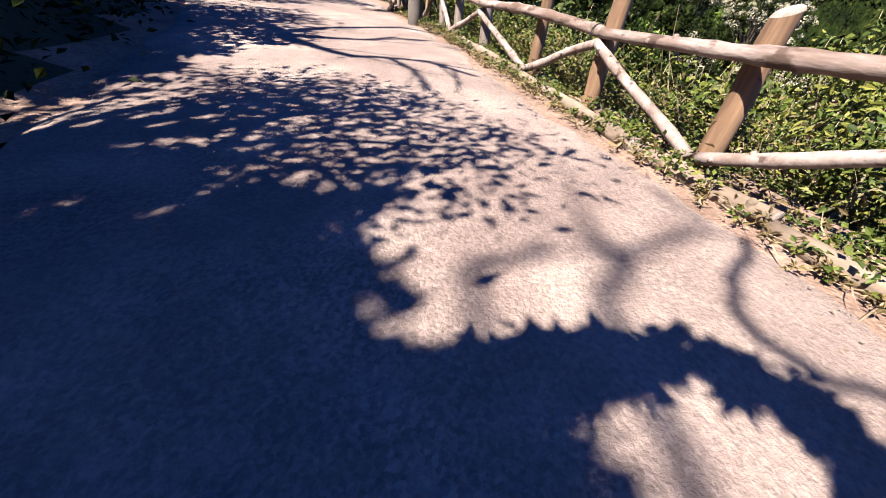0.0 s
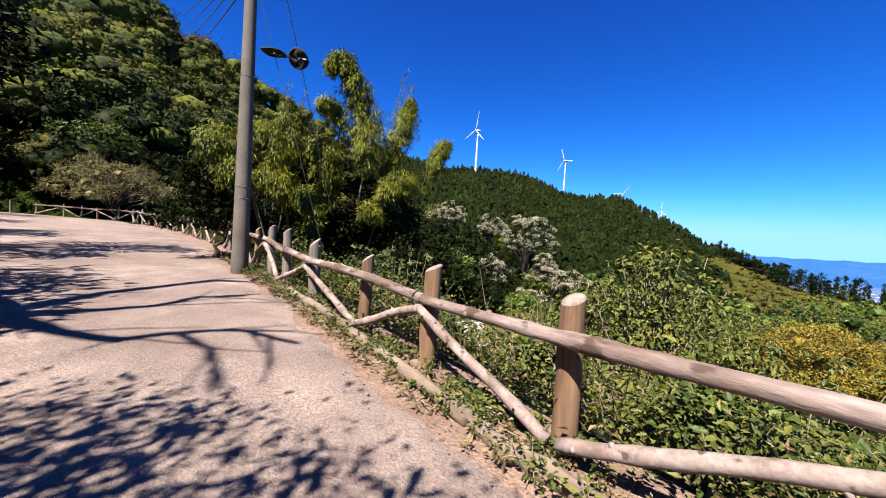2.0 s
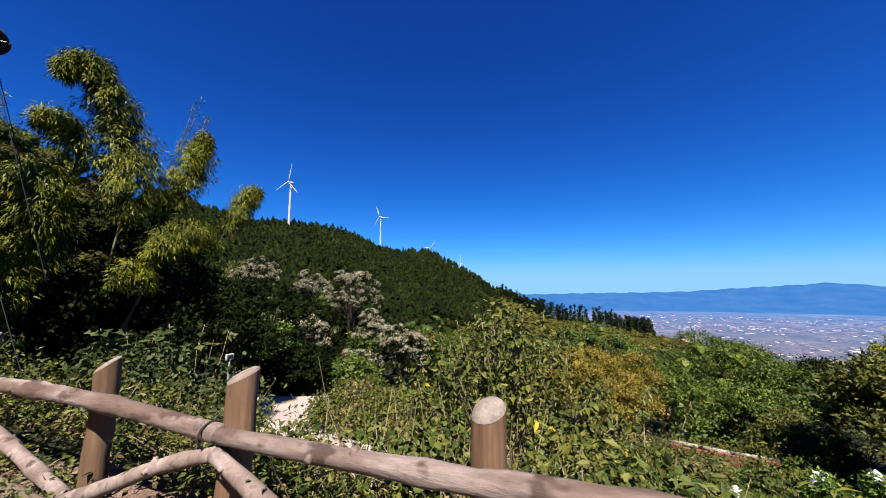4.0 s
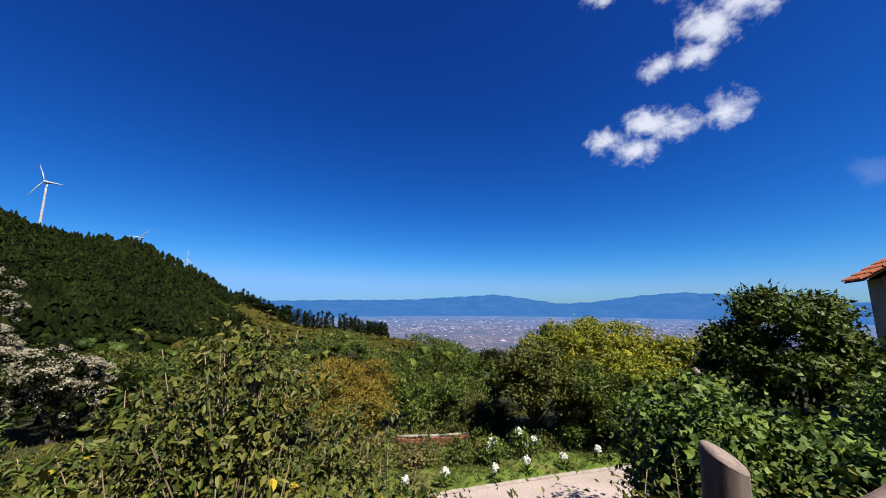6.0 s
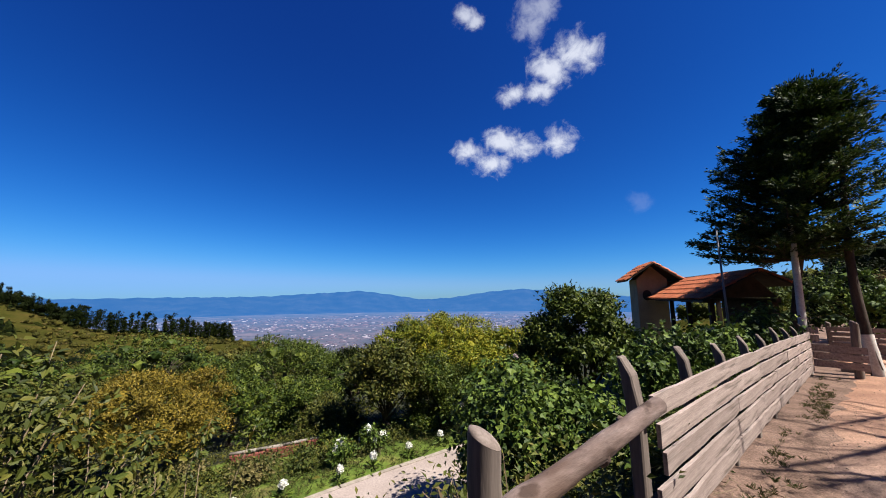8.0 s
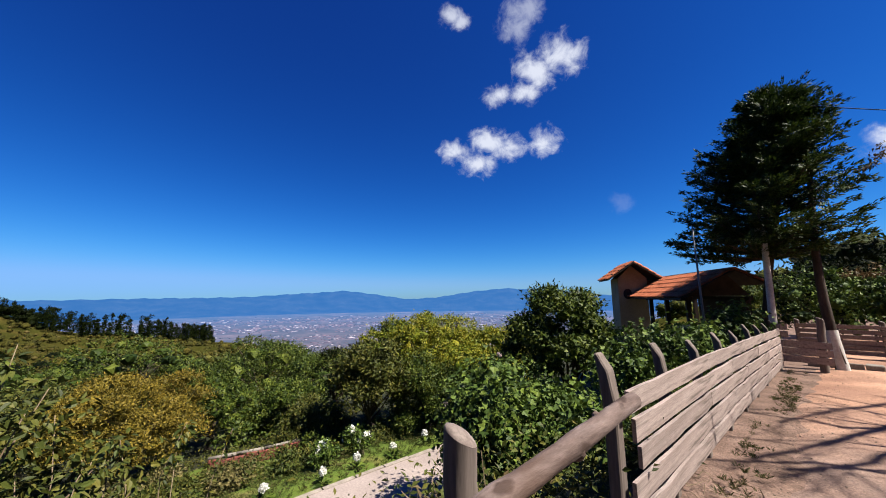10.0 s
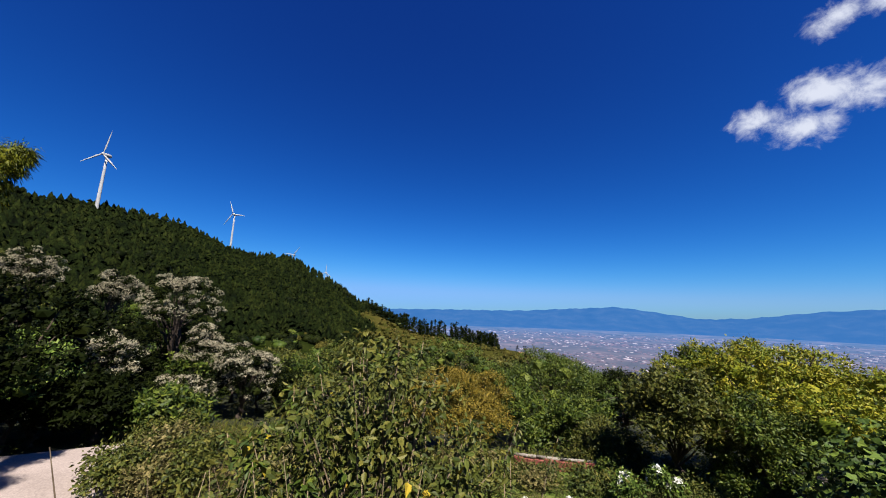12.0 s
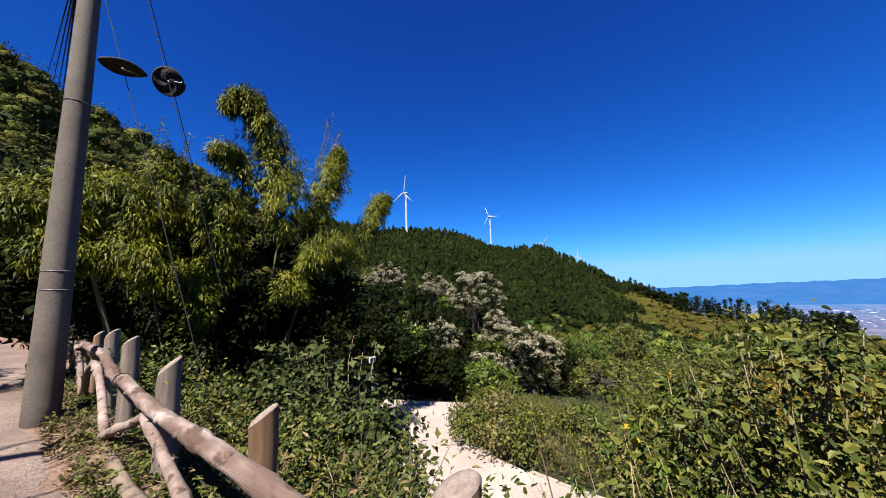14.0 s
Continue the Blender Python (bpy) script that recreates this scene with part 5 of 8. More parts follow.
PLUMES = [
    ([(1.5, 6.25), (1.7, 6.75), (2.05, 6.55), (2.35, 5.9), (2.65, 5.2), (2.8, 4.4), (2.8, 3.6)], [0.10, 0.16, 0.22, 0.30, 0.44, 0.55, 0.40], 10.5),
    ([(4.45, 6.15), (4.35, 5.6), (4.1, 5.0), (3.8, 4.2), (3.6, 3.6)], [0.08, 0.26, 0.34, 0.28, 0.12], 10.5),
    ([(6.25, 5.1), (5.9, 4.7), (5.6, 4.2), (5.3, 3.7)], [0.10, 0.24, 0.26, 0.18], 10.5),
    ([(4.5, 2.95), (4.1, 3.2), (3.6, 3.0), (3.2, 2.6)], [0.24, 0.34, 0.32, 0.18], 10.0),
    ([(1.35, 5.1), (1.5, 5.35), (1.75, 5.1), (1.95, 4.6)], [0.12, 0.18, 0.22, 0.22], 10.6),
    ([(1.1, 3.7), (1.35, 4.0), (1.5, 3.6), (1.5, 3.0), (1.4, 2.2)], [0.16, 0.26, 0.32, 0.28, 0.22], 10.3),
    ([(0.5, 5.0), (0.5, 4.5), (0.55, 3.9), (0.6, 3.4)], [0.08, 0.28, 0.36, 0.28], 10.8),
    ([(-0.6, 3.8), (-0.25, 4.05), (0.1, 3.7), (0.2, 3.2)], [0.2, 0.3, 0.34, 0.28], 10.6),
    ([(-1.5, 3.4), (-1.15, 3.7), (-0.8, 3.5), (-0.6, 3.1)], [0.24, 0.32, 0.32, 0.2], 10.7),
    ([(-0.3, 2.6), (0.05, 2.85), (0.35, 2.6), (0.4, 2.1)], [0.2, 0.28, 0.26, 0.18], 10.4),
    ([(0.7, 2.25), (0.95, 2.35), (1.1, 1.9), (1.1, 1.4)], [0.16, 0.24, 0.24, 0.18], 10.2),
    ([(-1.1, 2.75), (-0.8, 2.95), (-0.5, 2.65)], [0.2, 0.26, 0.2], 10.5),
    ([(2.6, 2.0), (2.9, 2.25), (3.1, 1.9)], [0.14, 0.2, 0.14], 10.0),
]
bamboo((2.0, 10.9, gz(2.0, 10.9)), PLUMES, [(4.28, 10.5, 7.25, 1.7), (4.5, 10.5, 6.8, 1.3), (0.45, 10.6, 5.7, 1.5), (0.8, 10.6, 5.5, 1.3), (2.9, 10.5, 5.9, 1.4)], "tall clump of arching yellow-green bamboo behind the fence", 78)

# near-black trees behind the plumes stand in for the clump's shaded gaps
for k, (x, y, top, w, h) in enumerate([(0.6, 12.4, 4.2, 3.2, 4.6), (2.6, 11.9, 4.4, 3.0, 5.4), (4.3, 11.2, 3.6, 2.2, 4.6), (3.2, 10.9, 1.8, 2.4, 3.0), (-1.0, 12.7, 3.4, 2.6, 3.4), (1.6, 11.3, 2.6, 2.4, 3.4)]):
    tree_dark.append((x, y, top, w, h))

# shrubs on the bank below the fence, nearest first
PLANTS = [
    (1.35, 4.9, 1.3, 0.75, L_GREY, 0.085, False), (2.1, 6.3, 1.8, 1.75, L_GREY, 0.095, False), (1.3, 6.6, 1.6, 1.6, L_GREY, 0.085, False), (2.8, 7.6, 1.8, 2.2, L_GREY, 0.10, True), (1.8, 8.3, 1.8, 2.0, L_GREY, 0.10, True),
    (0.95, 3.4, 1.2, 0.5, L_SHRUB, 0.07, False), (1.9, 3.3, 1.5, 0.75, L_SHRUB, 0.075, False), (0.9, 5.4, 1.1, 0.9, L_SHRUB, 0.07, False), (2.7, 5.2, 1.5, 1.0, L_GREY, 0.09, True),
    (0.95, 1.9, 1.1, 0.95, L_SHRUB, 0.075, False), (1.6, 0.6, 1.5, 1.2, L_SHRUB, 0.08, False), (0.9, -0.5, 1.1, 0.6, L_SHRUB, 0.075, False), (2.3, 2.6, 1.6, 1.5, L_OLIVE, 0.09, False), (3.3, 3.4, 1.6, 1.4, L_OLIVE, 0.09, False),
    (2.6, 0.3, 1.7, 1.6, L_OLIVE, 0.09, False), (3.5, 1.0, 1.6, 1.8, L_SHRUB, 0.09, False), (1.3, -1.4, 1.3, 0.6, L_SHRUB, 0.08, False), (2.2, -0.9, 1.4, 0.9, L_SHRUB, 0.08, False), (3.7, 2.6, 1.5, 1.7, L_OLIVE, 0.09, False),
    (3.2, -0.6, 1.5, 1.0, L_OLIVE, 0.085, False), (4.0, -0.2, 1.2, 1.1, L_SHRUB, 0.08, False), (0.8, 7.7, 1.0, 0.9, L_SHRUB, 0.07, False), (0.6, 9.0, 1.3, 1.2, L_SHRUB, 0.08, False), (0.7, 0.5, 0.8, 0.7, L_SHRUB, 0.07, False),
]
for k, (x, y, w, h, mat, leaf, lob) in enumerate(PLANTS):
    bush(x, y, w, h, {L_GREY: "dusty grey-green leafy shrub on the bank", L_SHRUB: "low tangled green shrub below the fence", L_OLIVE: "olive-green weedy shrub on the bank"}[mat], mat, 600 + k,
         clumps=int(54 * w), per=21 if mat is L_OLIVE else 15, leaf=leaf * (0.68 if mat is L_OLIVE else 0.85), width=0.72, spread=0.13, stems=14, ovate=not lob, group="bank shrubs", lobed=lob)

# the tall big-leaved plant in front of the lookout
z = gz(3.0, 1.75)
B = [(3.15, 1.85, 1.3, 0.42, 0.45, 0.2), (3.0, 1.6, 0.95, 0.3, 0.35, 0.2), (2.75, 2.3, 0.7, 0.5, 0.5, 0.3), (3.3, 1.25, 0.65, 0.5, 0.45, 0.35), (2.9, 1.7, 0.25, 0.75, 0.8, 0.45), (3.5, 2.4, 0.35, 0.6, 0.5, 0.45), (2.6, 1.0, -0.2, 0.6, 0.6, 0.4), (3.2, 0.8, 0.2, 0.4, 0.5, 0.4), (2.5, 2.7, 0.0, 0.6, 0.6, 0.45)]
shrub("tree_daisy", (3.0, 1.75, z), B, "tall rangy plant with large drooping green leaves", L_OLIVE, stems=60, clumps=330, per=13, spread=0.12, leaf=0.075, width=0.5, ovate=True, seed=700, stem_mat=TWIG, droop=0.6, flowers=(P_YELLOW, 5, 0.035, "yellow_leaf"))
for k, (x, y, w, h, mat) in enumerate([(3.5, 3.1, 1.5, 2.3, L_OLIVE), (2.5, 3.2, 1.3, 1.1, L_OLIVE), (3.9, 0.4, 1.5, 2.2, L_OLIVE), (2.9, 0.0, 1.4, 1.3, L_SHRUB), (4.1, 2.0, 1.4, 2.3, L_OLIVE), (2.0, 1.2, 1.1, 1.4, L_OLIVE), (3.7, -1.0, 1.3, 1.1, L_SHRUB), (2.1, 0.2, 1.2, 1.4, L_OLIVE)]):
    bush(x, y, w, h, "tall weedy plant with drooping leaves on the bank", mat, 760 + k, clumps=int(110 * w), per=17, leaf=0.048, width=0.6, spread=0.15, stems=34, stem_mat=TWIG, ovate=True, droop=0.5, group="bank weeds", flowers=(P_YELLOW, 1, 0.03, "yellow_leaf"))


def stalk_plant(x, y, tall, stems, label, seed, mat=None, size=(0.11, 0.2), width=0.75, lobed=True, fan=0.26, n=13, kind="stalk_plant"):
    """Bare pale stalks that fan out from one foot, each under a whorl of broad leaves; tall is the height of its tips."""
    rng = np.random.default_rng(seed)
    g = gz(x, y)
    tall = tall - g
    e = thing(kind, (x, y, g), label, "plant", kind.replace("_", " ") + "s")
    P, D, N = [], [], []
    for k in range(stems):
        a = 6.283 * k / stems + rng.uniform(-0.4, 0.4)
        h = tall * rng.uniform(0.7, 1.05)
        w = fan * rng.uniform(0.3, 1.1)
        h = h * (1 - 0.5 * w * w)
        tip = np.array([w * h * math.cos(a), w * h * math.sin(a), h])
        q = np.linspace(0, 1, 6)[:, None]
        way = tip * q + np.array([0, 0, 1]) * np.sin(q * np.pi) * 0.06 * h + rng.normal(size=(6, 3)) * np.array([0.05, 0.05, 0]) * q
        v, f = tube(way, np.linspace(0.011, 0.003, 6), 6, True)
        put("stalk", mesh_of("stalk", v, f, TWIG, smooth=True), e, "pale bare stalk")
        s = np.concatenate([rng.uniform(0.93, 1.01, n // 2), rng.uniform(0.5, 0.93, n - n // 2)])
        b = rng.uniform(0, 6.283, n)
        out = np.stack([np.cos(b), np.sin(b), rng.uniform(-1.1, 0.35, n)], 1)
        P.append(np.stack([np.interp(s, q[:, 0], way[:, j]) for j in range(3)], 1) + out * 0.03)
        D.append(out)
        N.append(np.array([0, 0, 0.75]) + out * np.array([1, 1, 0]) + rng.normal(size=(n, 3)) * 0.3)
    P = np.concatenate(P)
    v, f = leaves(P, np.concatenate(D), rng.uniform(*size, len(P)), width, 0.1, rng, lobed=lobed, spin=np.concatenate(N), ovate=not lobed)
    put("foliage", mesh_of("foliage", v, f, mat or L_GREY), e)
    if not lobed:
        m = rng.choice(len(P), 4, replace=False)
        v, f = leaves(P[m] + rng.normal(size=(4, 3)) * 0.02, rng.normal(size=(4, 3)) * 0.4 + np.array([0, 0, -0.7]), rng.uniform(0.09, 0.15, 4), 0.5, 0.15, rng, ovate=True)
        put("withered_leaves", mesh_of("withered_leaves", v, f, P_YELLOW), e, "withered bright yellow leaves")


for k, (x, y, tall, stems) in enumerate([(2.0, 7.7, 1.15, 8), (2.5, 7.4, 1.25, 7), (1.6, 7.9, 1.05, 7), (2.9, 6.9, 0.8, 6), (2.3, 6.9, 0.5, 6)]):
    stalk_plant(x, y, tall, stems, "tall plant with bare pale stalks and broad grey-green leaves", 740 + k)
for k, (x, y, tall, stems, fan) in enumerate([(3.1, 1.8, 1.42, 16, 0.24), (2.7, 2.3, 0.95, 10, 0.3), (3.2, 1.1, 0.9, 10, 0.3), (2.4, 1.3, 0.3, 8, 0.35), (3.3, 2.9, 0.6, 9, 0.3), (2.6, 0.6, 0.1, 8, 0.35), (3.5, 0.3, 0.35, 8, 0.3), (2.2, 2.9, 0.1, 8, 0.35)]):
    stalk_plant(x, y, tall, stems, "rangy plant with whorls of large drooping leaves on pale stalks", 770 + k, (L_SHRUB, L_GREEN, L_SHRUB)[k % 3], (0.045, 0.11), 0.5, False, fan, 46, "tree_daisy")
# mallow bush with lobed leaves and pale flowers right of the rail end
for k, (x, y, w, h, n) in enumerate([(2.9, -4.0, 2.1, 3.0, 5), (4.1, -5.2, 2.0, 3.2, 4), (2.5, -5.2, 1.5, 2.3, 3), (1.6, -6.6, 1.6, 2.0, 3), (1.5, -8.8, 1.9, 2.2, 2), (1.9, -10.6, 2.0, 2.5, 2), (4.6, -7.8, 2.2, 3.0, 2), (2.6, -9.0, 1.8, 2.7, 2), (3.4, -11.2, 2.0, 3.3, 1), (0.9, -12.0, 1.4, 2.2, 1), (1.0, -4.0, 0.9, 0.8, 1)]):
    bush(x, y, w, h, "mallow bush with lobed green leaves and pale flowers", L_MAPLE, 720 + k, clumps=int((130 if k < 3 else 75) * w), per=22 if k < 3 else 14, leaf=0.082, width=0.85, spread=0.17, stems=16, lobed=True, group="mallow bushes",
         flowers=(P_PINK if k % 2 else P_WHITE, n, 0.06, "flower"))

# trees below and beyond the lawn
def crown_blobs(c, w, h, n, seed, flat=0.5):
    rng = np.random.default_rng(seed)
    out = []
    for k in range(n):
        a = 6.283 * k / n + rng.uniform(-0.4, 0.4)
        d = w * rng.uniform(0.18, 0.36)
        s = rng.uniform(0.6, 1.0)
        out.append((c[0] + d * math.cos(a), c[1] + d * math.sin(a), c[2] + rng.uniform(-0.25, 0.3) * h, w * 0.26 * s, w * 0.26 * s, h * flat * s))
    out.append((c[0], c[1], c[2] + 0.15 * h, w * 0.28, w * 0.28, h * flat))
    return out


def billow(c, w, h, n, seed):
    """A crown out of many rounded lobes laid over a broad dome."""
    rng = np.random.default_rng(seed)
    k = np.arange(n) + 0.5
    up = 1 - 1.35 * k / n
    a = 2.39996 * k + rng.uniform(-0.3, 0.3, n)
    flat = np.sqrt(np.maximum(0, 1 - up ** 2))
    r = rng.uniform(0.6, 1.3, n) * w * 0.46 / math.sqrt(n / 2.2)
    s = rng.uniform(0.56, 0.98, n)
    return [(c[0] + w * 0.5 * flat[i] * math.cos(a[i]) * s[i], c[1] + w * 0.5 * flat[i] * math.sin(a[i]) * s[i], c[2] + h * 0.5 * up[i] * s[i], r[i], r[i], r[i] * 0.78) for i in range(n)]


def tree_at(name, x, y, top, w, h, label, mat, seed, **kw):
    """A tree whose crown is w wide and h deep with its top at height top."""
    g = gz(x, y)
    kw["spread"] = kw.get("spread", 0.28) * 0.7
    return tree(name, (x, y, g), billow((x, y, top - h * 0.5), w, h, kw.pop("n", 18), seed), label, mat, seed=seed, trunk_h=max(1.0, top - h * 0.75 - g), shell=kw.pop("shell", (0.78, 1.05)), core=kw.pop("core", 0.45), **kw)


tree_at("ochre_tree", 14.2, 0.35, -0.45, 4.4, 3.9, "small tree with ochre-yellow foliage", L_OCHRE, 801, clumps=900, per=40, leaf=0.075, width=0.5, spread=0.17, r0=0.10, limbs=26, n=24)
tree_at("broadleaf_tree", 20.6, -5.4, -1.0, 6.6, 4.8, "dense dark green broadleaf tree", L_GREEN, 802, clumps=620, per=30, leaf=0.10, width=0.6, spread=0.2, r0=0.2, limbs=24)
tree_at("broadleaf_tree", 19.6, -9.0, -1.35, 3.6, 4.4, "narrow ragged dark tree behind the garden", L_DARK, 803, clumps=520, per=28, leaf=0.10, width=0.6, spread=0.2, r0=0.2, limbs=24)
tree_at("broadleaf_tree", 24.5, -2.6, -2.2, 5.0, 4.0, "dense dark green broadleaf tree", L_GREEN, 804, clumps=340, per=26, leaf=0.14, width=0.6, spread=0.2, r0=0.2, limbs=20)
tree_at("yellow_green_tree", 11.2, -9.6, 0.85, 6.6, 4.4, "wide tree with bright yellow-green foliage", L_YELLOW, 805, clumps=1100, per=36, leaf=0.085, width=0.55, spread=0.17, r0=0.2, limbs=34, n=34)
tree_at("yellow_green_tree", 9.2, -11.8, 0.55, 3.8, 3.6, "smaller tree with yellow-green foliage", L_YELLOW, 812, clumps=420, per=30, leaf=0.11, width=0.55, spread=0.16, r0=0.14, limbs=24, n=22)
tree_at("broadleaf_tree", 10.3, -6.1, 0.1, 2.9, 3.0, "green tree with glossy leaves before the yellow one", L_OLIVE, 814, clumps=330, per=30, leaf=0.11, width=0.6, spread=0.18, r0=0.1, limbs=16)
tree_at("broadleaf_tree", 12.6, -8.6, 0.55, 2.4, 3.0, "dark green tree beside the yellow one", L_GREEN, 813, clumps=170, per=26, leaf=0.12, width=0.6, spread=0.18, r0=0.1, limbs=14)
tree_at("broadleaf_tree", 9.4, -8.0, -0.6, 3.2, 3.4, "leafy green tree with dark lower boughs", L_GREEN, 806, clumps=300, per=50, leaf=0.09, spread=0.22, r0=0.12)
tree_at("round_bush_tree", 5.0, -9.9, 1.65, 3.3, 3.6, "rounded dense green garden tree", L_GREEN, 807, clumps=560, per=36, leaf=0.115, width=0.6, spread=0.2, r0=0.12, lobed=False)
tree_at("broadleaf_tree", 12.6, -4.9, -2.3, 2.6, 1.8, "low spreading shrub at the lawn edge", L_OLIVE, 808, clumps=150, per=50, leaf=0.10, spread=0.2, r0=0.06)
tree_at("broadleaf_tree", 16.8, -2.2, -1.9, 3.8, 3.2, "low dark green tree behind the garden wall", L_GREEN, 818, clumps=260, per=26, leaf=0.12, width=0.6, spread=0.2, r0=0.1, limbs=14)
tree_at("broadleaf_tree", 16.0, -5.2, -2.2, 3.8, 3.0, "low dark green tree behind the garden wall", L_GREEN, 819, clumps=260, per=26, leaf=0.12, width=0.6, spread=0.2, r0=0.1, limbs=14)
tree_at("broadleaf_tree", 17.0, 4.4, -2.2, 4.4, 3.0, "low olive-green tree on the slope", L_OLIVE, 809, clumps=220, per=50, leaf=0.14, spread=0.28, r0=0.12)
tree_at("broadleaf_tree", 28.0, 3.5, -3.2, 6.0, 4.0, "low olive-green tree on the slope", L_OLIVE, 810, clumps=240, per=55, leaf=0.18, spread=0.36, r0=0.15)
tree_at("broadleaf_tree", 33.0, -14.0, -3.6, 7.0, 5.0, "dense dark green broadleaf tree", L_GREEN, 811, clumps=240, per=55, leaf=0.2, spread=0.4, r0=0.2)


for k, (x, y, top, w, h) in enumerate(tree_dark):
    tree_at("broadleaf_tree", x, y, top, w, h, "near-black tree that stands in for the shade inside the bamboo clump", L_DARK, 815 + k, clumps=190, per=26, leaf=0.12, width=0.6, spread=0.2, r0=0.08, limbs=10, group="trees in the bamboo")
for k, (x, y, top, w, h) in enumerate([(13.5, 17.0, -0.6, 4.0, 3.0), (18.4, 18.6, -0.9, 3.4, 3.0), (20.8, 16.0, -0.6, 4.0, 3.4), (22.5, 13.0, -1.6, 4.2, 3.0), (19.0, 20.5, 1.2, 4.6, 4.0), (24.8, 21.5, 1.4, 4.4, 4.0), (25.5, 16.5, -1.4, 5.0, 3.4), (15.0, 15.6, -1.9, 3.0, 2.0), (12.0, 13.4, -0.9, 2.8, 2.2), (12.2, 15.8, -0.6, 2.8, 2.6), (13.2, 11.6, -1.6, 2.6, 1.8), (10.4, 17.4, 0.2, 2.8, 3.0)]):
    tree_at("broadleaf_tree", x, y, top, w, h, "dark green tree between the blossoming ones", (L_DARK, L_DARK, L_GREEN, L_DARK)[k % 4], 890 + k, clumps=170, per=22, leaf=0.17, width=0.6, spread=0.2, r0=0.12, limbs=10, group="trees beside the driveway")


for k in range(9):
    a, r = math.radians(66 + 5.5 * k + 3 * math.sin(k * 2.1)), 36 + 17 * ((k * 0.618) % 1)
    x, y = EYE[0] + r * math.sin(a), EYE[1] + r * math.cos(a)
    tree_at("broadleaf_tree", x, y, gz(x, y) + 3.4 + (k % 3) * 0.7, 5.6 + (k % 2) * 1.6, 4.4, "rounded olive-green tree on the slope", (L_OLIVE, L_GREEN)[k % 2], 1100 + k, clumps=170, per=20, leaf=0.19, width=0.6, spread=0.24, r0=0.12, limbs=10, group="slope trees")


# white-flowering trees on the far side of the driveway
def flowering(x, y, top, w, h, seed):
    e = tree_at("flowering_tree", x, y, top, w, h, "tree covered with creamy white blossom heads", L_DARK, seed, clumps=170, per=24, leaf=0.15, spread=0.22, r0=0.14, limbs=22, group="white-flowering trees")
    rng = np.random.default_rng(seed)
    B = np.array(billow((x, y, top - h * 0.5), w, h, 18, seed))
    B[:, :3] -= np.array([x, y, gz(x, y)])
    heads = 150
    k = rng.choice(len(B), heads, p=B[:, 3] ** 2 / (B[:, 3] ** 2).sum())
    d = unit(rng.normal(size=(heads, 3)) + np.array([-0.25, -0.35, 0.75]))
    c = B[k, :3] + d * B[k, 3:6] * rng.uniform(0.98, 1.22, (heads, 1))
    n = 52
    own = np.repeat(np.arange(heads), n)
    o = unit(rng.normal(size=(len(own), 3)) + d[own] * 0.9)
    P = c[own] + o * (rng.uniform(0.14, 0.27, heads)[own] * rng.uniform(0.8, 1.05, len(own)))[:, None] * np.array([1.15, 1.15, 0.75])
    v, f = leaves(P, rng.normal(size=o.shape) + o * 0.4, rng.uniform(0.04, 0.085, len(P)), 0.95, 0.12, rng, spin=o + rng.normal(size=o.shape) * 0.3, flake=True)
    put("blossom", mesh_of("blossom", v, f, P_CREAM), e, "creamy white blossom heads")


for k, (x, y, top, w, h) in enumerate([(22.2, 18.6, 3.9, 4.0, 3.6), (16.9, 18.2, 0.25, 2.8, 2.6), (24.5, 25.5, 3.9, 2.6, 2.2), (19.9, 12.6, -0.5, 3.2, 2.8), (17.8, 14.6, -1.9, 2.4, 1.6), (21.5, 28.5, 4.8, 3.4, 2.2), (20.6, 15.6, 0.4, 2.2, 2.2)]):
    flowering(x, y, top, w, h * 1.35, 830 + k)
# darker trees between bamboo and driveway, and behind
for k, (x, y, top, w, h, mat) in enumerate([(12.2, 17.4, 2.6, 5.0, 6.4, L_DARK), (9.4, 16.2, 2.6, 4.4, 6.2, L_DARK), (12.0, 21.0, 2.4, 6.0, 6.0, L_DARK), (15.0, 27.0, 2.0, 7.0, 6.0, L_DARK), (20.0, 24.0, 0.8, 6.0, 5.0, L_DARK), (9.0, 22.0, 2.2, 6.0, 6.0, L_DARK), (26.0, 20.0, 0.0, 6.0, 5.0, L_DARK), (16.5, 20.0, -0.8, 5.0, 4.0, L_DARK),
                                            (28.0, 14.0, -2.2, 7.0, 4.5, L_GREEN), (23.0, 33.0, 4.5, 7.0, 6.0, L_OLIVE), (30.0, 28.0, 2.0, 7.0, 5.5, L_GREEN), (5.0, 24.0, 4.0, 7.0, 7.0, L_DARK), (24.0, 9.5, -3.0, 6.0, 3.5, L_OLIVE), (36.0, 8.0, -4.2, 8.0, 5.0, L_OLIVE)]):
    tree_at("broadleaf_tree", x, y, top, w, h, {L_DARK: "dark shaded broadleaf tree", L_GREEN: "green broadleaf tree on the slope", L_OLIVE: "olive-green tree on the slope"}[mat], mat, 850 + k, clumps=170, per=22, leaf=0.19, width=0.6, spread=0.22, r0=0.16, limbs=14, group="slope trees")


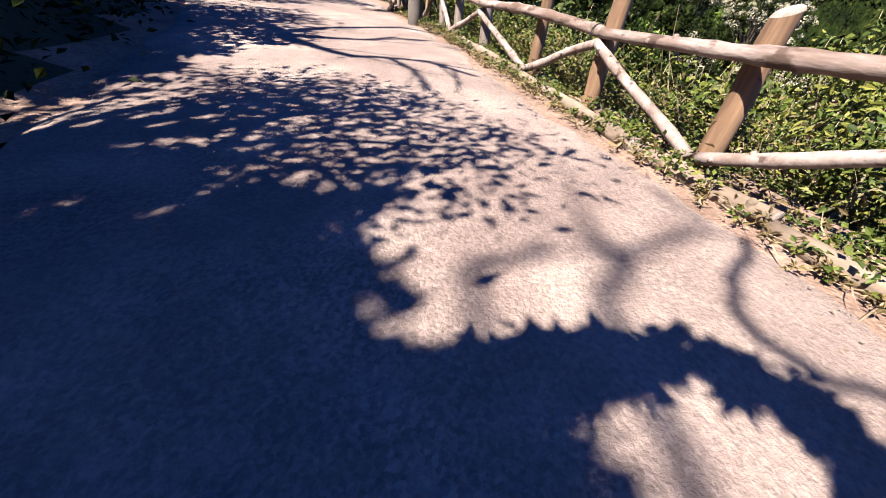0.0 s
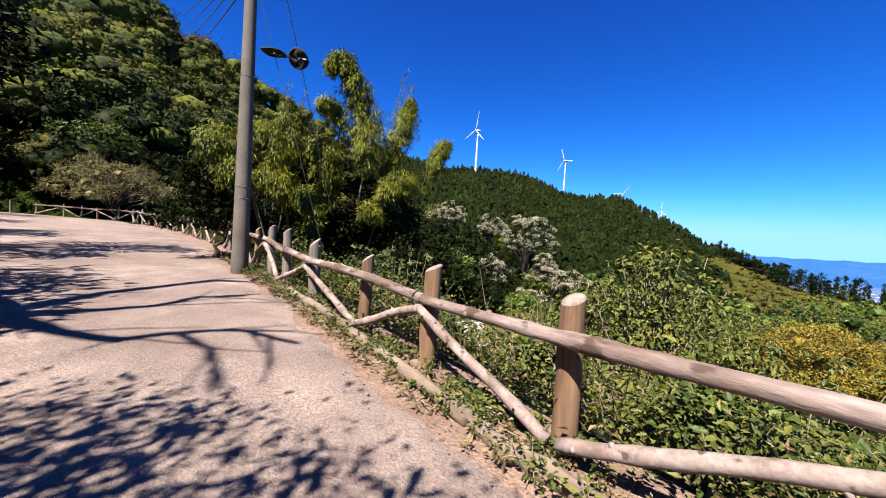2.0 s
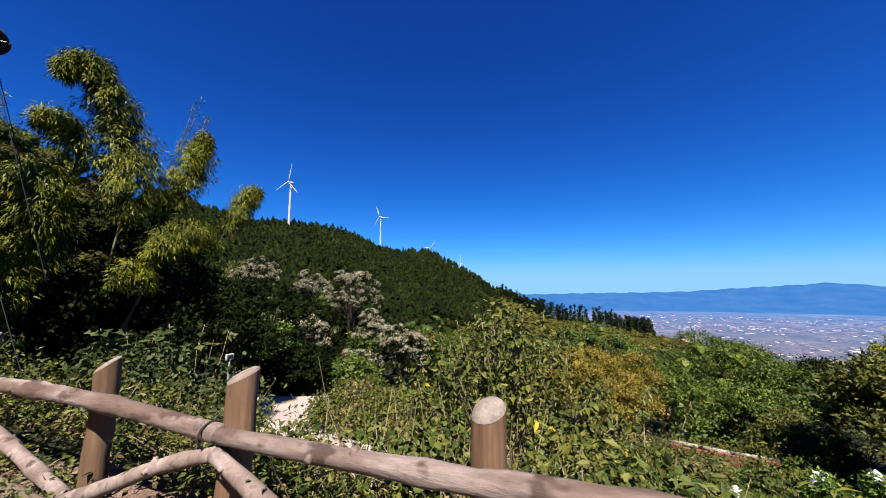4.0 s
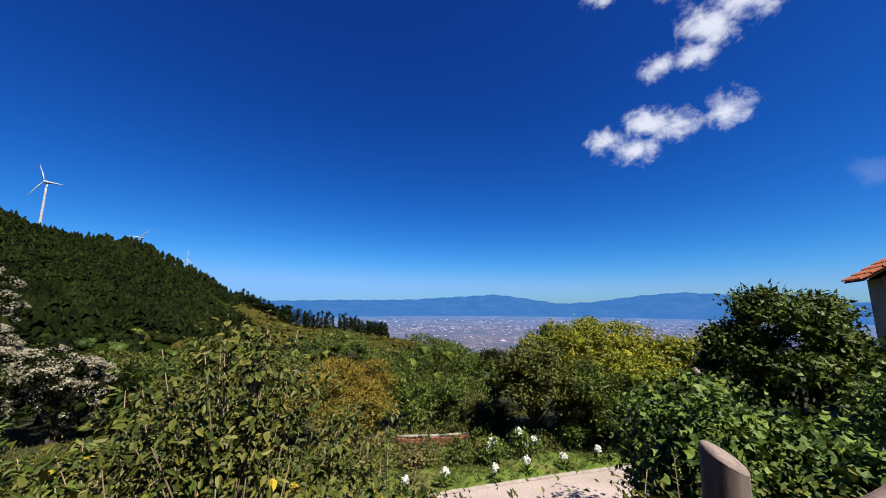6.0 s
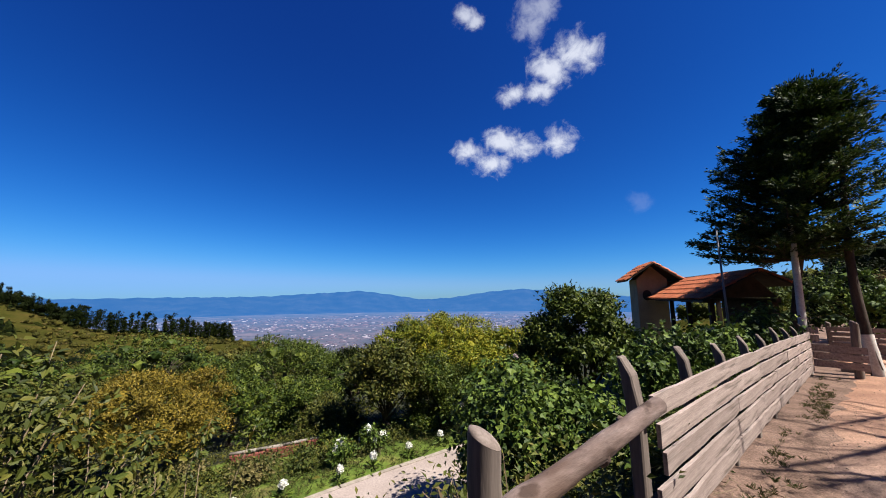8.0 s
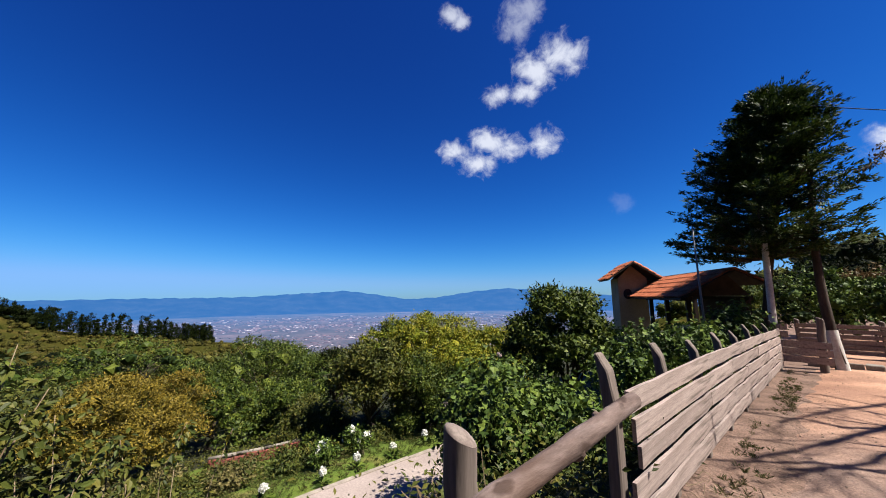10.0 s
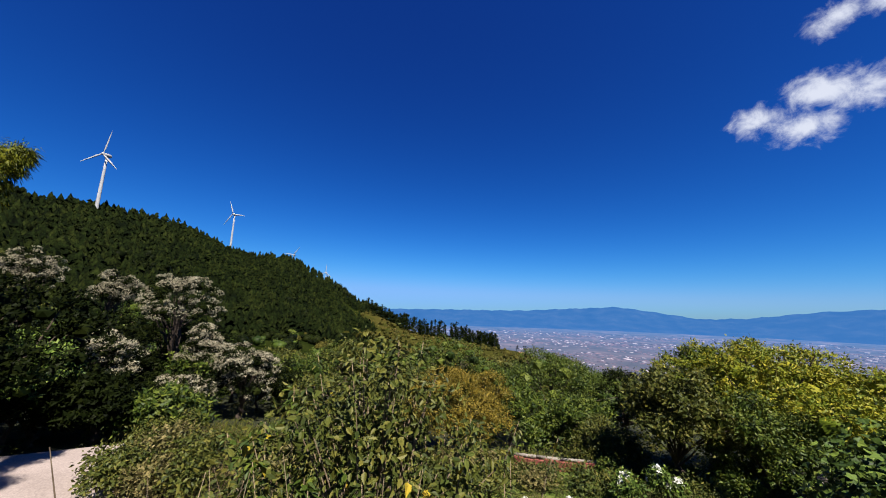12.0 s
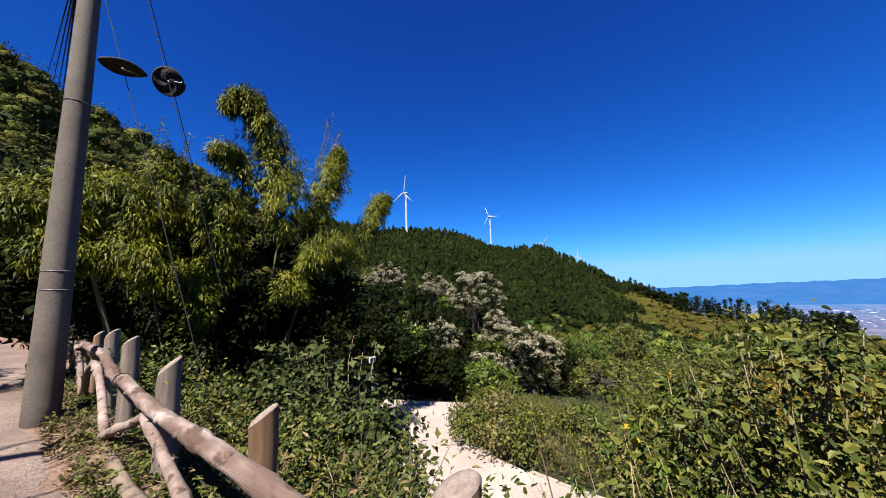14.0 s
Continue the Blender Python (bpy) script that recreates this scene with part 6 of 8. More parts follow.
# cypress by the corner of the fence
def cypress(base, top, label, seed):
    rng = np.random.default_rng(seed)
    base = np.array(base, float)
    e = thing("cypress_tree", base, label, "tree")
    H = top - base[2]
    z = np.linspace(-0.2, H * 0.93, 12)
    ax = np.stack([0.02 * z + 0.12 * np.sin(z * 0.7), 0.02 * z, z], 1)
    pieces = [tube(ax, np.interp(z, [-0.2, 0.4, H], [0.16, 0.125, 0.03]), 12, True, 0.06, rng)]
    q = np.linspace(0, 1, 8)[:, None]
    pieces.append(tube(np.array([1.55, -0.6, -0.3]) + q * np.array([-0.8, 0.5, 6.0]) + 0.08 * np.sin(q * 5), np.linspace(0.13, 0.05, 8), 10, True, 0.06, rng))
    P, D, N, dry = [], [], [], []
    for k in range(380):
        zz = rng.uniform(2.75, 7.95)
        a = rng.uniform(0, 6.283)
        # the crown: a broad skirt that reaches out to the house, drawn in to a blunt top
        half = np.interp(zz, [2.7, 3.3, 5.0, 6.0, 7.0, 7.7, 8.0], [1.3, 2.2, 1.8, 1.5, 1.15, 0.6, 0.2])
        mid = np.interp(zz, [2.7, 3.3, 5.0, 6.0, 7.0, 8.0], [0.5, 0.2, 0.05, -0.15, -0.5, -0.55]) - base[0]
        reach = half * rng.uniform(0.72, 1.1) * (1.0 if k % 4 else 0.6)
        way = np.array([math.cos(a), math.sin(a), 0])
        q = np.linspace(0, 1, 6)[:, None]
        tipz = zz - base[2]
        rise = np.interp(zz, [2.7, 4.0, 6.0], [0.05, 0.3, 0.6]) * reach
        br = np.array([mid, 0, tipz - rise]) + way * reach * q + np.array([0, 0, 1]) * (rise * q ** 1.5)
        pieces.append(tube(br, np.linspace(0.035, 0.006, 6), 5, False))
        m, n = 10, 30
        u = np.concatenate([rng.uniform(0.25, 0.95, m - 2), [0.97, 1.0]])
        foot = np.stack([np.interp(u, q[:, 0], br[:, j]) for j in range(3)], 1)
        out = way * 0.8 + rng.normal(size=(m, 3)) * np.array([0.55, 0.55, 0.22]) + np.array([0, 0, 0.30])
        out = unit(out)
        own = np.repeat(np.arange(m), n)
        t = rng.uniform(0, 1, len(own))
        L = rng.uniform(0.2, 0.45, m)
        wide = unit(np.cross(out, np.array([0, 0, 1.0])))
        off = wide[own] * (rng.normal(size=len(own)) * 0.13 * (1.05 - t))[:, None] + rng.normal(size=(len(own), 3)) * 0.025
        (dry if k in (40, 41) else P).append(foot[own] + out[own] * (L[own] * t)[:, None] + off)
        if k not in (40, 41):
            D.append(out[own] + unit(off) * 0.5)
            N.append(np.array([0, 0, 0.5]) + way * 0.7 + rng.normal(size=(len(own), 3)) * 0.6)
    v, f = merge(pieces)
    put("trunk", mesh_of("trunk", v, f, BARK, smooth=True), e)
    P, D = np.concatenate(P), np.concatenate(D)
    v, f = leaves(P, D, rng.uniform(0.06, 0.13, len(P)), 0.42, 0.06, rng, spin=np.concatenate(N), flake=True)
    put("crown", mesh_of("crown", v, f, L_CYPRESS), e)
    P = np.concatenate(dry)
    P = P - P.mean(0) + np.array([-0.95, 0.3, 4.1])
    v, f = leaves(P, rng.normal(size=P.shape) + np.array([0, 0, -0.6]), rng.uniform(0.06, 0.13, len(P)), 0.4, 0.06, rng, flake=True)
    put("dead_spray", mesh_of("dead_spray", v, f, L_DRY), e, "withered brown spray")["kind"] = "stuff"
    zc = np.linspace(-0.1, 1.05, 6)
    v, f = tube(np.stack([0.02 * zc + 0.12 * np.sin(zc * 0.7), 0.02 * zc, zc], 1), np.interp(zc, [-0.1, 0.4, 1.1], [0.150, 0.131, 0.128]), 14, False, 0.05, rng)
    put("limewash", mesh_of("limewash", v, f, LIME, smooth=True), e, "white lime-washed lower trunk")


cypress((-1.1, -13.8, gz(-1.1, -13.8)), 7.5, "tall dark cypress with a white-washed trunk foot", 900)

# hedge and trees behind the slatted fence and the house
for k, (x, y, top, w, h, mat) in enumerate([(-1.0, -22.2, 2.6, 4.5, 3.8, L_MAPLE), (-4.0, -22.0, 2.8, 4.5, 4.0, L_MAPLE), (-7.0, -22.5, 3.0, 5.0, 4.0, L_MAPLE), (-10.5, -20.0, 3.2, 5.0, 4.2, L_GREEN), (2.0, -22.5, 2.4, 4.0, 3.6, L_GREEN),
                                            (-9.0, -26.0, 5.0, 7.0, 5.5, L_DARK), (-14.0, -24.0, 6.0, 8.0, 7.0, L_DARK), (-3.5, -26.0, 4.0, 6.0, 5.0, L_DARK), (-6.0, -24.0, 4.2, 5.0, 5.0, L_GREEN), (-11.0, -25.0, 4.4, 6.0, 5.0, L_GREEN), (-1.0, -24.5, 3.4, 5.0, 4.4, L_DARK), (-2.6, -22.6, 2.8, 3.6, 3.6, L_MAPLE), (-8.4, -21.5, 1.9, 4.0, 3.2, L_OLIVE)]):
    tree_at("hedge_tree" if k < 5 else "broadleaf_tree", x, y, top, w, h, "sunlit green hedge tree behind the slatted fence" if k < 5 else "dark broadleaf tree behind the road", mat, 920 + k, clumps=170, per=21, leaf=0.14, width=0.6, spread=0.2, r0=0.12, limbs=14, group="trees behind the fence")

for k in range(10):
    a, r = math.radians(-27 + 4.6 * k), 40 + 9 * ((k * 0.618) % 1) + (9 if 1 < k < 7 else 0)
    x, y = EYE[0] + r * math.sin(a), EYE[1] + r * math.cos(a)
    if fence_x(y) - 14 < x < fence_x(y) + 3 and y < 46:
        continue
    tree_at("broadleaf_tree", x, y, gz(x, y) + 5.5 + (k % 3) * 0.8, 6.5, 6.0, "dark leafy tree at the foot of the hillside", (L_DARK, L_GREEN, L_DARK)[k % 3], 1150 + k, clumps=220, per=22, leaf=0.22, width=0.6, spread=0.28, r0=0.16, limbs=10, group="hillside trees")

# dusty bush by the bend, and roadside plants in the shade
tree_at("dusty_bush", -6.0, 41.0, 5.9, 7.2, 4.6, "big dusty brown-green bush behind the fence at the bend", L_DRYSHRUB, 940, clumps=620, per=34, leaf=0.13, spread=0.24, r0=0.15, limbs=30, category="bush", core=0.42)
for k, (x, y, w, h) in enumerate([(-9.6, 19.8, 1.3, 0.8), (-9.7, 18.2, 1.3, 0.9), (-9.9, 16.6, 1.5, 0.9), (-9.8, 15.0, 1.4, 1.0), (-9.9, 13.4, 1.5, 1.0), (-11.4, 24.5, 2.6, 1.8), (-9.6, 11.4, 1.5, 0.9), (-9.0, 6.0, 1.8, 1.1), (-9.0, 2.0, 1.6, 1.2), (-11.9, 28.5, 2.6, 1.8)]):
    bush(x, y, w, h, "pale leafy plant on the crest of the road bank", L_GREY, 950 + k, clumps=int(75 * w), per=20, leaf=0.13, spread=0.16, group="roadside plants")

# trees on the upper side of the road, whose boughs shade it
for k, (x, y, cx, cy, top, w, h, mat, cl, per, leaf) in enumerate([
        (-7.8, 0.2, -5.8, 0.72, 5.4, 3.6, 2.0, L_GREEN, 90, 50, 0.13), (-8.4, -8.4, -7.8, -8.0, 6.6, 3.8, 2.6, L_GREEN, 120, 40, 0.17), (-10.0, 6.8, -8.8, 6.6, 6.4, 6.4, 3.2, L_GREEN, 240, 50, 0.17),
        (-10.0, 13.4, -7.8, 13.2, 7.2, 6.4, 3.6, L_DARK, 190, 45, 0.18), (-13.0, 19.0, -12.0, 19.0, 8.0, 7.0, 5.0, L_DARK, 220, 45, 0.2), (-16.5, 27.0, -15.5, 27.0, 9.0, 8.0, 6.0, L_DARK, 240, 45, 0.22), (-18.5, 36.0, -17.5, 36.0, 10.0, 9.0, 7.0, L_DARK, 240, 45, 0.24),
        (-12.5, -13.5, -11.0, -13.0, 7.0, 6.0, 4.0, L_GREEN, 140, 40, 0.2), (-14, -20, -13, -19.5, 7.0, 6.0, 4.0, L_GREEN, 140, 40, 0.2)]):
    g = gz(x, y)
    tree("broadleaf_tree", (x, y, g), crown_blobs((cx, cy, top - h * 0.62), w, h, 7, 971 + k), "broad roadside tree that overhangs the gravel", mat, seed=971 + k, trunk_h=max(1.5, top - h - g), clumps=cl, per=per if k == 0 else per // 3, leaf=leaf if k == 0 else leaf * 1.7, spread=0.30, r0=0.2, limbs=26, group="roadside trees")


# the densest, out of view: each lobe set by its shadow on the near road
SHADE = [(-5.2, -0.9, 0.9), (-4.2, -0.5, 0.62), (-3.3, -0.78, 0.6), (-2.6, -0.8, 0.48), (-4.4, -2.0, 0.9), (-3.0, -1.7, 0.6)]
SHADE += [(-3.2, 0.02, 0.25), (-2.85, -0.15, 0.22), (-3.55, 0.12, 0.28), (-2.5, -0.2, 0.12), (-2.95, -0.5, 0.4), (-2.5, -0.42, 0.26), (-3.4, -0.4, 0.35), (-3.9, 0.6, 0.4), (-3.4, 0.35, 0.28), (-3.2, 0.8, 0.22), (-4.4, 1.4, 0.5), (-3.7, 1.2, 0.3), (-5.0, 0.2, 0.6), (-4.1, 0.25, 0.45), (-3.5, -0.25, 0.3), (-5.3, 1.0, 0.6), (-4.5, 0.9, 0.4), (-2.86, 0.3, 0.13), (-2.9, 0.64, 0.14), (-3.12, 0.46, 0.16), (-2.7, 0.06, 0.09), (-2.62, 0.82, 0.10)]
tree("broadleaf_tree", (-8.6, -3.4, gz(-8.6, -3.4)), [(x - 4.8, y - 2.13, 7.5, r, r, min(0.35, r * 0.5)) for x, y, r in SHADE], "dense tree out of view whose leafy boughs shade the road", L_GREEN, seed=970, trunk_h=5.0, clumps=880, per=30, leaf=0.15, width=0.75,
     spread=0.06, r0=0.2, limbs=24, group="roadside trees", shell=(0.1, 0.92), low=-1)

# unseen leafy bough, added for the crisp-edged shadow across the near road
EDGE_SHADE = [(-3.2, -0.32, 0.28), (-2.9, -0.34, 0.28), (-2.5, -0.34, 0.24), (-2.15, -0.30, 0.17), (-1.9, -0.32, 0.13), (-1.68, -0.36, 0.10), (-1.46, -0.43, 0.11), (-1.34, -0.6, 0.11), (-1.36, -0.8, 0.11), (-1.3, -1.0, 0.16), (-1.15, -1.25, 0.22), (-2.5, -0.75, 0.3), (-2.9, -0.8, 0.35)]
tree("broadleaf_tree", (-8.4, -5.0, gz(-8.4, -5.0)), [(x - 2.18, y - 0.97, 3.4, r, r, 0.12) for x, y, r in EDGE_SHADE], "tree out of view with a low bough added for a hard-edged shadow", L_GREEN, seed=976, trunk_h=2.2, clumps=620, per=26, leaf=0.085, width=0.75,
     spread=0.03, r0=0.14, limbs=16, group="roadside trees", shell=(0.1, 0.95), low=-1)

# another unseen crown, its lobes placed to darken the left of the road
NEARSIDE_SHADE = [(-5.1, 5.2, 0.75), (-5.6, 6.4, 0.7), (-4.75, 4.0, 0.55), (-5.7, 4.4, 0.9), (-6.2, 7.2, 0.9), (-5.0, 6.3, 0.3), (-4.35, 4.6, 0.25), (-6.4, 5.6, 0.9)]
tree("broadleaf_tree", (-10.6, 2.2, gz(-10.6, 2.2)), [(x - 3.2, y - 1.42, 5.1, r, r, 0.3) for x, y, r in NEARSIDE_SHADE], "dense tree out of view whose leafy boughs shade the road", L_GREEN, seed=977, trunk_h=2.6, clumps=520, per=24, leaf=0.17, width=0.75,
     spread=0.1, r0=0.2, limbs=18, group="roadside trees", shell=(0.1, 0.94), low=-1)


# unseen canopy, added to keep the sun off the upper bank
BANK_SHADE = [(-6.3, 3.0, 1.0), (-6.5, 4.8, 1.1), (-6.9, 6.8, 1.2), (-7.4, 9.0, 1.2), (-8.0, 11.5, 1.3), (-7.8, 4.0, 1.3), (-8.3, 7.0, 1.4), (-9.0, 10.0, 1.4), (-6.2, 1.2, 0.8), (-7.4, 1.6, 1.2)]
tree("broadleaf_tree", (-12.5, 4.0, gz(-12.5, 4.0)), [(x - 3.84, y - 1.71, 7.6, r, r, 0.5) for x, y, r in BANK_SHADE], "wide tree out of view, added to shade the upper bank", L_DARK, seed=990, trunk_h=3.5, clumps=420, per=20, leaf=0.3, width=0.65,
     spread=0.22, r0=0.25, limbs=24, group="roadside trees", shell=(0.1, 0.95), low=-1)


# nearly bare trees out of view, their long boughs placed to shadow road and fence
def bare_tree(x, y, tips, seed):
    b = np.array([x, y, gz(x, y)])
    e = thing("bare_tree", b, "nearly leafless tree out of view whose long boughs shadow the road", "tree", "bare trees")
    rng = np.random.default_rng(seed)
    tg = [np.array(t) - b for t in tips]
    tw = [t * rng.uniform(0.8, 1.0) + rng.normal(size=3) * np.array([0.5, 0.7, 0.3]) for t in tg for _ in range(3)]
    up = tips[0][2] - b[2] - 0.6
    v, f = merge([limb_set(b, up, tg, 0.17, rng, fork=0.6, tip=0.12, wig=0.10, steps=12), limb_set(b, up, tw, 0.055, rng, fork=0.65, tip=0.16, wig=0.14, steps=12)])
    put("trunk", mesh_of("trunk", v, f, BARK, smooth=True), e)


def bough_tree(x, y, boughs, seed):
    """A tree with a few long crooked boughs; each bough: its line over the ground by the shadow it throws, its height, its thickness, side twigs."""
    rng = np.random.default_rng(seed)
    b = np.array([x, y, gz(x, y)])
    e = thing("bare_tree", b, "nearly leafless tree out of view whose long boughs shadow the road", "tree", "bare trees")
    reach = np.array([S.x, S.y]) / S.z
    start, pieces = None, []
    for line, h, r0, r1, side in boughs:
        L = np.array(line, float)
        way = np.concatenate([L + reach * h, np.full((len(L), 1), h)], 1)
        q = np.linspace(0, len(L) - 1, 5 * len(L))
        way = np.stack([np.interp(q, np.arange(len(L)), way[:, k]) for k in range(3)], 1)
        way = way + np.cumsum(rng.normal(size=way.shape), 0) * 0.012
        if start is None:
            start = way[0]
        pieces.append(tube(way, np.linspace(r0, r1, len(way)), 8, True, 0.06, rng))
        for k in range(side):
            i = rng.integers(len(way) // 3, len(way) - 2)
            d = unit(way[i + 1] - way[i]) + rng.normal(size=3) * np.array([0.5, 0.5, 0.3])
            t = np.linspace(0, 1, 7)[:, None]
            pieces.append(tube(way[i] + d * t * rng.uniform(0.5, 1.6) + rng.normal(size=(7, 3)) * 0.03 * t, np.linspace(min(0.05, r1 * 0.6), 0.012, 7), 5, False))
    t = np.linspace(0, 1, 9)[:, None]
    lift = (start - b) * np.concatenate([t ** 1.7, t ** 1.7, t ** 0.7], 1) + b + np.sin(t * 7) * np.array([0.12, 0.08, 0])
    lift[-1] = start
    pieces.append(tube(lift, np.linspace(0.2, boughs[0][2], 9), 10, True, 0.06, rng))
    v, f = merge(pieces)
    put("trunk", mesh_of("trunk", v - b, f, BARK, smooth=True), e)


bough_tree(-9.4, 4.2, [([(-5.6, 6.3), (-4.98, 6.65), (-4.47, 7.18), (-3.81, 7.03), (-3.45, 6.12), (-2.78, 7.0), (-1.32, 7.89), (-0.41, 7.74)], 7.0, 0.22, 0.08, 9),
                       ([(-3.45, 6.12), (-2.6, 6.05), (-1.98, 6.15), (-1.5, 6.6), (-0.9, 6.6)], 7.0, 0.10, 0.05, 6), ([(-3.45, 6.12), (-2.9, 5.2), (-2.44, 4.66), (-2.1, 4.72), (-1.76, 4.66), (-1.36, 4.6), (-0.88, 3.85)], 7.5, 0.09, 0.04, 6), ([(-1.9, 4.7), (-1.72, 4.1), (-1.66, 3.65), (-1.74, 3.0)], 9.0, 0.05, 0.03, 3), ([(-3.45, 6.12), (-3.17, 5.51), (-2.89, 5.07)], 7.0, 0.08, 0.04, 3)], 995)
# unseen boughs; the third, looped line stands in for a cable's shadow
bough_tree(-9.6, -4.6, [([(-2.0, -0.9), (-1.71, -0.03), (-1.57, 0.05), (-1.44, 0.17), (-1.47, 0.28), (-1.45, 0.4), (-1.36, 0.62)], 15.0, 0.06, 0.03, 3),
                        ([(-1.44, 0.17), (-1.11, 0.28), (-0.81, 0.28), (-0.5, 0.5)], 15.0, 0.04, 0.025, 3), ([(-0.5, 0.3), (-0.72, 0.12), (-0.97, -0.06), (-1.12, -0.22), (-1.17, -0.4), (-1.1, -0.54), (-0.95, -0.66), (-0.6, -0.8)], 8.0, 0.035, 0.03, 0), ([(-2.4, -0.6), (-2.22, 0.22), (-1.99, 0.24), (-1.84, 0.28), (-1.72, 0.34)], 15.0, 0.05, 0.03, 2)], 996)
bare_tree(-7.6, -8.6, [(-4.0, -7.6, 4.6), (-3.8, -6.2, 4.9), (-4.2, -9.0, 5.0), (-3.6, -10.6, 5.2), (-4.8, -5.2, 5.2), (-5.0, -11.8, 5.4), (-4.0, -6.2, 6.6), (-4.2, -9.2, 7.0), (-4.2, -12.0, 7.2)], 991)
bough_tree(-9.0, -9.6, [([(-2.24, -9.08), (-1.38, -7.27), (-0.88, -6.16), (-0.47, -5.35), (-0.26, -4.9)], 8.0, 0.07, 0.035, 9), ([(-2.17, -7.82), (-1.3, -6.02), (-1.09, -5.5), (-0.8, -4.99), (-0.58, -4.54)], 8.3, 0.06, 0.03, 9), ([(-2.37, -10.92), (-1.5, -9.12), (-1.07, -8.35), (-0.65, -7.35), (-0.43, -6.9)], 8.8, 0.06, 0.03, 9)], 997)

# ---- flowers on the lawn ----
LAWN_FLOWERS = [(7.75, -0.9), (7.75, -1.9), (7.65, -3.2), (7.8, -4.2), (7.8, -5.35), (7.9, -6.6)]
for k, (x, y) in enumerate(LAWN_FLOWERS):
    e = thing("white_flower", (x, y, gz(x, y)), "single white flower ball low on the lawn", "flower", "lawn flowers")
    rng = np.random.default_rng(1000 + k)
    put("flower_head", bloom_mesh("flower_head", P_WHITE, 0.12, rng, 170), e, at=(0, 0, 0.27))
    d = unit(rng.normal(size=(26, 3)) * np.array([1, 1, 0.3]) + np.array([0, 0, 0.3]))
    v, f = leaves(d * 0.03, d, 0.24 * rng.uniform(0.6, 1.2, 26), 0.35, 0.1, rng)
    put("foliage", mesh_of("foliage", v, f, L_MAPLE), e)
for k, (x, y, n) in enumerate([(8.8, -4.85, 7), (8.7, -3.75, 4)]):
    bush(x, y, 0.9, 0.75, "flower bush with a cluster of white heads", L_MAPLE, 1010 + k, clumps=60, per=16, leaf=0.09, spread=0.07, flowers=(P_WHITE, n, 0.13, "flower_head"), name="flower_bush", group="flower bushes")
for k, (x, y, mat) in enumerate([(9.8, -0.6, L_OLIVE), (10.6, -1.8, L_GRASS), (11.5, -0.4, L_DRYSHRUB), (12.2, 0.9, L_DRYSHRUB), (11.2, 1.6, L_OLIVE), (9.4, 1.3, L_GREY), (10.2, -7.6, L_OLIVE), (11.6, -5.4, L_OLIVE), (8.9, 2.6, L_OLIVE), (8.6, 5.0, L_DRYSHRUB), (8.4, 7.0, L_OLIVE), (8.9, 8.4, L_DRYSHRUB), (9.9, 9.4, L_OLIVE), (8.0, 3.6, L_OLIVE), (10.0, 6.6, L_OLIVE), (11.5, 4.0, L_OLIVE), (13.5, 7.0, L_GREEN), (12.5, 10.5, L_OLIVE), (9.6, -2.9, L_SHRUB), (9.9, -3.9, L_OLIVE), (10.1, -6.4, L_SHRUB), (9.2, 0.2, L_OLIVE), (9.5, -1.7, L_DRYSHRUB), (11.0, -4.2, L_GREEN), (10.9, -6.6, L_GREEN), (7.45, 6.9, L_OLIVE), (7.5, 7.6, L_DRYSHRUB), (7.7, 8.2, L_OLIVE), (8.1, 8.8, L_SHRUB), (8.7, 9.4, L_OLIVE)]):
    if off_drive(x, y) < 1.6:
        continue
    low = x > 8.7 and -7 < y < 2.4
    bush(x, y, 1.1 if low else 1.4, 0.5 if low else 1.1, "low garden shrub beyond the driveway", mat, 1030 + k, clumps=54, per=20, leaf=0.1, spread=0.12, group="garden shrubs")
g0, g1 = np.array([12.7, -1.6]), np.array([11.5, -4.6])
wl = thing("garden_wall", (*g0, gz(*g0)), "low wall of reddish blocks with a pale coping under the trees", "wall", kind="structure")
turn = math.atan2(g1[1] - g0[1], g1[0] - g0[0])
for k in range(9):
    rng = np.random.default_rng(1090 + k)
    v, f = box(-0.17, 0.17, -0.11, 0.11, -0.3, 0.30 + rng.uniform(-0.03, 0.03))
    ob = bevelled(v, f, REDWALL, "block", wl, 0.015)
    c = g0 + (g1 - g0) * (k + 0.5) / 9
    ob.location = (c[0] - g0[0], c[1] - g0[1], gz(*c) - gz(*g0))
    ob.rotation_euler = (0, 0, turn)
for k in range(4):
    a, b = g0 + (g1 - g0) * k / 4, g0 + (g1 - g0) * (k + 0.97) / 4
    q = np.array([(a[0], a[1], gz(*a) + 0.34), (b[0], b[1], gz(*b) + 0.34)]) - np.array([*g0, gz(*g0)])
    v, f = tube(q, 0.055, 7)
    put("coping", mesh_of("coping", v, f, STONE, smooth=True), wl, "pale round coping")
tree_at("broadleaf_tree", 11.2, 15.6, 0.5, 2.8, 2.8, "sunlit green tree before the dark wood", L_MAPLE, 1097, clumps=170, per=24, leaf=0.11, width=0.6, spread=0.2, r0=0.08, limbs=10)

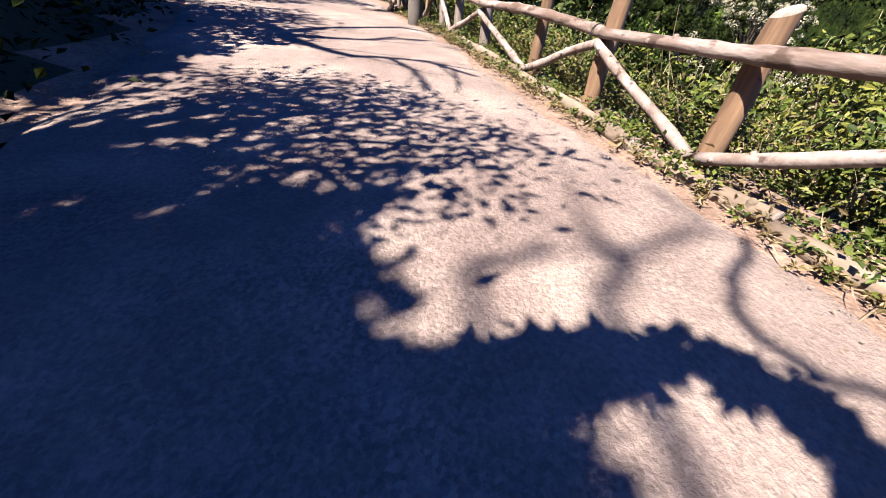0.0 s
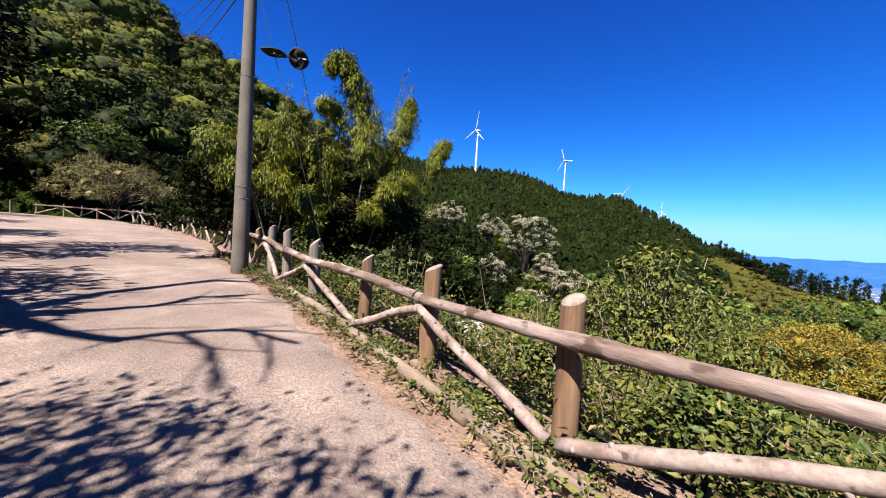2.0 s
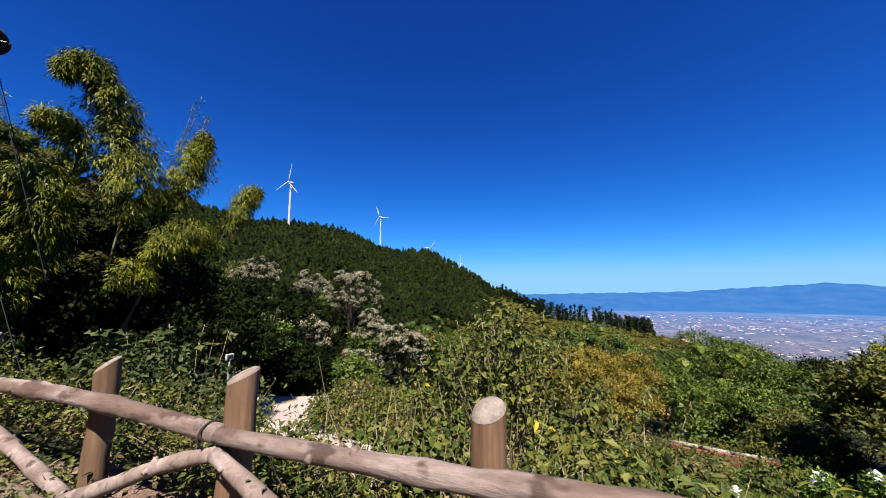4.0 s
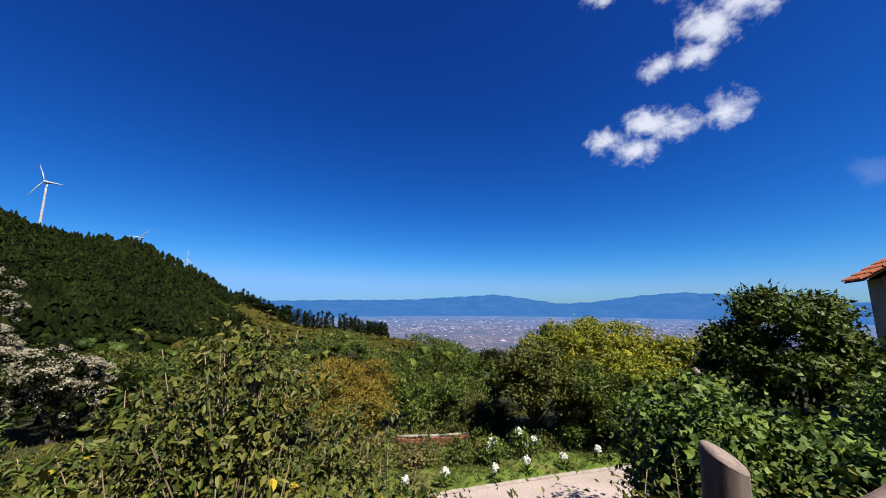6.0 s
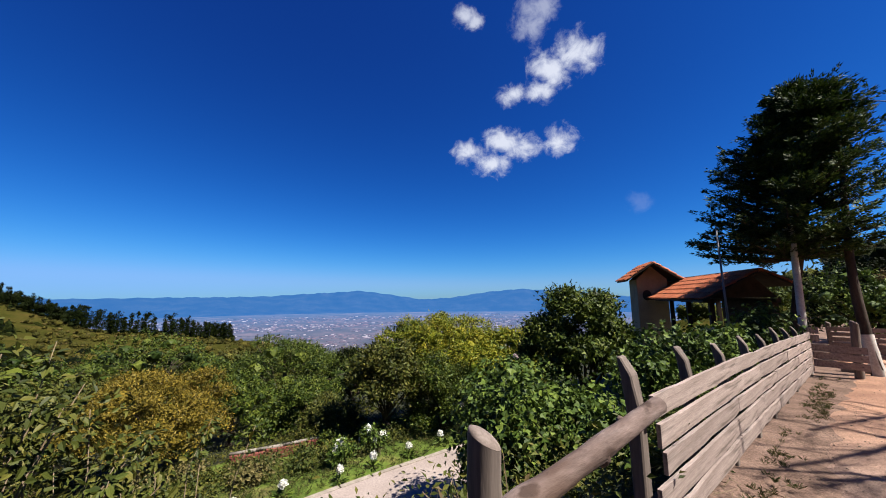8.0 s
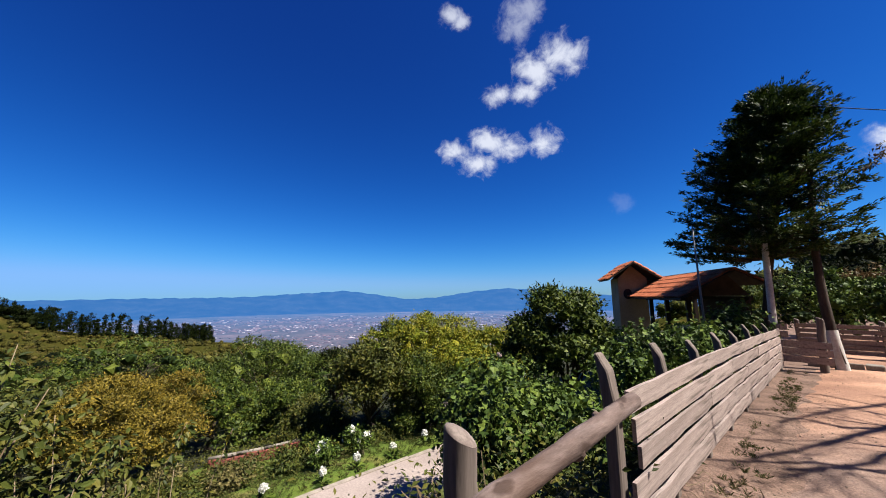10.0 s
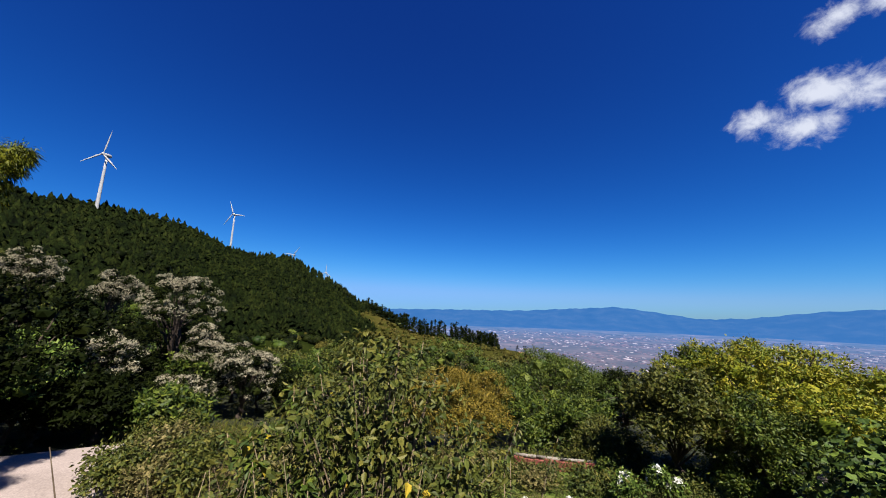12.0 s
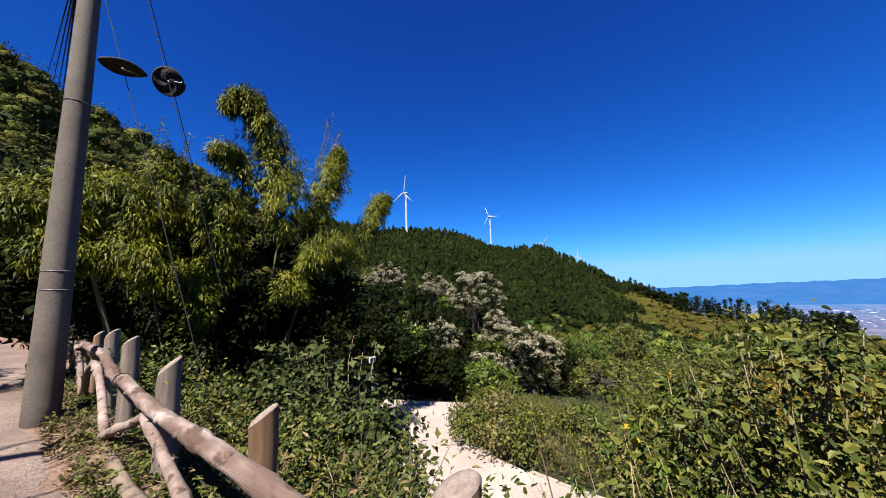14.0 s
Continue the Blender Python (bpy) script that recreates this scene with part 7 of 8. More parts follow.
# ---- far woods, valley town, mountains, clouds ----
def scatter(template, place, scale, spin, jitter, rng):
    """Copies of a small shape in one mesh, each turned, scaled and roughened."""
    tv, tf = template
    n = len(place)
    tf = tf[0] if isinstance(tf, list) else tf
    V = np.repeat(tv[None], n, 0) * (1 + rng.uniform(-jitter, jitter, (n, len(tv), 1)))
    c, s = np.cos(spin)[:, None], np.sin(spin)[:, None]
    x = V[..., 0] * c - V[..., 1] * s
    y = V[..., 0] * s + V[..., 1] * c
    V = np.stack([x, y, V[..., 2]], -1) * scale[:, None] + place[:, None]
    F = (tf[None] + (np.arange(n) * len(tv))[:, None, None]).reshape(-1, tf.shape[1])
    return V.reshape(-1, 3), F


def conifer_shape(seed, tiers=4, sides=8):
    """A conifer out of ragged tiers."""
    rng = np.random.default_rng(seed)
    V, F = [], []
    for k in range(tiers):
        z0 = 0.10 + 0.80 * k / tiers
        r = 0.27 * (1 - k / tiers) ** 0.7 + 0.05
        o = len(V)
        V.append((0, 0, min(1.0, z0 + 0.38)))
        for j in range(sides):
            a = 6.283 * (j + rng.uniform(-0.35, 0.35)) / sides
            q = r * (1.25 if j % 2 else 0.62) * rng.uniform(0.8, 1.2)
            V.append((q * math.cos(a), q * math.sin(a), z0 + (-0.05 if j % 2 else 0.05)))
        F += [(o, o + 1 + j, o + 1 + (j + 1) % sides) for j in range(sides)]
    return np.array(V), np.array(F)


def tall_pine_shape(seed, n=300):
    """A bare trunk under a ragged column of small boughs."""
    rng = np.random.default_rng(seed)
    g = 20
    gz_ = 0.16 + 0.82 * np.sort(rng.uniform(0, 1, g))
    ga = rng.uniform(0, 6.283, g)
    gr = 0.06 * (1.05 - (gz_ - 0.16) / 0.86) ** 0.7 * rng.uniform(0.3, 1.1, g)
    C = np.stack([gr * np.cos(ga), gr * np.sin(ga), gz_], 1)
    own = rng.integers(0, g, n)
    off = rng.normal(size=(n, 3)) * np.array([0.042, 0.042, 0.022])
    v, f = leaves(C[own] + off, rng.normal(size=(n, 3)), rng.uniform(0.028, 0.06, n), 0.6, 0.1, rng, spin=unit(off) + np.array([0, 0, 0.8]), flake=True)
    w = 0.011
    tv = np.array([(w * math.cos(q), w * math.sin(q), 0) for q in (0, 2.1, 4.2)] + [(0, 0, 0.95)])
    return merge([(v, f), (tv, np.array([(0, 1, 3), (1, 2, 3), (2, 0, 3)]))])


def leafball_shape(seed, n=70, flake=(0.05, 0.09), level=1):
    """A small crown: uneven inner boughs under loose leafy flakes."""
    rng = np.random.default_rng(seed)
    c = np.array([(0, 0, 0.45, 0.42, 0.42, 0.34)] + [(0.3 * math.cos(a), 0.3 * math.sin(a), rng.uniform(0.35, 0.62), 0.2, 0.2, 0.17) for a in rng.uniform(0, 6.28, 5)])
    c = c[:5] if n > 300 else c[:3] if n > 100 else c[:2]
    v0, f0 = (BALL_1, BALL_2)[level - 1]
    core = [(q[:3] + v0 * q[3:] * 0.86 * rng.uniform(0.8, 1.12, (len(v0), 1)), f0) for q in (c if level == 1 else c[:1])]
    if level == 2:
        core += [(q[:3] + BALL_1[0] * q[3:] * rng.uniform(0.78, 1.15, (len(BALL_1[0]), 1)), BALL_1[1]) for q in c[1:]]
    own = rng.choice(len(c), n)
    d = unit(rng.normal(size=(n, 3)) + np.array([0, 0, 0.35]))
    P = c[own, :3] + d * c[own, 3:] * rng.uniform(0.86, 1.0 + 0.34 * (n > 300) + 0.12, (n, 1))
    leaf = leaves(P, d * 0.3 + rng.normal(size=d.shape), rng.uniform(*flake, n), 0.8, 0.15, rng, spin=d + np.array([0, 0, 0.3]) + rng.normal(size=d.shape) * 0.2, flake=True)
    return merge(core + [leaf])


def spread(n, az0, az1, k0, k1, rng, keep=None):
    """Random places by direction and by the share of the way to the ridge."""
    az = rng.uniform(az0, az1, n)
    k = np.sqrt(rng.uniform(k0 * k0, k1 * k1, n))
    R = np.interp(az, RIDGE_AZ, RIDGE_R) * k
    x, y = EYE[0] + R * np.sin(np.radians(az)), EYE[1] + R * np.cos(np.radians(az))
    if keep is not None:
        ok = keep(az, k, x, y)
        x, y = x[ok], y[ok]
    return np.stack([x, y, ground_z(x, y)], 1)


def woods(name, shapes, P, size, mat, label, seed, jitter=0.18, sink=0.05):
    rng = np.random.default_rng(seed)
    own = rng.integers(0, len(shapes), len(P))
    if name != "pine_woods":
        jitter = 0.05 if name == "pine_row" else 0.0
    pieces = []
    for k, sh in enumerate(shapes):
        Q = P[own == k].copy()
        s = rng.uniform(*size, len(Q))
        Q[:, 2] -= sink * s
        sc = np.stack([s * rng.uniform(0.85, 1.2, len(Q)), s * rng.uniform(0.85, 1.2, len(Q)), s], 1)
        pieces.append(scatter(sh, Q, sc, rng.uniform(0, 6.28, len(Q)), jitter, rng))
    v, f = merge(pieces)
    return tagged(put(name, mesh_of(name, v, f, mat, smooth=True)), label, "woods", kind="stuff")


CON = [conifer_shape(k) for k in range(5)]
TALL = [tall_pine_shape(k + 30) for k in range(5)]
BUSH = [leafball_shape(k, 50) for k in range(4)]
FINE = [leafball_shape(20 + k, 130, (0.05, 0.097)) for k in range(4)]
WOOD = [leafball_shape(40 + k, 301, (0.029, 0.066), 1) for k in range(5)]
rng = np.random.default_rng(2000)
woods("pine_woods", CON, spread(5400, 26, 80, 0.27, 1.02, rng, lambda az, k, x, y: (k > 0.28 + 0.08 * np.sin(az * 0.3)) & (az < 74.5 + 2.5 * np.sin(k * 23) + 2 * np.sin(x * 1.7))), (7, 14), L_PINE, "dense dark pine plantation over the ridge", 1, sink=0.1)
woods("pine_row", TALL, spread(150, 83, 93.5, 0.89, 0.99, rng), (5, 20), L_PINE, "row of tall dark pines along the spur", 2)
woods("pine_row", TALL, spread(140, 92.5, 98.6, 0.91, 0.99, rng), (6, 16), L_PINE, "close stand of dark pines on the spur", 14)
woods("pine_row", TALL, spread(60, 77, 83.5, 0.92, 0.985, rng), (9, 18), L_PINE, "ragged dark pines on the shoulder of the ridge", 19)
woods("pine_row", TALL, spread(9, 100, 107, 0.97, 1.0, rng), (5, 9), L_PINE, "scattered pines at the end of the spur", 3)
woods("pine_row", BUSH, spread(60, 80, 98.5, 0.90, 0.97, rng), (3, 7), L_DARK, "dark lower trees between the pines of the spur", 21, sink=0.1)
woods("pine_row", FINE, spread(150, 30, 73, 0.45, 0.98, rng), (8, 13), L_DARK, "rounder trees among the pines of the ridge", 20, sink=0.1)
woods("pine_row", FINE, spread(60, 72, 83, 0.93, 1.0, rng), (7, 14), L_DARK, "ragged tall trees on the shoulder of the ridge", 4, sink=0.02)
woods("scrub", FINE[:2], spread(150, 76, 112, 0.3, 0.9, rng), (5, 9), L_FAROLIVE, "dull round bushes over the spur", 16, sink=0.25)
woods("scrub", BUSH[:1], spread(340, 72, 114, 0.35, 0.97, rng), (2.5, 6), L_FAROLIVE, "olive scrub and small trees over the spur", 5, sink=0.25)
woods("scrub", FINE, spread(190, 66, 112, 0.10, 0.4, rng, lambda az, k, x, y: np.hypot(x, y) > 62), (3, 6), L_FAROLIVE, "olive scrub in the hollow below the ridge", 15, sink=0.25)
woods("scrub", FINE, spread(200, 34, 106, 0.10, 0.5, rng, lambda az, k, x, y: np.hypot(x, y) > 62), (4, 7.5), L_GREEN, "green trees in the hollow below the ridge", 6, sink=0.2)
woods("scrub", FINE, spread(110, 36, 106, 0.10, 0.5, rng, lambda az, k, x, y: np.hypot(x, y) > 62), (5, 9), L_DARK, "dark rounded trees in the hollow below the ridge", 18, sink=0.2)
woods("scrub", BUSH[1:2], spread(150, 78, 110, 0.4, 0.93, rng), (2, 4.5), L_FAROCHRE, "yellowish scrub on the spur", 7, sink=0.25)
wood_keep = lambda az, k, x, y: (x < np.interp(y, LEFT_Y, LEFT_X) - 5) | (y > 54) | ((x > fence_x(np.clip(y, -60, 50)) + 5) & (y > 34))
woods("scrub", FINE, spread(150, 34, 80, 0.22, 0.45, rng), (4, 8), L_DARK, "dark green trees at the foot of the pines", 17, sink=0.2)
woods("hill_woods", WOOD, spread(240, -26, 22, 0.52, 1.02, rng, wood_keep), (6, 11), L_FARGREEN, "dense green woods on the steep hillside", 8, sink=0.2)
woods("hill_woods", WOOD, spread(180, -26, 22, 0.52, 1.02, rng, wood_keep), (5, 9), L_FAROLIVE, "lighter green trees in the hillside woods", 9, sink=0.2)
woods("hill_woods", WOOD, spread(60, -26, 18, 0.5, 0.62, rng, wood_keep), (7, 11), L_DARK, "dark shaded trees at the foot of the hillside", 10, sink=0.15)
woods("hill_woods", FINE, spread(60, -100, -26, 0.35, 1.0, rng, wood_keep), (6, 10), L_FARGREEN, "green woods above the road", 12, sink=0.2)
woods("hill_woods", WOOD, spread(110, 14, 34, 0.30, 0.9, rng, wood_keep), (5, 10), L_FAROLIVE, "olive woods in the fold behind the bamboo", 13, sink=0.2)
woods("hill_woods", FINE, spread(90, 112, 250, 0.35, 1.0, rng, lambda az, k, x, y: (az > 165) | (k > 0.5)), (5, 9), L_FARGREEN, "green woods beyond the house", 11, sink=0.2)

q = np.linspace(0, 1, 14)
rr = np.interp(103.0, RIDGE_AZ, RIDGE_R) * (0.86 + 0.11 * q)
aa = np.radians(104.2 - 2.0 * q + 0.4 * np.sin(q * 6))
x, y = EYE[0] + rr * np.sin(aa), EYE[1] + rr * np.cos(aa)
nx, ny = np.cos(aa), -np.sin(aa)
V = np.concatenate([np.stack([x + s * nx * (4.5 - 2 * q), y + s * ny * (4.5 - 2 * q), ground_z(x + s * nx * 4, y + s * ny * 4) + 0.8], 1) for s in (-1, -0.3, 0.4, 1)])
F = np.array([(14 * k + i, 14 * k + i + 1, 14 * k + 15 + i, 14 * k + 14 + i) for k in range(3) for i in range(13)])
tagged(put("pavement", mesh_of("pavement", V, F, TRACK, smooth=True)), "bare orange dirt track on the end of the spur", "track", kind="structure")

# the town on the valley floor
rng = np.random.default_rng(2100)
n = 21000
az = rng.uniform(84, 150, n)
d = 850 + 2250 * rng.uniform(0, 1, n) ** 0.85
c = np.stack([EYE[0] + d * np.sin(np.radians(az)), EYE[1] + d * np.cos(np.radians(az))], 1)
dens = np.clip(0.30 + 0.7 * hills(c[:, 0], c[:, 1], 700, 4) + 0.6 * hills(c[:, 0], c[:, 1], 260, 9), 0.02, 1) * (1 - 0.9 * smooth(2300, 3100, d + 300 * hills(c[:, 0], c[:, 1], 400, 3)))
pick = rng.uniform(0, 1, n) < dens * 0.9
c, d = c[pick], d[pick]
n = len(c)
bv, bf = box(-0.5, 0.5, -0.5, 0.5, 0, 1)
bf = bf[[0, 1, 2, 3, 5]]
big = rng.uniform(0, 1, n) > 0.95
sz = np.stack([np.where(big, rng.uniform(18, 40, n), rng.uniform(5, 12, n)), np.where(big, rng.uniform(10, 18, n), rng.uniform(4, 9, n)), rng.uniform(0.9, 2.0, n)], 1) * (0.6 + d[:n, None] / 3000)
v, f = scatter((bv, bf), np.stack([c[:, 0], c[:, 1], np.full(n, -150.0)], 1), sz, rng.uniform(0, 6.28, n), 0.0, rng)
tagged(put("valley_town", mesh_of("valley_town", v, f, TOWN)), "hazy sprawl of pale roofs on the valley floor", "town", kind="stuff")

# far mountains
az = np.linspace(60, 200, 281)
sky_az = [60, 72, 82, 90, 97, 103, 109, 116, 121, 126, 131, 137, 142, 147, 153, 160, 170, 200]
sky_el = [0.1, 0.2, 0.05, 0.1, 0.15, 0.2, 0.6, 1.0, 0.3, -0.45, -0.2, 0.7, 1.15, 0.75, 0.0, -0.2, -0.1, 0.0]
el = np.interp(az, sky_az, sky_el) + 0.05 * np.sin(az * 2.3) + 0.03 * np.sin(az * 6.1) + 0.02 * np.sin(az * 13)
V, rows = [], 7
for k in range(rows):
    t = k / (rows - 1)
    r = 3500 + 1150 * t
    for a, e in zip(az, el):
        top = EYE[2] + 4650 * math.tan(radians(e))
        z = -150 + (top + 150) * t ** 1.25 + 14 * math.sin(a * 3.1 + k) * t * (1 - t) * 2
        V.append((EYE[0] + r * math.sin(radians(a)), EYE[1] + r * math.cos(radians(a)), z))
m = len(az)
i, j = np.meshgrid(np.arange(rows - 1), np.arange(m - 1), indexing="ij")
Q = np.stack([i * m + j, i * m + j + 1, (i + 1) * m + j + 1, (i + 1) * m + j], -1).reshape(-1, 4)
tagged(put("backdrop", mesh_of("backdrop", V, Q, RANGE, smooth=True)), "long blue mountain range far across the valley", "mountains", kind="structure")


def cloud(az0, el0, puffs, seed, dense=1.0):
    """A fair-weather cloud high over the valley: a sheet of several puffs whose edges fray out.
    puffs: (degrees right, degrees up, half width, half height)."""
    mat, nodes, links, bsdf = material("cloud")
    D = 4300
    deg = D * math.pi / 180

    def math_node(kind, a, b):
        m = nodes.new("ShaderNodeMath")
        m.operation = kind
        for k, q in enumerate((a, b)):
            if isinstance(q, float):
                m.inputs[k].default_value = q
            else:
                links.new(q, m.inputs[k])
        return m.outputs[0]

    tc = nodes.new("ShaderNodeTexCoord").outputs["Object"]
    n1 = noise_node(nodes, links, tc, 0.006, 12, 0.66)
    n1.noise_dimensions = "4D"
    n1.inputs["W"].default_value = seed
    n1.inputs["Distortion"].default_value = 0.4
    field = None
    for x, y, rx, ry in puffs:
        mp = nodes.new("ShaderNodeMapping")
        mp.inputs["Location"].default_value = (-x / rx, -y / ry, 0)
        mp.inputs["Scale"].default_value = (1 / (rx * deg), 1 / (ry * deg), 0)
        links.new(tc, mp.inputs["Vector"])
        ln = nodes.new("ShaderNodeVectorMath")
        ln.operation = "LENGTH"
        links.new(mp.outputs["Vector"], ln.inputs[0])
        v = math_node("SUBTRACT", 1.0, ln.outputs["Value"])
        field = v if field is None else math_node("MAXIMUM", field, v)
    field = math_node("MAXIMUM", field, -0.6)
    tot = math_node("ADD", math_node("MULTIPLY", n1.outputs["Fac"], 2.6), field)
    al = nodes.new("ShaderNodeMapRange")
    al.interpolation_type = "SMOOTHSTEP"
    al.inputs["From Min"].default_value, al.inputs["From Max"].default_value = 1.22, 2.35
    al.inputs["To Max"].default_value = 0.9 * dense
    links.new(tot, al.inputs["Value"])
    # an even glow takes the place of sunlight on the cloud
    em = nodes.new("ShaderNodeEmission")
    em.inputs["Color"].default_value, em.inputs["Strength"].default_value = (0.80, 0.84, 0.95, 1), 0.40
    tr = nodes.new("ShaderNodeBsdfTransparent")
    ms = nodes.new("ShaderNodeMixShader")
    links.new(al.outputs["Result"], ms.inputs[0])
    links.new(tr.outputs[0], ms.inputs[1])
    links.new(em.outputs[0], ms.inputs[2])
    links.new(ms.outputs[0], nodes["Material Output"].inputs["Surface"])
    c = from_eye(az0, el0, D * math.cos(radians(el0)))
    x0, x1 = min(p[0] - p[2] * 1.5 for p in puffs) * deg, max(p[0] + p[2] * 1.5 for p in puffs) * deg
    y0, y1 = min(p[1] - p[3] * 1.5 for p in puffs) * deg, max(p[1] + p[3] * 1.5 for p in puffs) * deg
    n = 12
    V = [(x0 + (x1 - x0) * i / n, y0 + (y1 - y0) * j / n, 60 * math.sin(3.14 * i / n) * math.sin(3.14 * j / n)) for i in range(n + 1) for j in range(n + 1)]
    F = [(i * (n + 1) + j, (i + 1) * (n + 1) + j, (i + 1) * (n + 1) + j + 1, i * (n + 1) + j + 1) for i in range(n) for j in range(n)]
    ob = put("cloud", mesh_of("cloud", V, np.array(F), mat))
    ob.matrix_world = look(c, tuple(EYE)) @ Matrix.Rotation(math.pi, 4, "Y")
    ob.visible_shadow = False
    tagged(ob, "small white fair-weather cloud with frayed edges", "cloud", "clouds", kind="structure")


cloud(141.0, 23.5, [(-6.3, 0.2, 3.0, 2.0), (-2.6, -2.0, 3.2, 2.2), (-0.8, 1.2, 3.6, 2.4), (2.6, 0.2, 3.2, 2.2), (7.6, 0.6, 2.8, 2.3)], 1.3)
cloud(148.5, 33.0, [(-5.6, -1.4, 2.4, 1.6), (-1.6, -1.6, 2.6, 2.0), (0.2, 0.8, 3.4, 3.0), (3.0, 2.2, 3.4, 3.0), (4.6, 1.8, 2.6, 2.6)], 4.1)
cloud(147.0, 40.8, [(-1.2, -0.6, 2.6, 3.0), (1.0, 0.8, 2.4, 2.2)], 7.7, 0.5)
cloud(134.6, 41.5, [(-0.6, 0.3, 2.0, 1.4), (1.0, -0.3, 1.6, 1.2)], 9.2, 0.8)
cloud(160.0, 13.3, [(0, 0, 2.2, 1.6)], 15.2, 0.10)
cloud(-174.0, 15.0, [(0, 0, 2.4, 1.8), (3, -1.0, 3.0, 2.2)], 12.4)

# ---- ground cover, stones and litter ----
rng = np.random.default_rng(3000)


def cover(name, n, xr, yr, mat, label, height, leaf, per, seed, width=0.45, by_fence=True, droop=0.2, thin=None):
    """Low weeds: loose tufts of leaves over a stretch of ground."""
    rng = np.random.default_rng(seed)
    y = rng.uniform(*yr, n)
    x = rng.uniform(*xr, n) + (fence_x(y) if by_fence else 0)
    if thin is not None:
        ok = rng.uniform(0, 1, n) < thin(x, y)
        x, y = x[ok], y[ok]
    ok = (off_drive(x, y) > 1.95) & ~((y < -1.9) & (np.abs(x - fence_x(y) + 0.02) < 0.13 + height * 0.4) & (height < 0.2))
    x, y = x[ok], y[ok]
    z = ground_z(x, y)
    h = height * rng.uniform(0.3, 1.2, len(x))
    own = np.repeat(np.arange(len(x)), per)
    t = rng.uniform(0.1, 1.0, len(own))
    off = rng.normal(size=(len(own), 3)) * np.array([0.35, 0.35, 0.08]) * (h[own] * (0.4 + 0.6 * t))[:, None]
    P = np.stack([x[own], y[own], z[own] + h[own] * t], 1) + off
    P[:, 2] = np.maximum(P[:, 2], ground_z(P[:, 0], P[:, 1]) + 0.01)
    D = unit(off) + np.array([0, 0, 0.4 - droop]) + rng.normal(size=(len(own), 3)) * 0.4
    v, f = leaves(P, D, leaf * rng.uniform(0.5, 1.4, len(own)), width, 0.1, rng)
    return tagged(put(name, mesh_of(name, v, f, mat)), label, "undergrowth", kind="stuff")


cover("undergrowth", 1700, (0.3, 3.5), (-13, 10.5), L_SHRUB, "dense low green weeds over the bank", 0.55, 0.066, 20, 1)
cover("undergrowth", 1300, (0.25, 3.5), (-3, 10.5), L_OLIVE, "olive weeds over the bank", 0.7, 0.062, 25, 2)
cover("undergrowth", 500, (0.15, 3.8), (-2, 8), L_DRY, "withered brown weeds over the bank", 0.5, 0.07, 20, 3, 0.35)
cover("undergrowth", 650, (-0.55, 0.12), (-2.0, 12), L_DRY, "dry leaf litter and straw along the road edge", 0.06, 0.05, 14, 4, 0.4)
cover("undergrowth", 700, (-0.44, 0.15), (-2.0, 14), L_SHRUB, "small green weeds along the road edge", 0.13, 0.045, 22, 5, 0.6, thin=lambda x, y: (0.35 + 0.65 * (hills(x, y, 1.6, 2) > 0)))
cover("undergrowth", 1800, (7.2, 11.0), (-9, 3.5), L_GRASS, "tufted grass over the lawn", 0.09, 0.07, 16, 6, 0.12, droop=-0.6)
cover("undergrowth", 700, (9.0, 15.0), (-10, 5), L_OLIVE, "rough weeds under the garden trees", 0.35, 0.09, 24, 13)
cover("undergrowth", 1100, (8, 30), (-14, 24), L_OLIVE, "rough scrub on the slope beyond the lawn", 0.5, 0.12, 22, 7, thin=lambda x, y: ((x > 16) | (y > 5) | (y < -9)) * 1.0)
cover("undergrowth", 900, (7.3, 17), (2.5, 13.5), L_OLIVE, "tall rough grass inside the bend of the driveway", 0.5, 0.12, 26, 8, 0.16, droop=-0.7)
cover("undergrowth", 420, (6.6, 11.5), (4.5, 12.5), L_GRASS, "grass hanging over the edge of the driveway", 0.42, 0.14, 30, 17, 0.08, droop=-0.2, thin=lambda x, y: np.exp(-((inside_bend(x, y) - 2.3) / 0.45) ** 2) * (inside_bend(x, y) > 0))
cover("undergrowth", 300, (6.6, 11.5), (4.5, 12.5), L_DRY, "dry grass on the edge of the bank", 0.36, 0.13, 26, 18, 0.08, droop=-0.2, thin=lambda x, y: np.exp(-((inside_bend(x, y) - 2.4) / 0.5) ** 2) * (inside_bend(x, y) > 0))
cover("undergrowth", 350, (7.4, 15), (2.5, 13), L_DRY, "dry straw-coloured grass inside the bend", 0.45, 0.12, 24, 10, 0.12, droop=-0.7)

cover("undergrowth", 420, (-0.5, -0.17), (-12.8, -2.2), L_GRASS, "short dry grass along the plank fence", 0.05, 0.045, 16, 31, 0.10, droop=-0.6, thin=lambda x, y: hills(x, y, 1.3, 6) > -0.1)


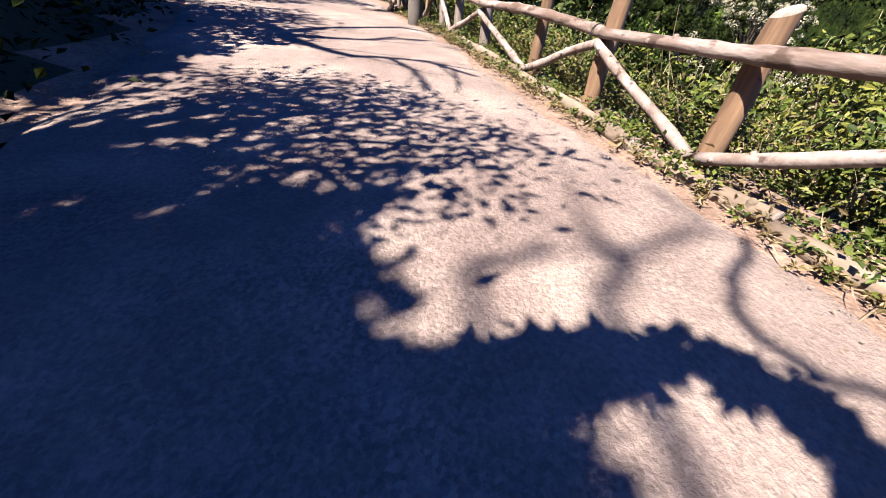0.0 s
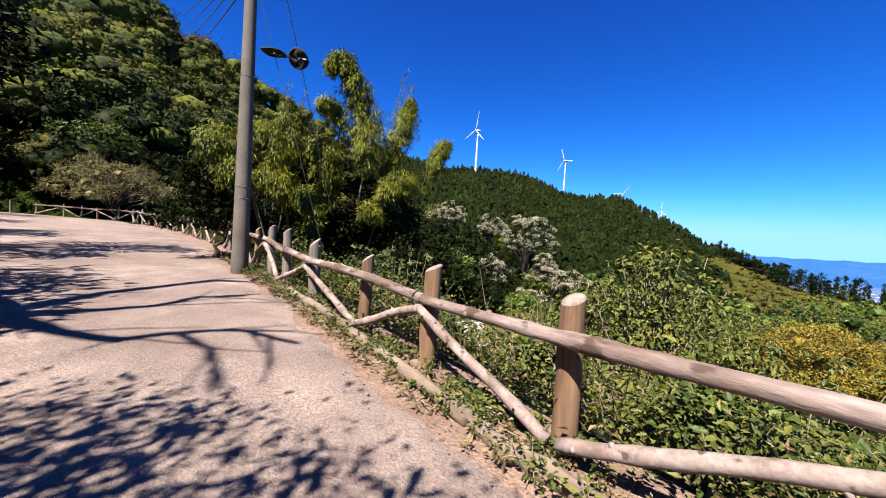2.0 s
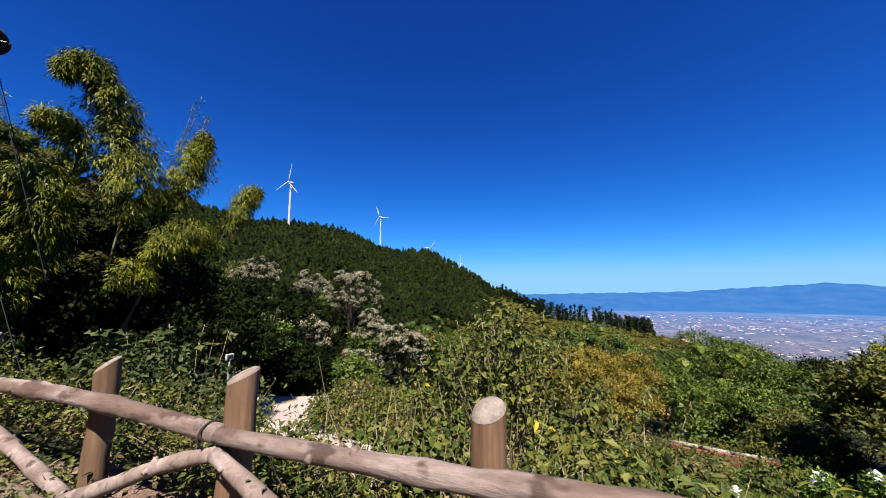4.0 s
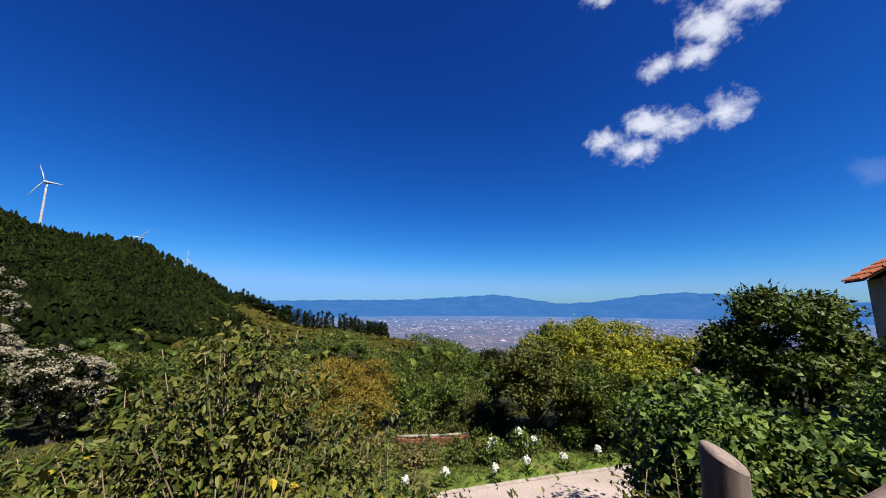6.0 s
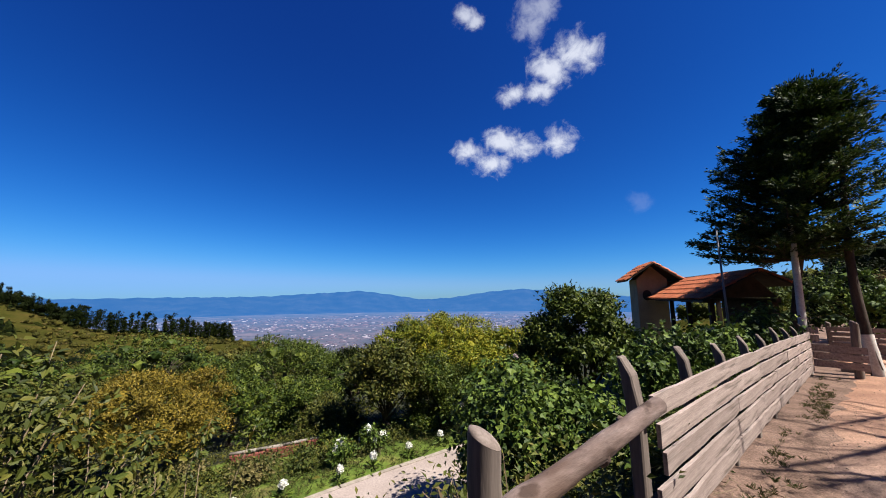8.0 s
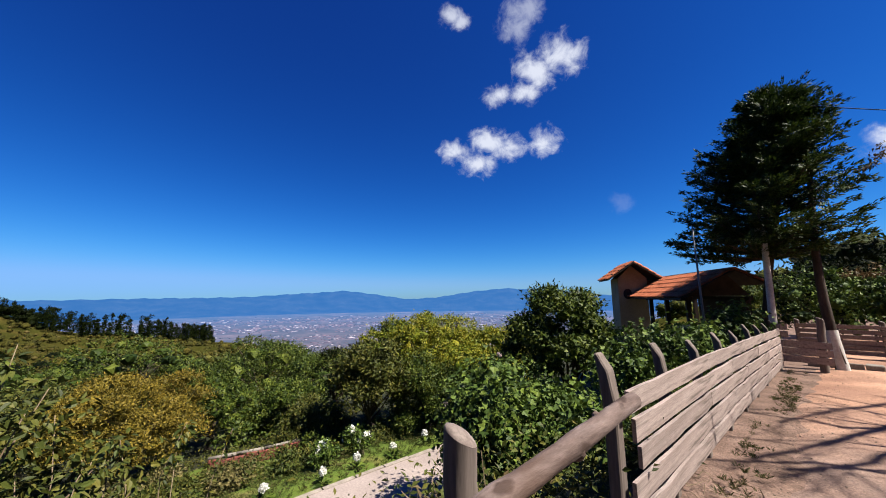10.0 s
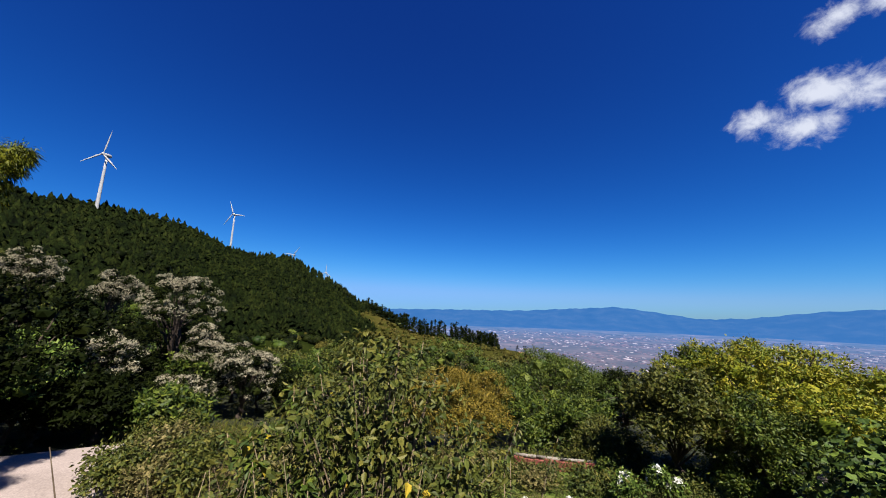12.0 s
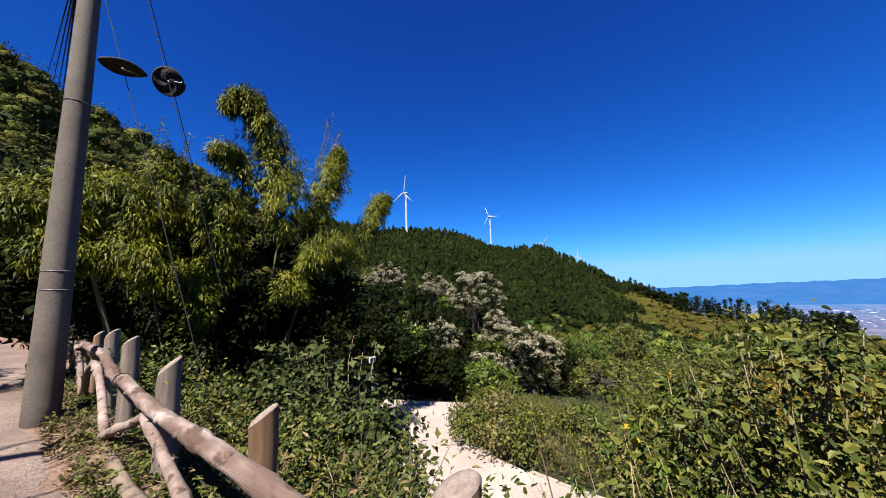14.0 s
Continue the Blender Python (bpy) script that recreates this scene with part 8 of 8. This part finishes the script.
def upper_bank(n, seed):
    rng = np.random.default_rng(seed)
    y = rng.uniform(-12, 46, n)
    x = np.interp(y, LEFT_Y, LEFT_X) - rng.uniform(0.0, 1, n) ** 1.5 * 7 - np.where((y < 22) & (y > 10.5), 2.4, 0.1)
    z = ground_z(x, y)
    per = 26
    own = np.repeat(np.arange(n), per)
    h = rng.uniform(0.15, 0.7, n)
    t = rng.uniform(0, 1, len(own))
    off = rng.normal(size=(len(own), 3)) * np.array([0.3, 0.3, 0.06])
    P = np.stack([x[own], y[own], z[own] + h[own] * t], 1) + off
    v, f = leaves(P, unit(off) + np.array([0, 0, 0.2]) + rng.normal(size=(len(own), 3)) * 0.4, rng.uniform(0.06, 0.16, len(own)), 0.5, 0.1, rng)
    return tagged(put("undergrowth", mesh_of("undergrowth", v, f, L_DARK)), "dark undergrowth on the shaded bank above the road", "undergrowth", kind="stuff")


upper_bank(900, 9)
cover("undergrowth", 420, (-9.6, -6.7), (10.5, 22), L_DRY, "dead leaves and dry weeds on the earth bank", 0.22, 0.09, 14, 33, 0.5)


def twigs(n, xr, yr, mat, label, length, seed, lift=0.0, flat=False):
    """Dry stalks: thin three-sided sticks."""
    rng = np.random.default_rng(seed)
    y = rng.uniform(*yr, n)
    x = rng.uniform(*xr, n) + fence_x(y)
    a = np.stack([x, y, ground_z(x, y) + lift], 1)
    d = rng.normal(size=(n, 3)) * np.array([0.6, 0.6, 0.1 if flat else 0.2]) + np.array([0, 0, 0.0 if flat else 0.8])
    d = unit(d) * (length * rng.uniform(0.4, 1.3, n))[:, None]
    b = a + d * 0.55 + rng.normal(size=(n, 3)) * 0.05 * length
    c = a + d
    u = unit(np.cross(d, np.array([0.3, 0.2, 1.0])))
    w = unit(np.cross(d, u))
    r = 0.0045 * rng.uniform(0.6, 1.5, (n, 1))
    V = []
    for p, q in ((a, 1.0), (b, 0.8), (c, 0.35)):
        for k in range(3):
            V.append(p + (u * math.cos(2.09 * k) + w * math.sin(2.09 * k)) * r * q)
    V = np.stack(V, 1).reshape(-1, 3)
    base = (np.arange(n) * 9)[:, None]
    F = np.concatenate([base + np.array([[3 * i + k, 3 * i + (k + 1) % 3, 3 * i + 3 + (k + 1) % 3, 3 * i + 3 + k]]) for i in range(2) for k in range(3)])
    return tagged(put("dry_stalks", mesh_of("dry_stalks", V, F, mat)), label, "stalks", kind="stuff")


twigs(480, (0.4, 3.2), (-1.5, 5), TWIG, "pale dry stalks among the weeds", 0.75, 11)
twigs(240, (1.1, 2.5), (1.2, 2.8), TWIG, "tangle of dead reddish stems in the weeds", 0.95, 14, 0.2)
twigs(500, (-0.5, 0.1), (-4, 9), TWIG, "dead twigs lying along the road edge", 0.22, 12, 0.02, True)


def stones(n, xr, yr, size, mat, label, seed, edge=0.0):
    """Loose stones half sunk in the road."""
    rng = np.random.default_rng(seed)
    sh = []
    for k in range(6):
        v, f = box(-0.36, 0.36, -0.30, 0.30, -0.25, 0.25)
        v = v * rng.uniform(0.65, 1.2, (8, 1)) * np.array([1.0, 0.9, 0.8])
        sh.append((v, f))
    y = rng.uniform(*yr, n)
    x = rng.uniform(*xr, n)
    if edge:
        x = fence_x(y) - 0.45 - np.abs(rng.normal(size=n)) * edge
    z = road_z(y) + 0.006
    s = size[0] + (size[1] - size[0]) * rng.uniform(0, 1, n) ** 4
    own = rng.integers(0, 6, n)
    pcs = []
    for k in range(6):
        m = own == k
        pcs.append(scatter(sh[k], np.stack([x[m], y[m], z[m]], 1), np.repeat(s[m][:, None], 3, 1), rng.uniform(0, 6.28, m.sum()), 0.1, rng))
    v, f = merge(pcs)
    return tagged(put("loose_stones", mesh_of("loose_stones", v, f, mat)), label, "gravel", kind="stuff")


stones(4200, (-4.8, -0.5), (-2.0, 7.0), (0.007, 0.028), PEBBLE, "small loose stones on the gravel road", 21)
stones(2000, (0, 0), (-13.0, 9.0), (0.006, 0.022), PEBBLE, "loose grit gathered along the road edge", 22, 0.5)
stones(1500, (-5.0, -0.5), (-13.0, -2.0), (0.009, 0.03), PEBBLE, "loose stones on the road by the plank fence", 23)
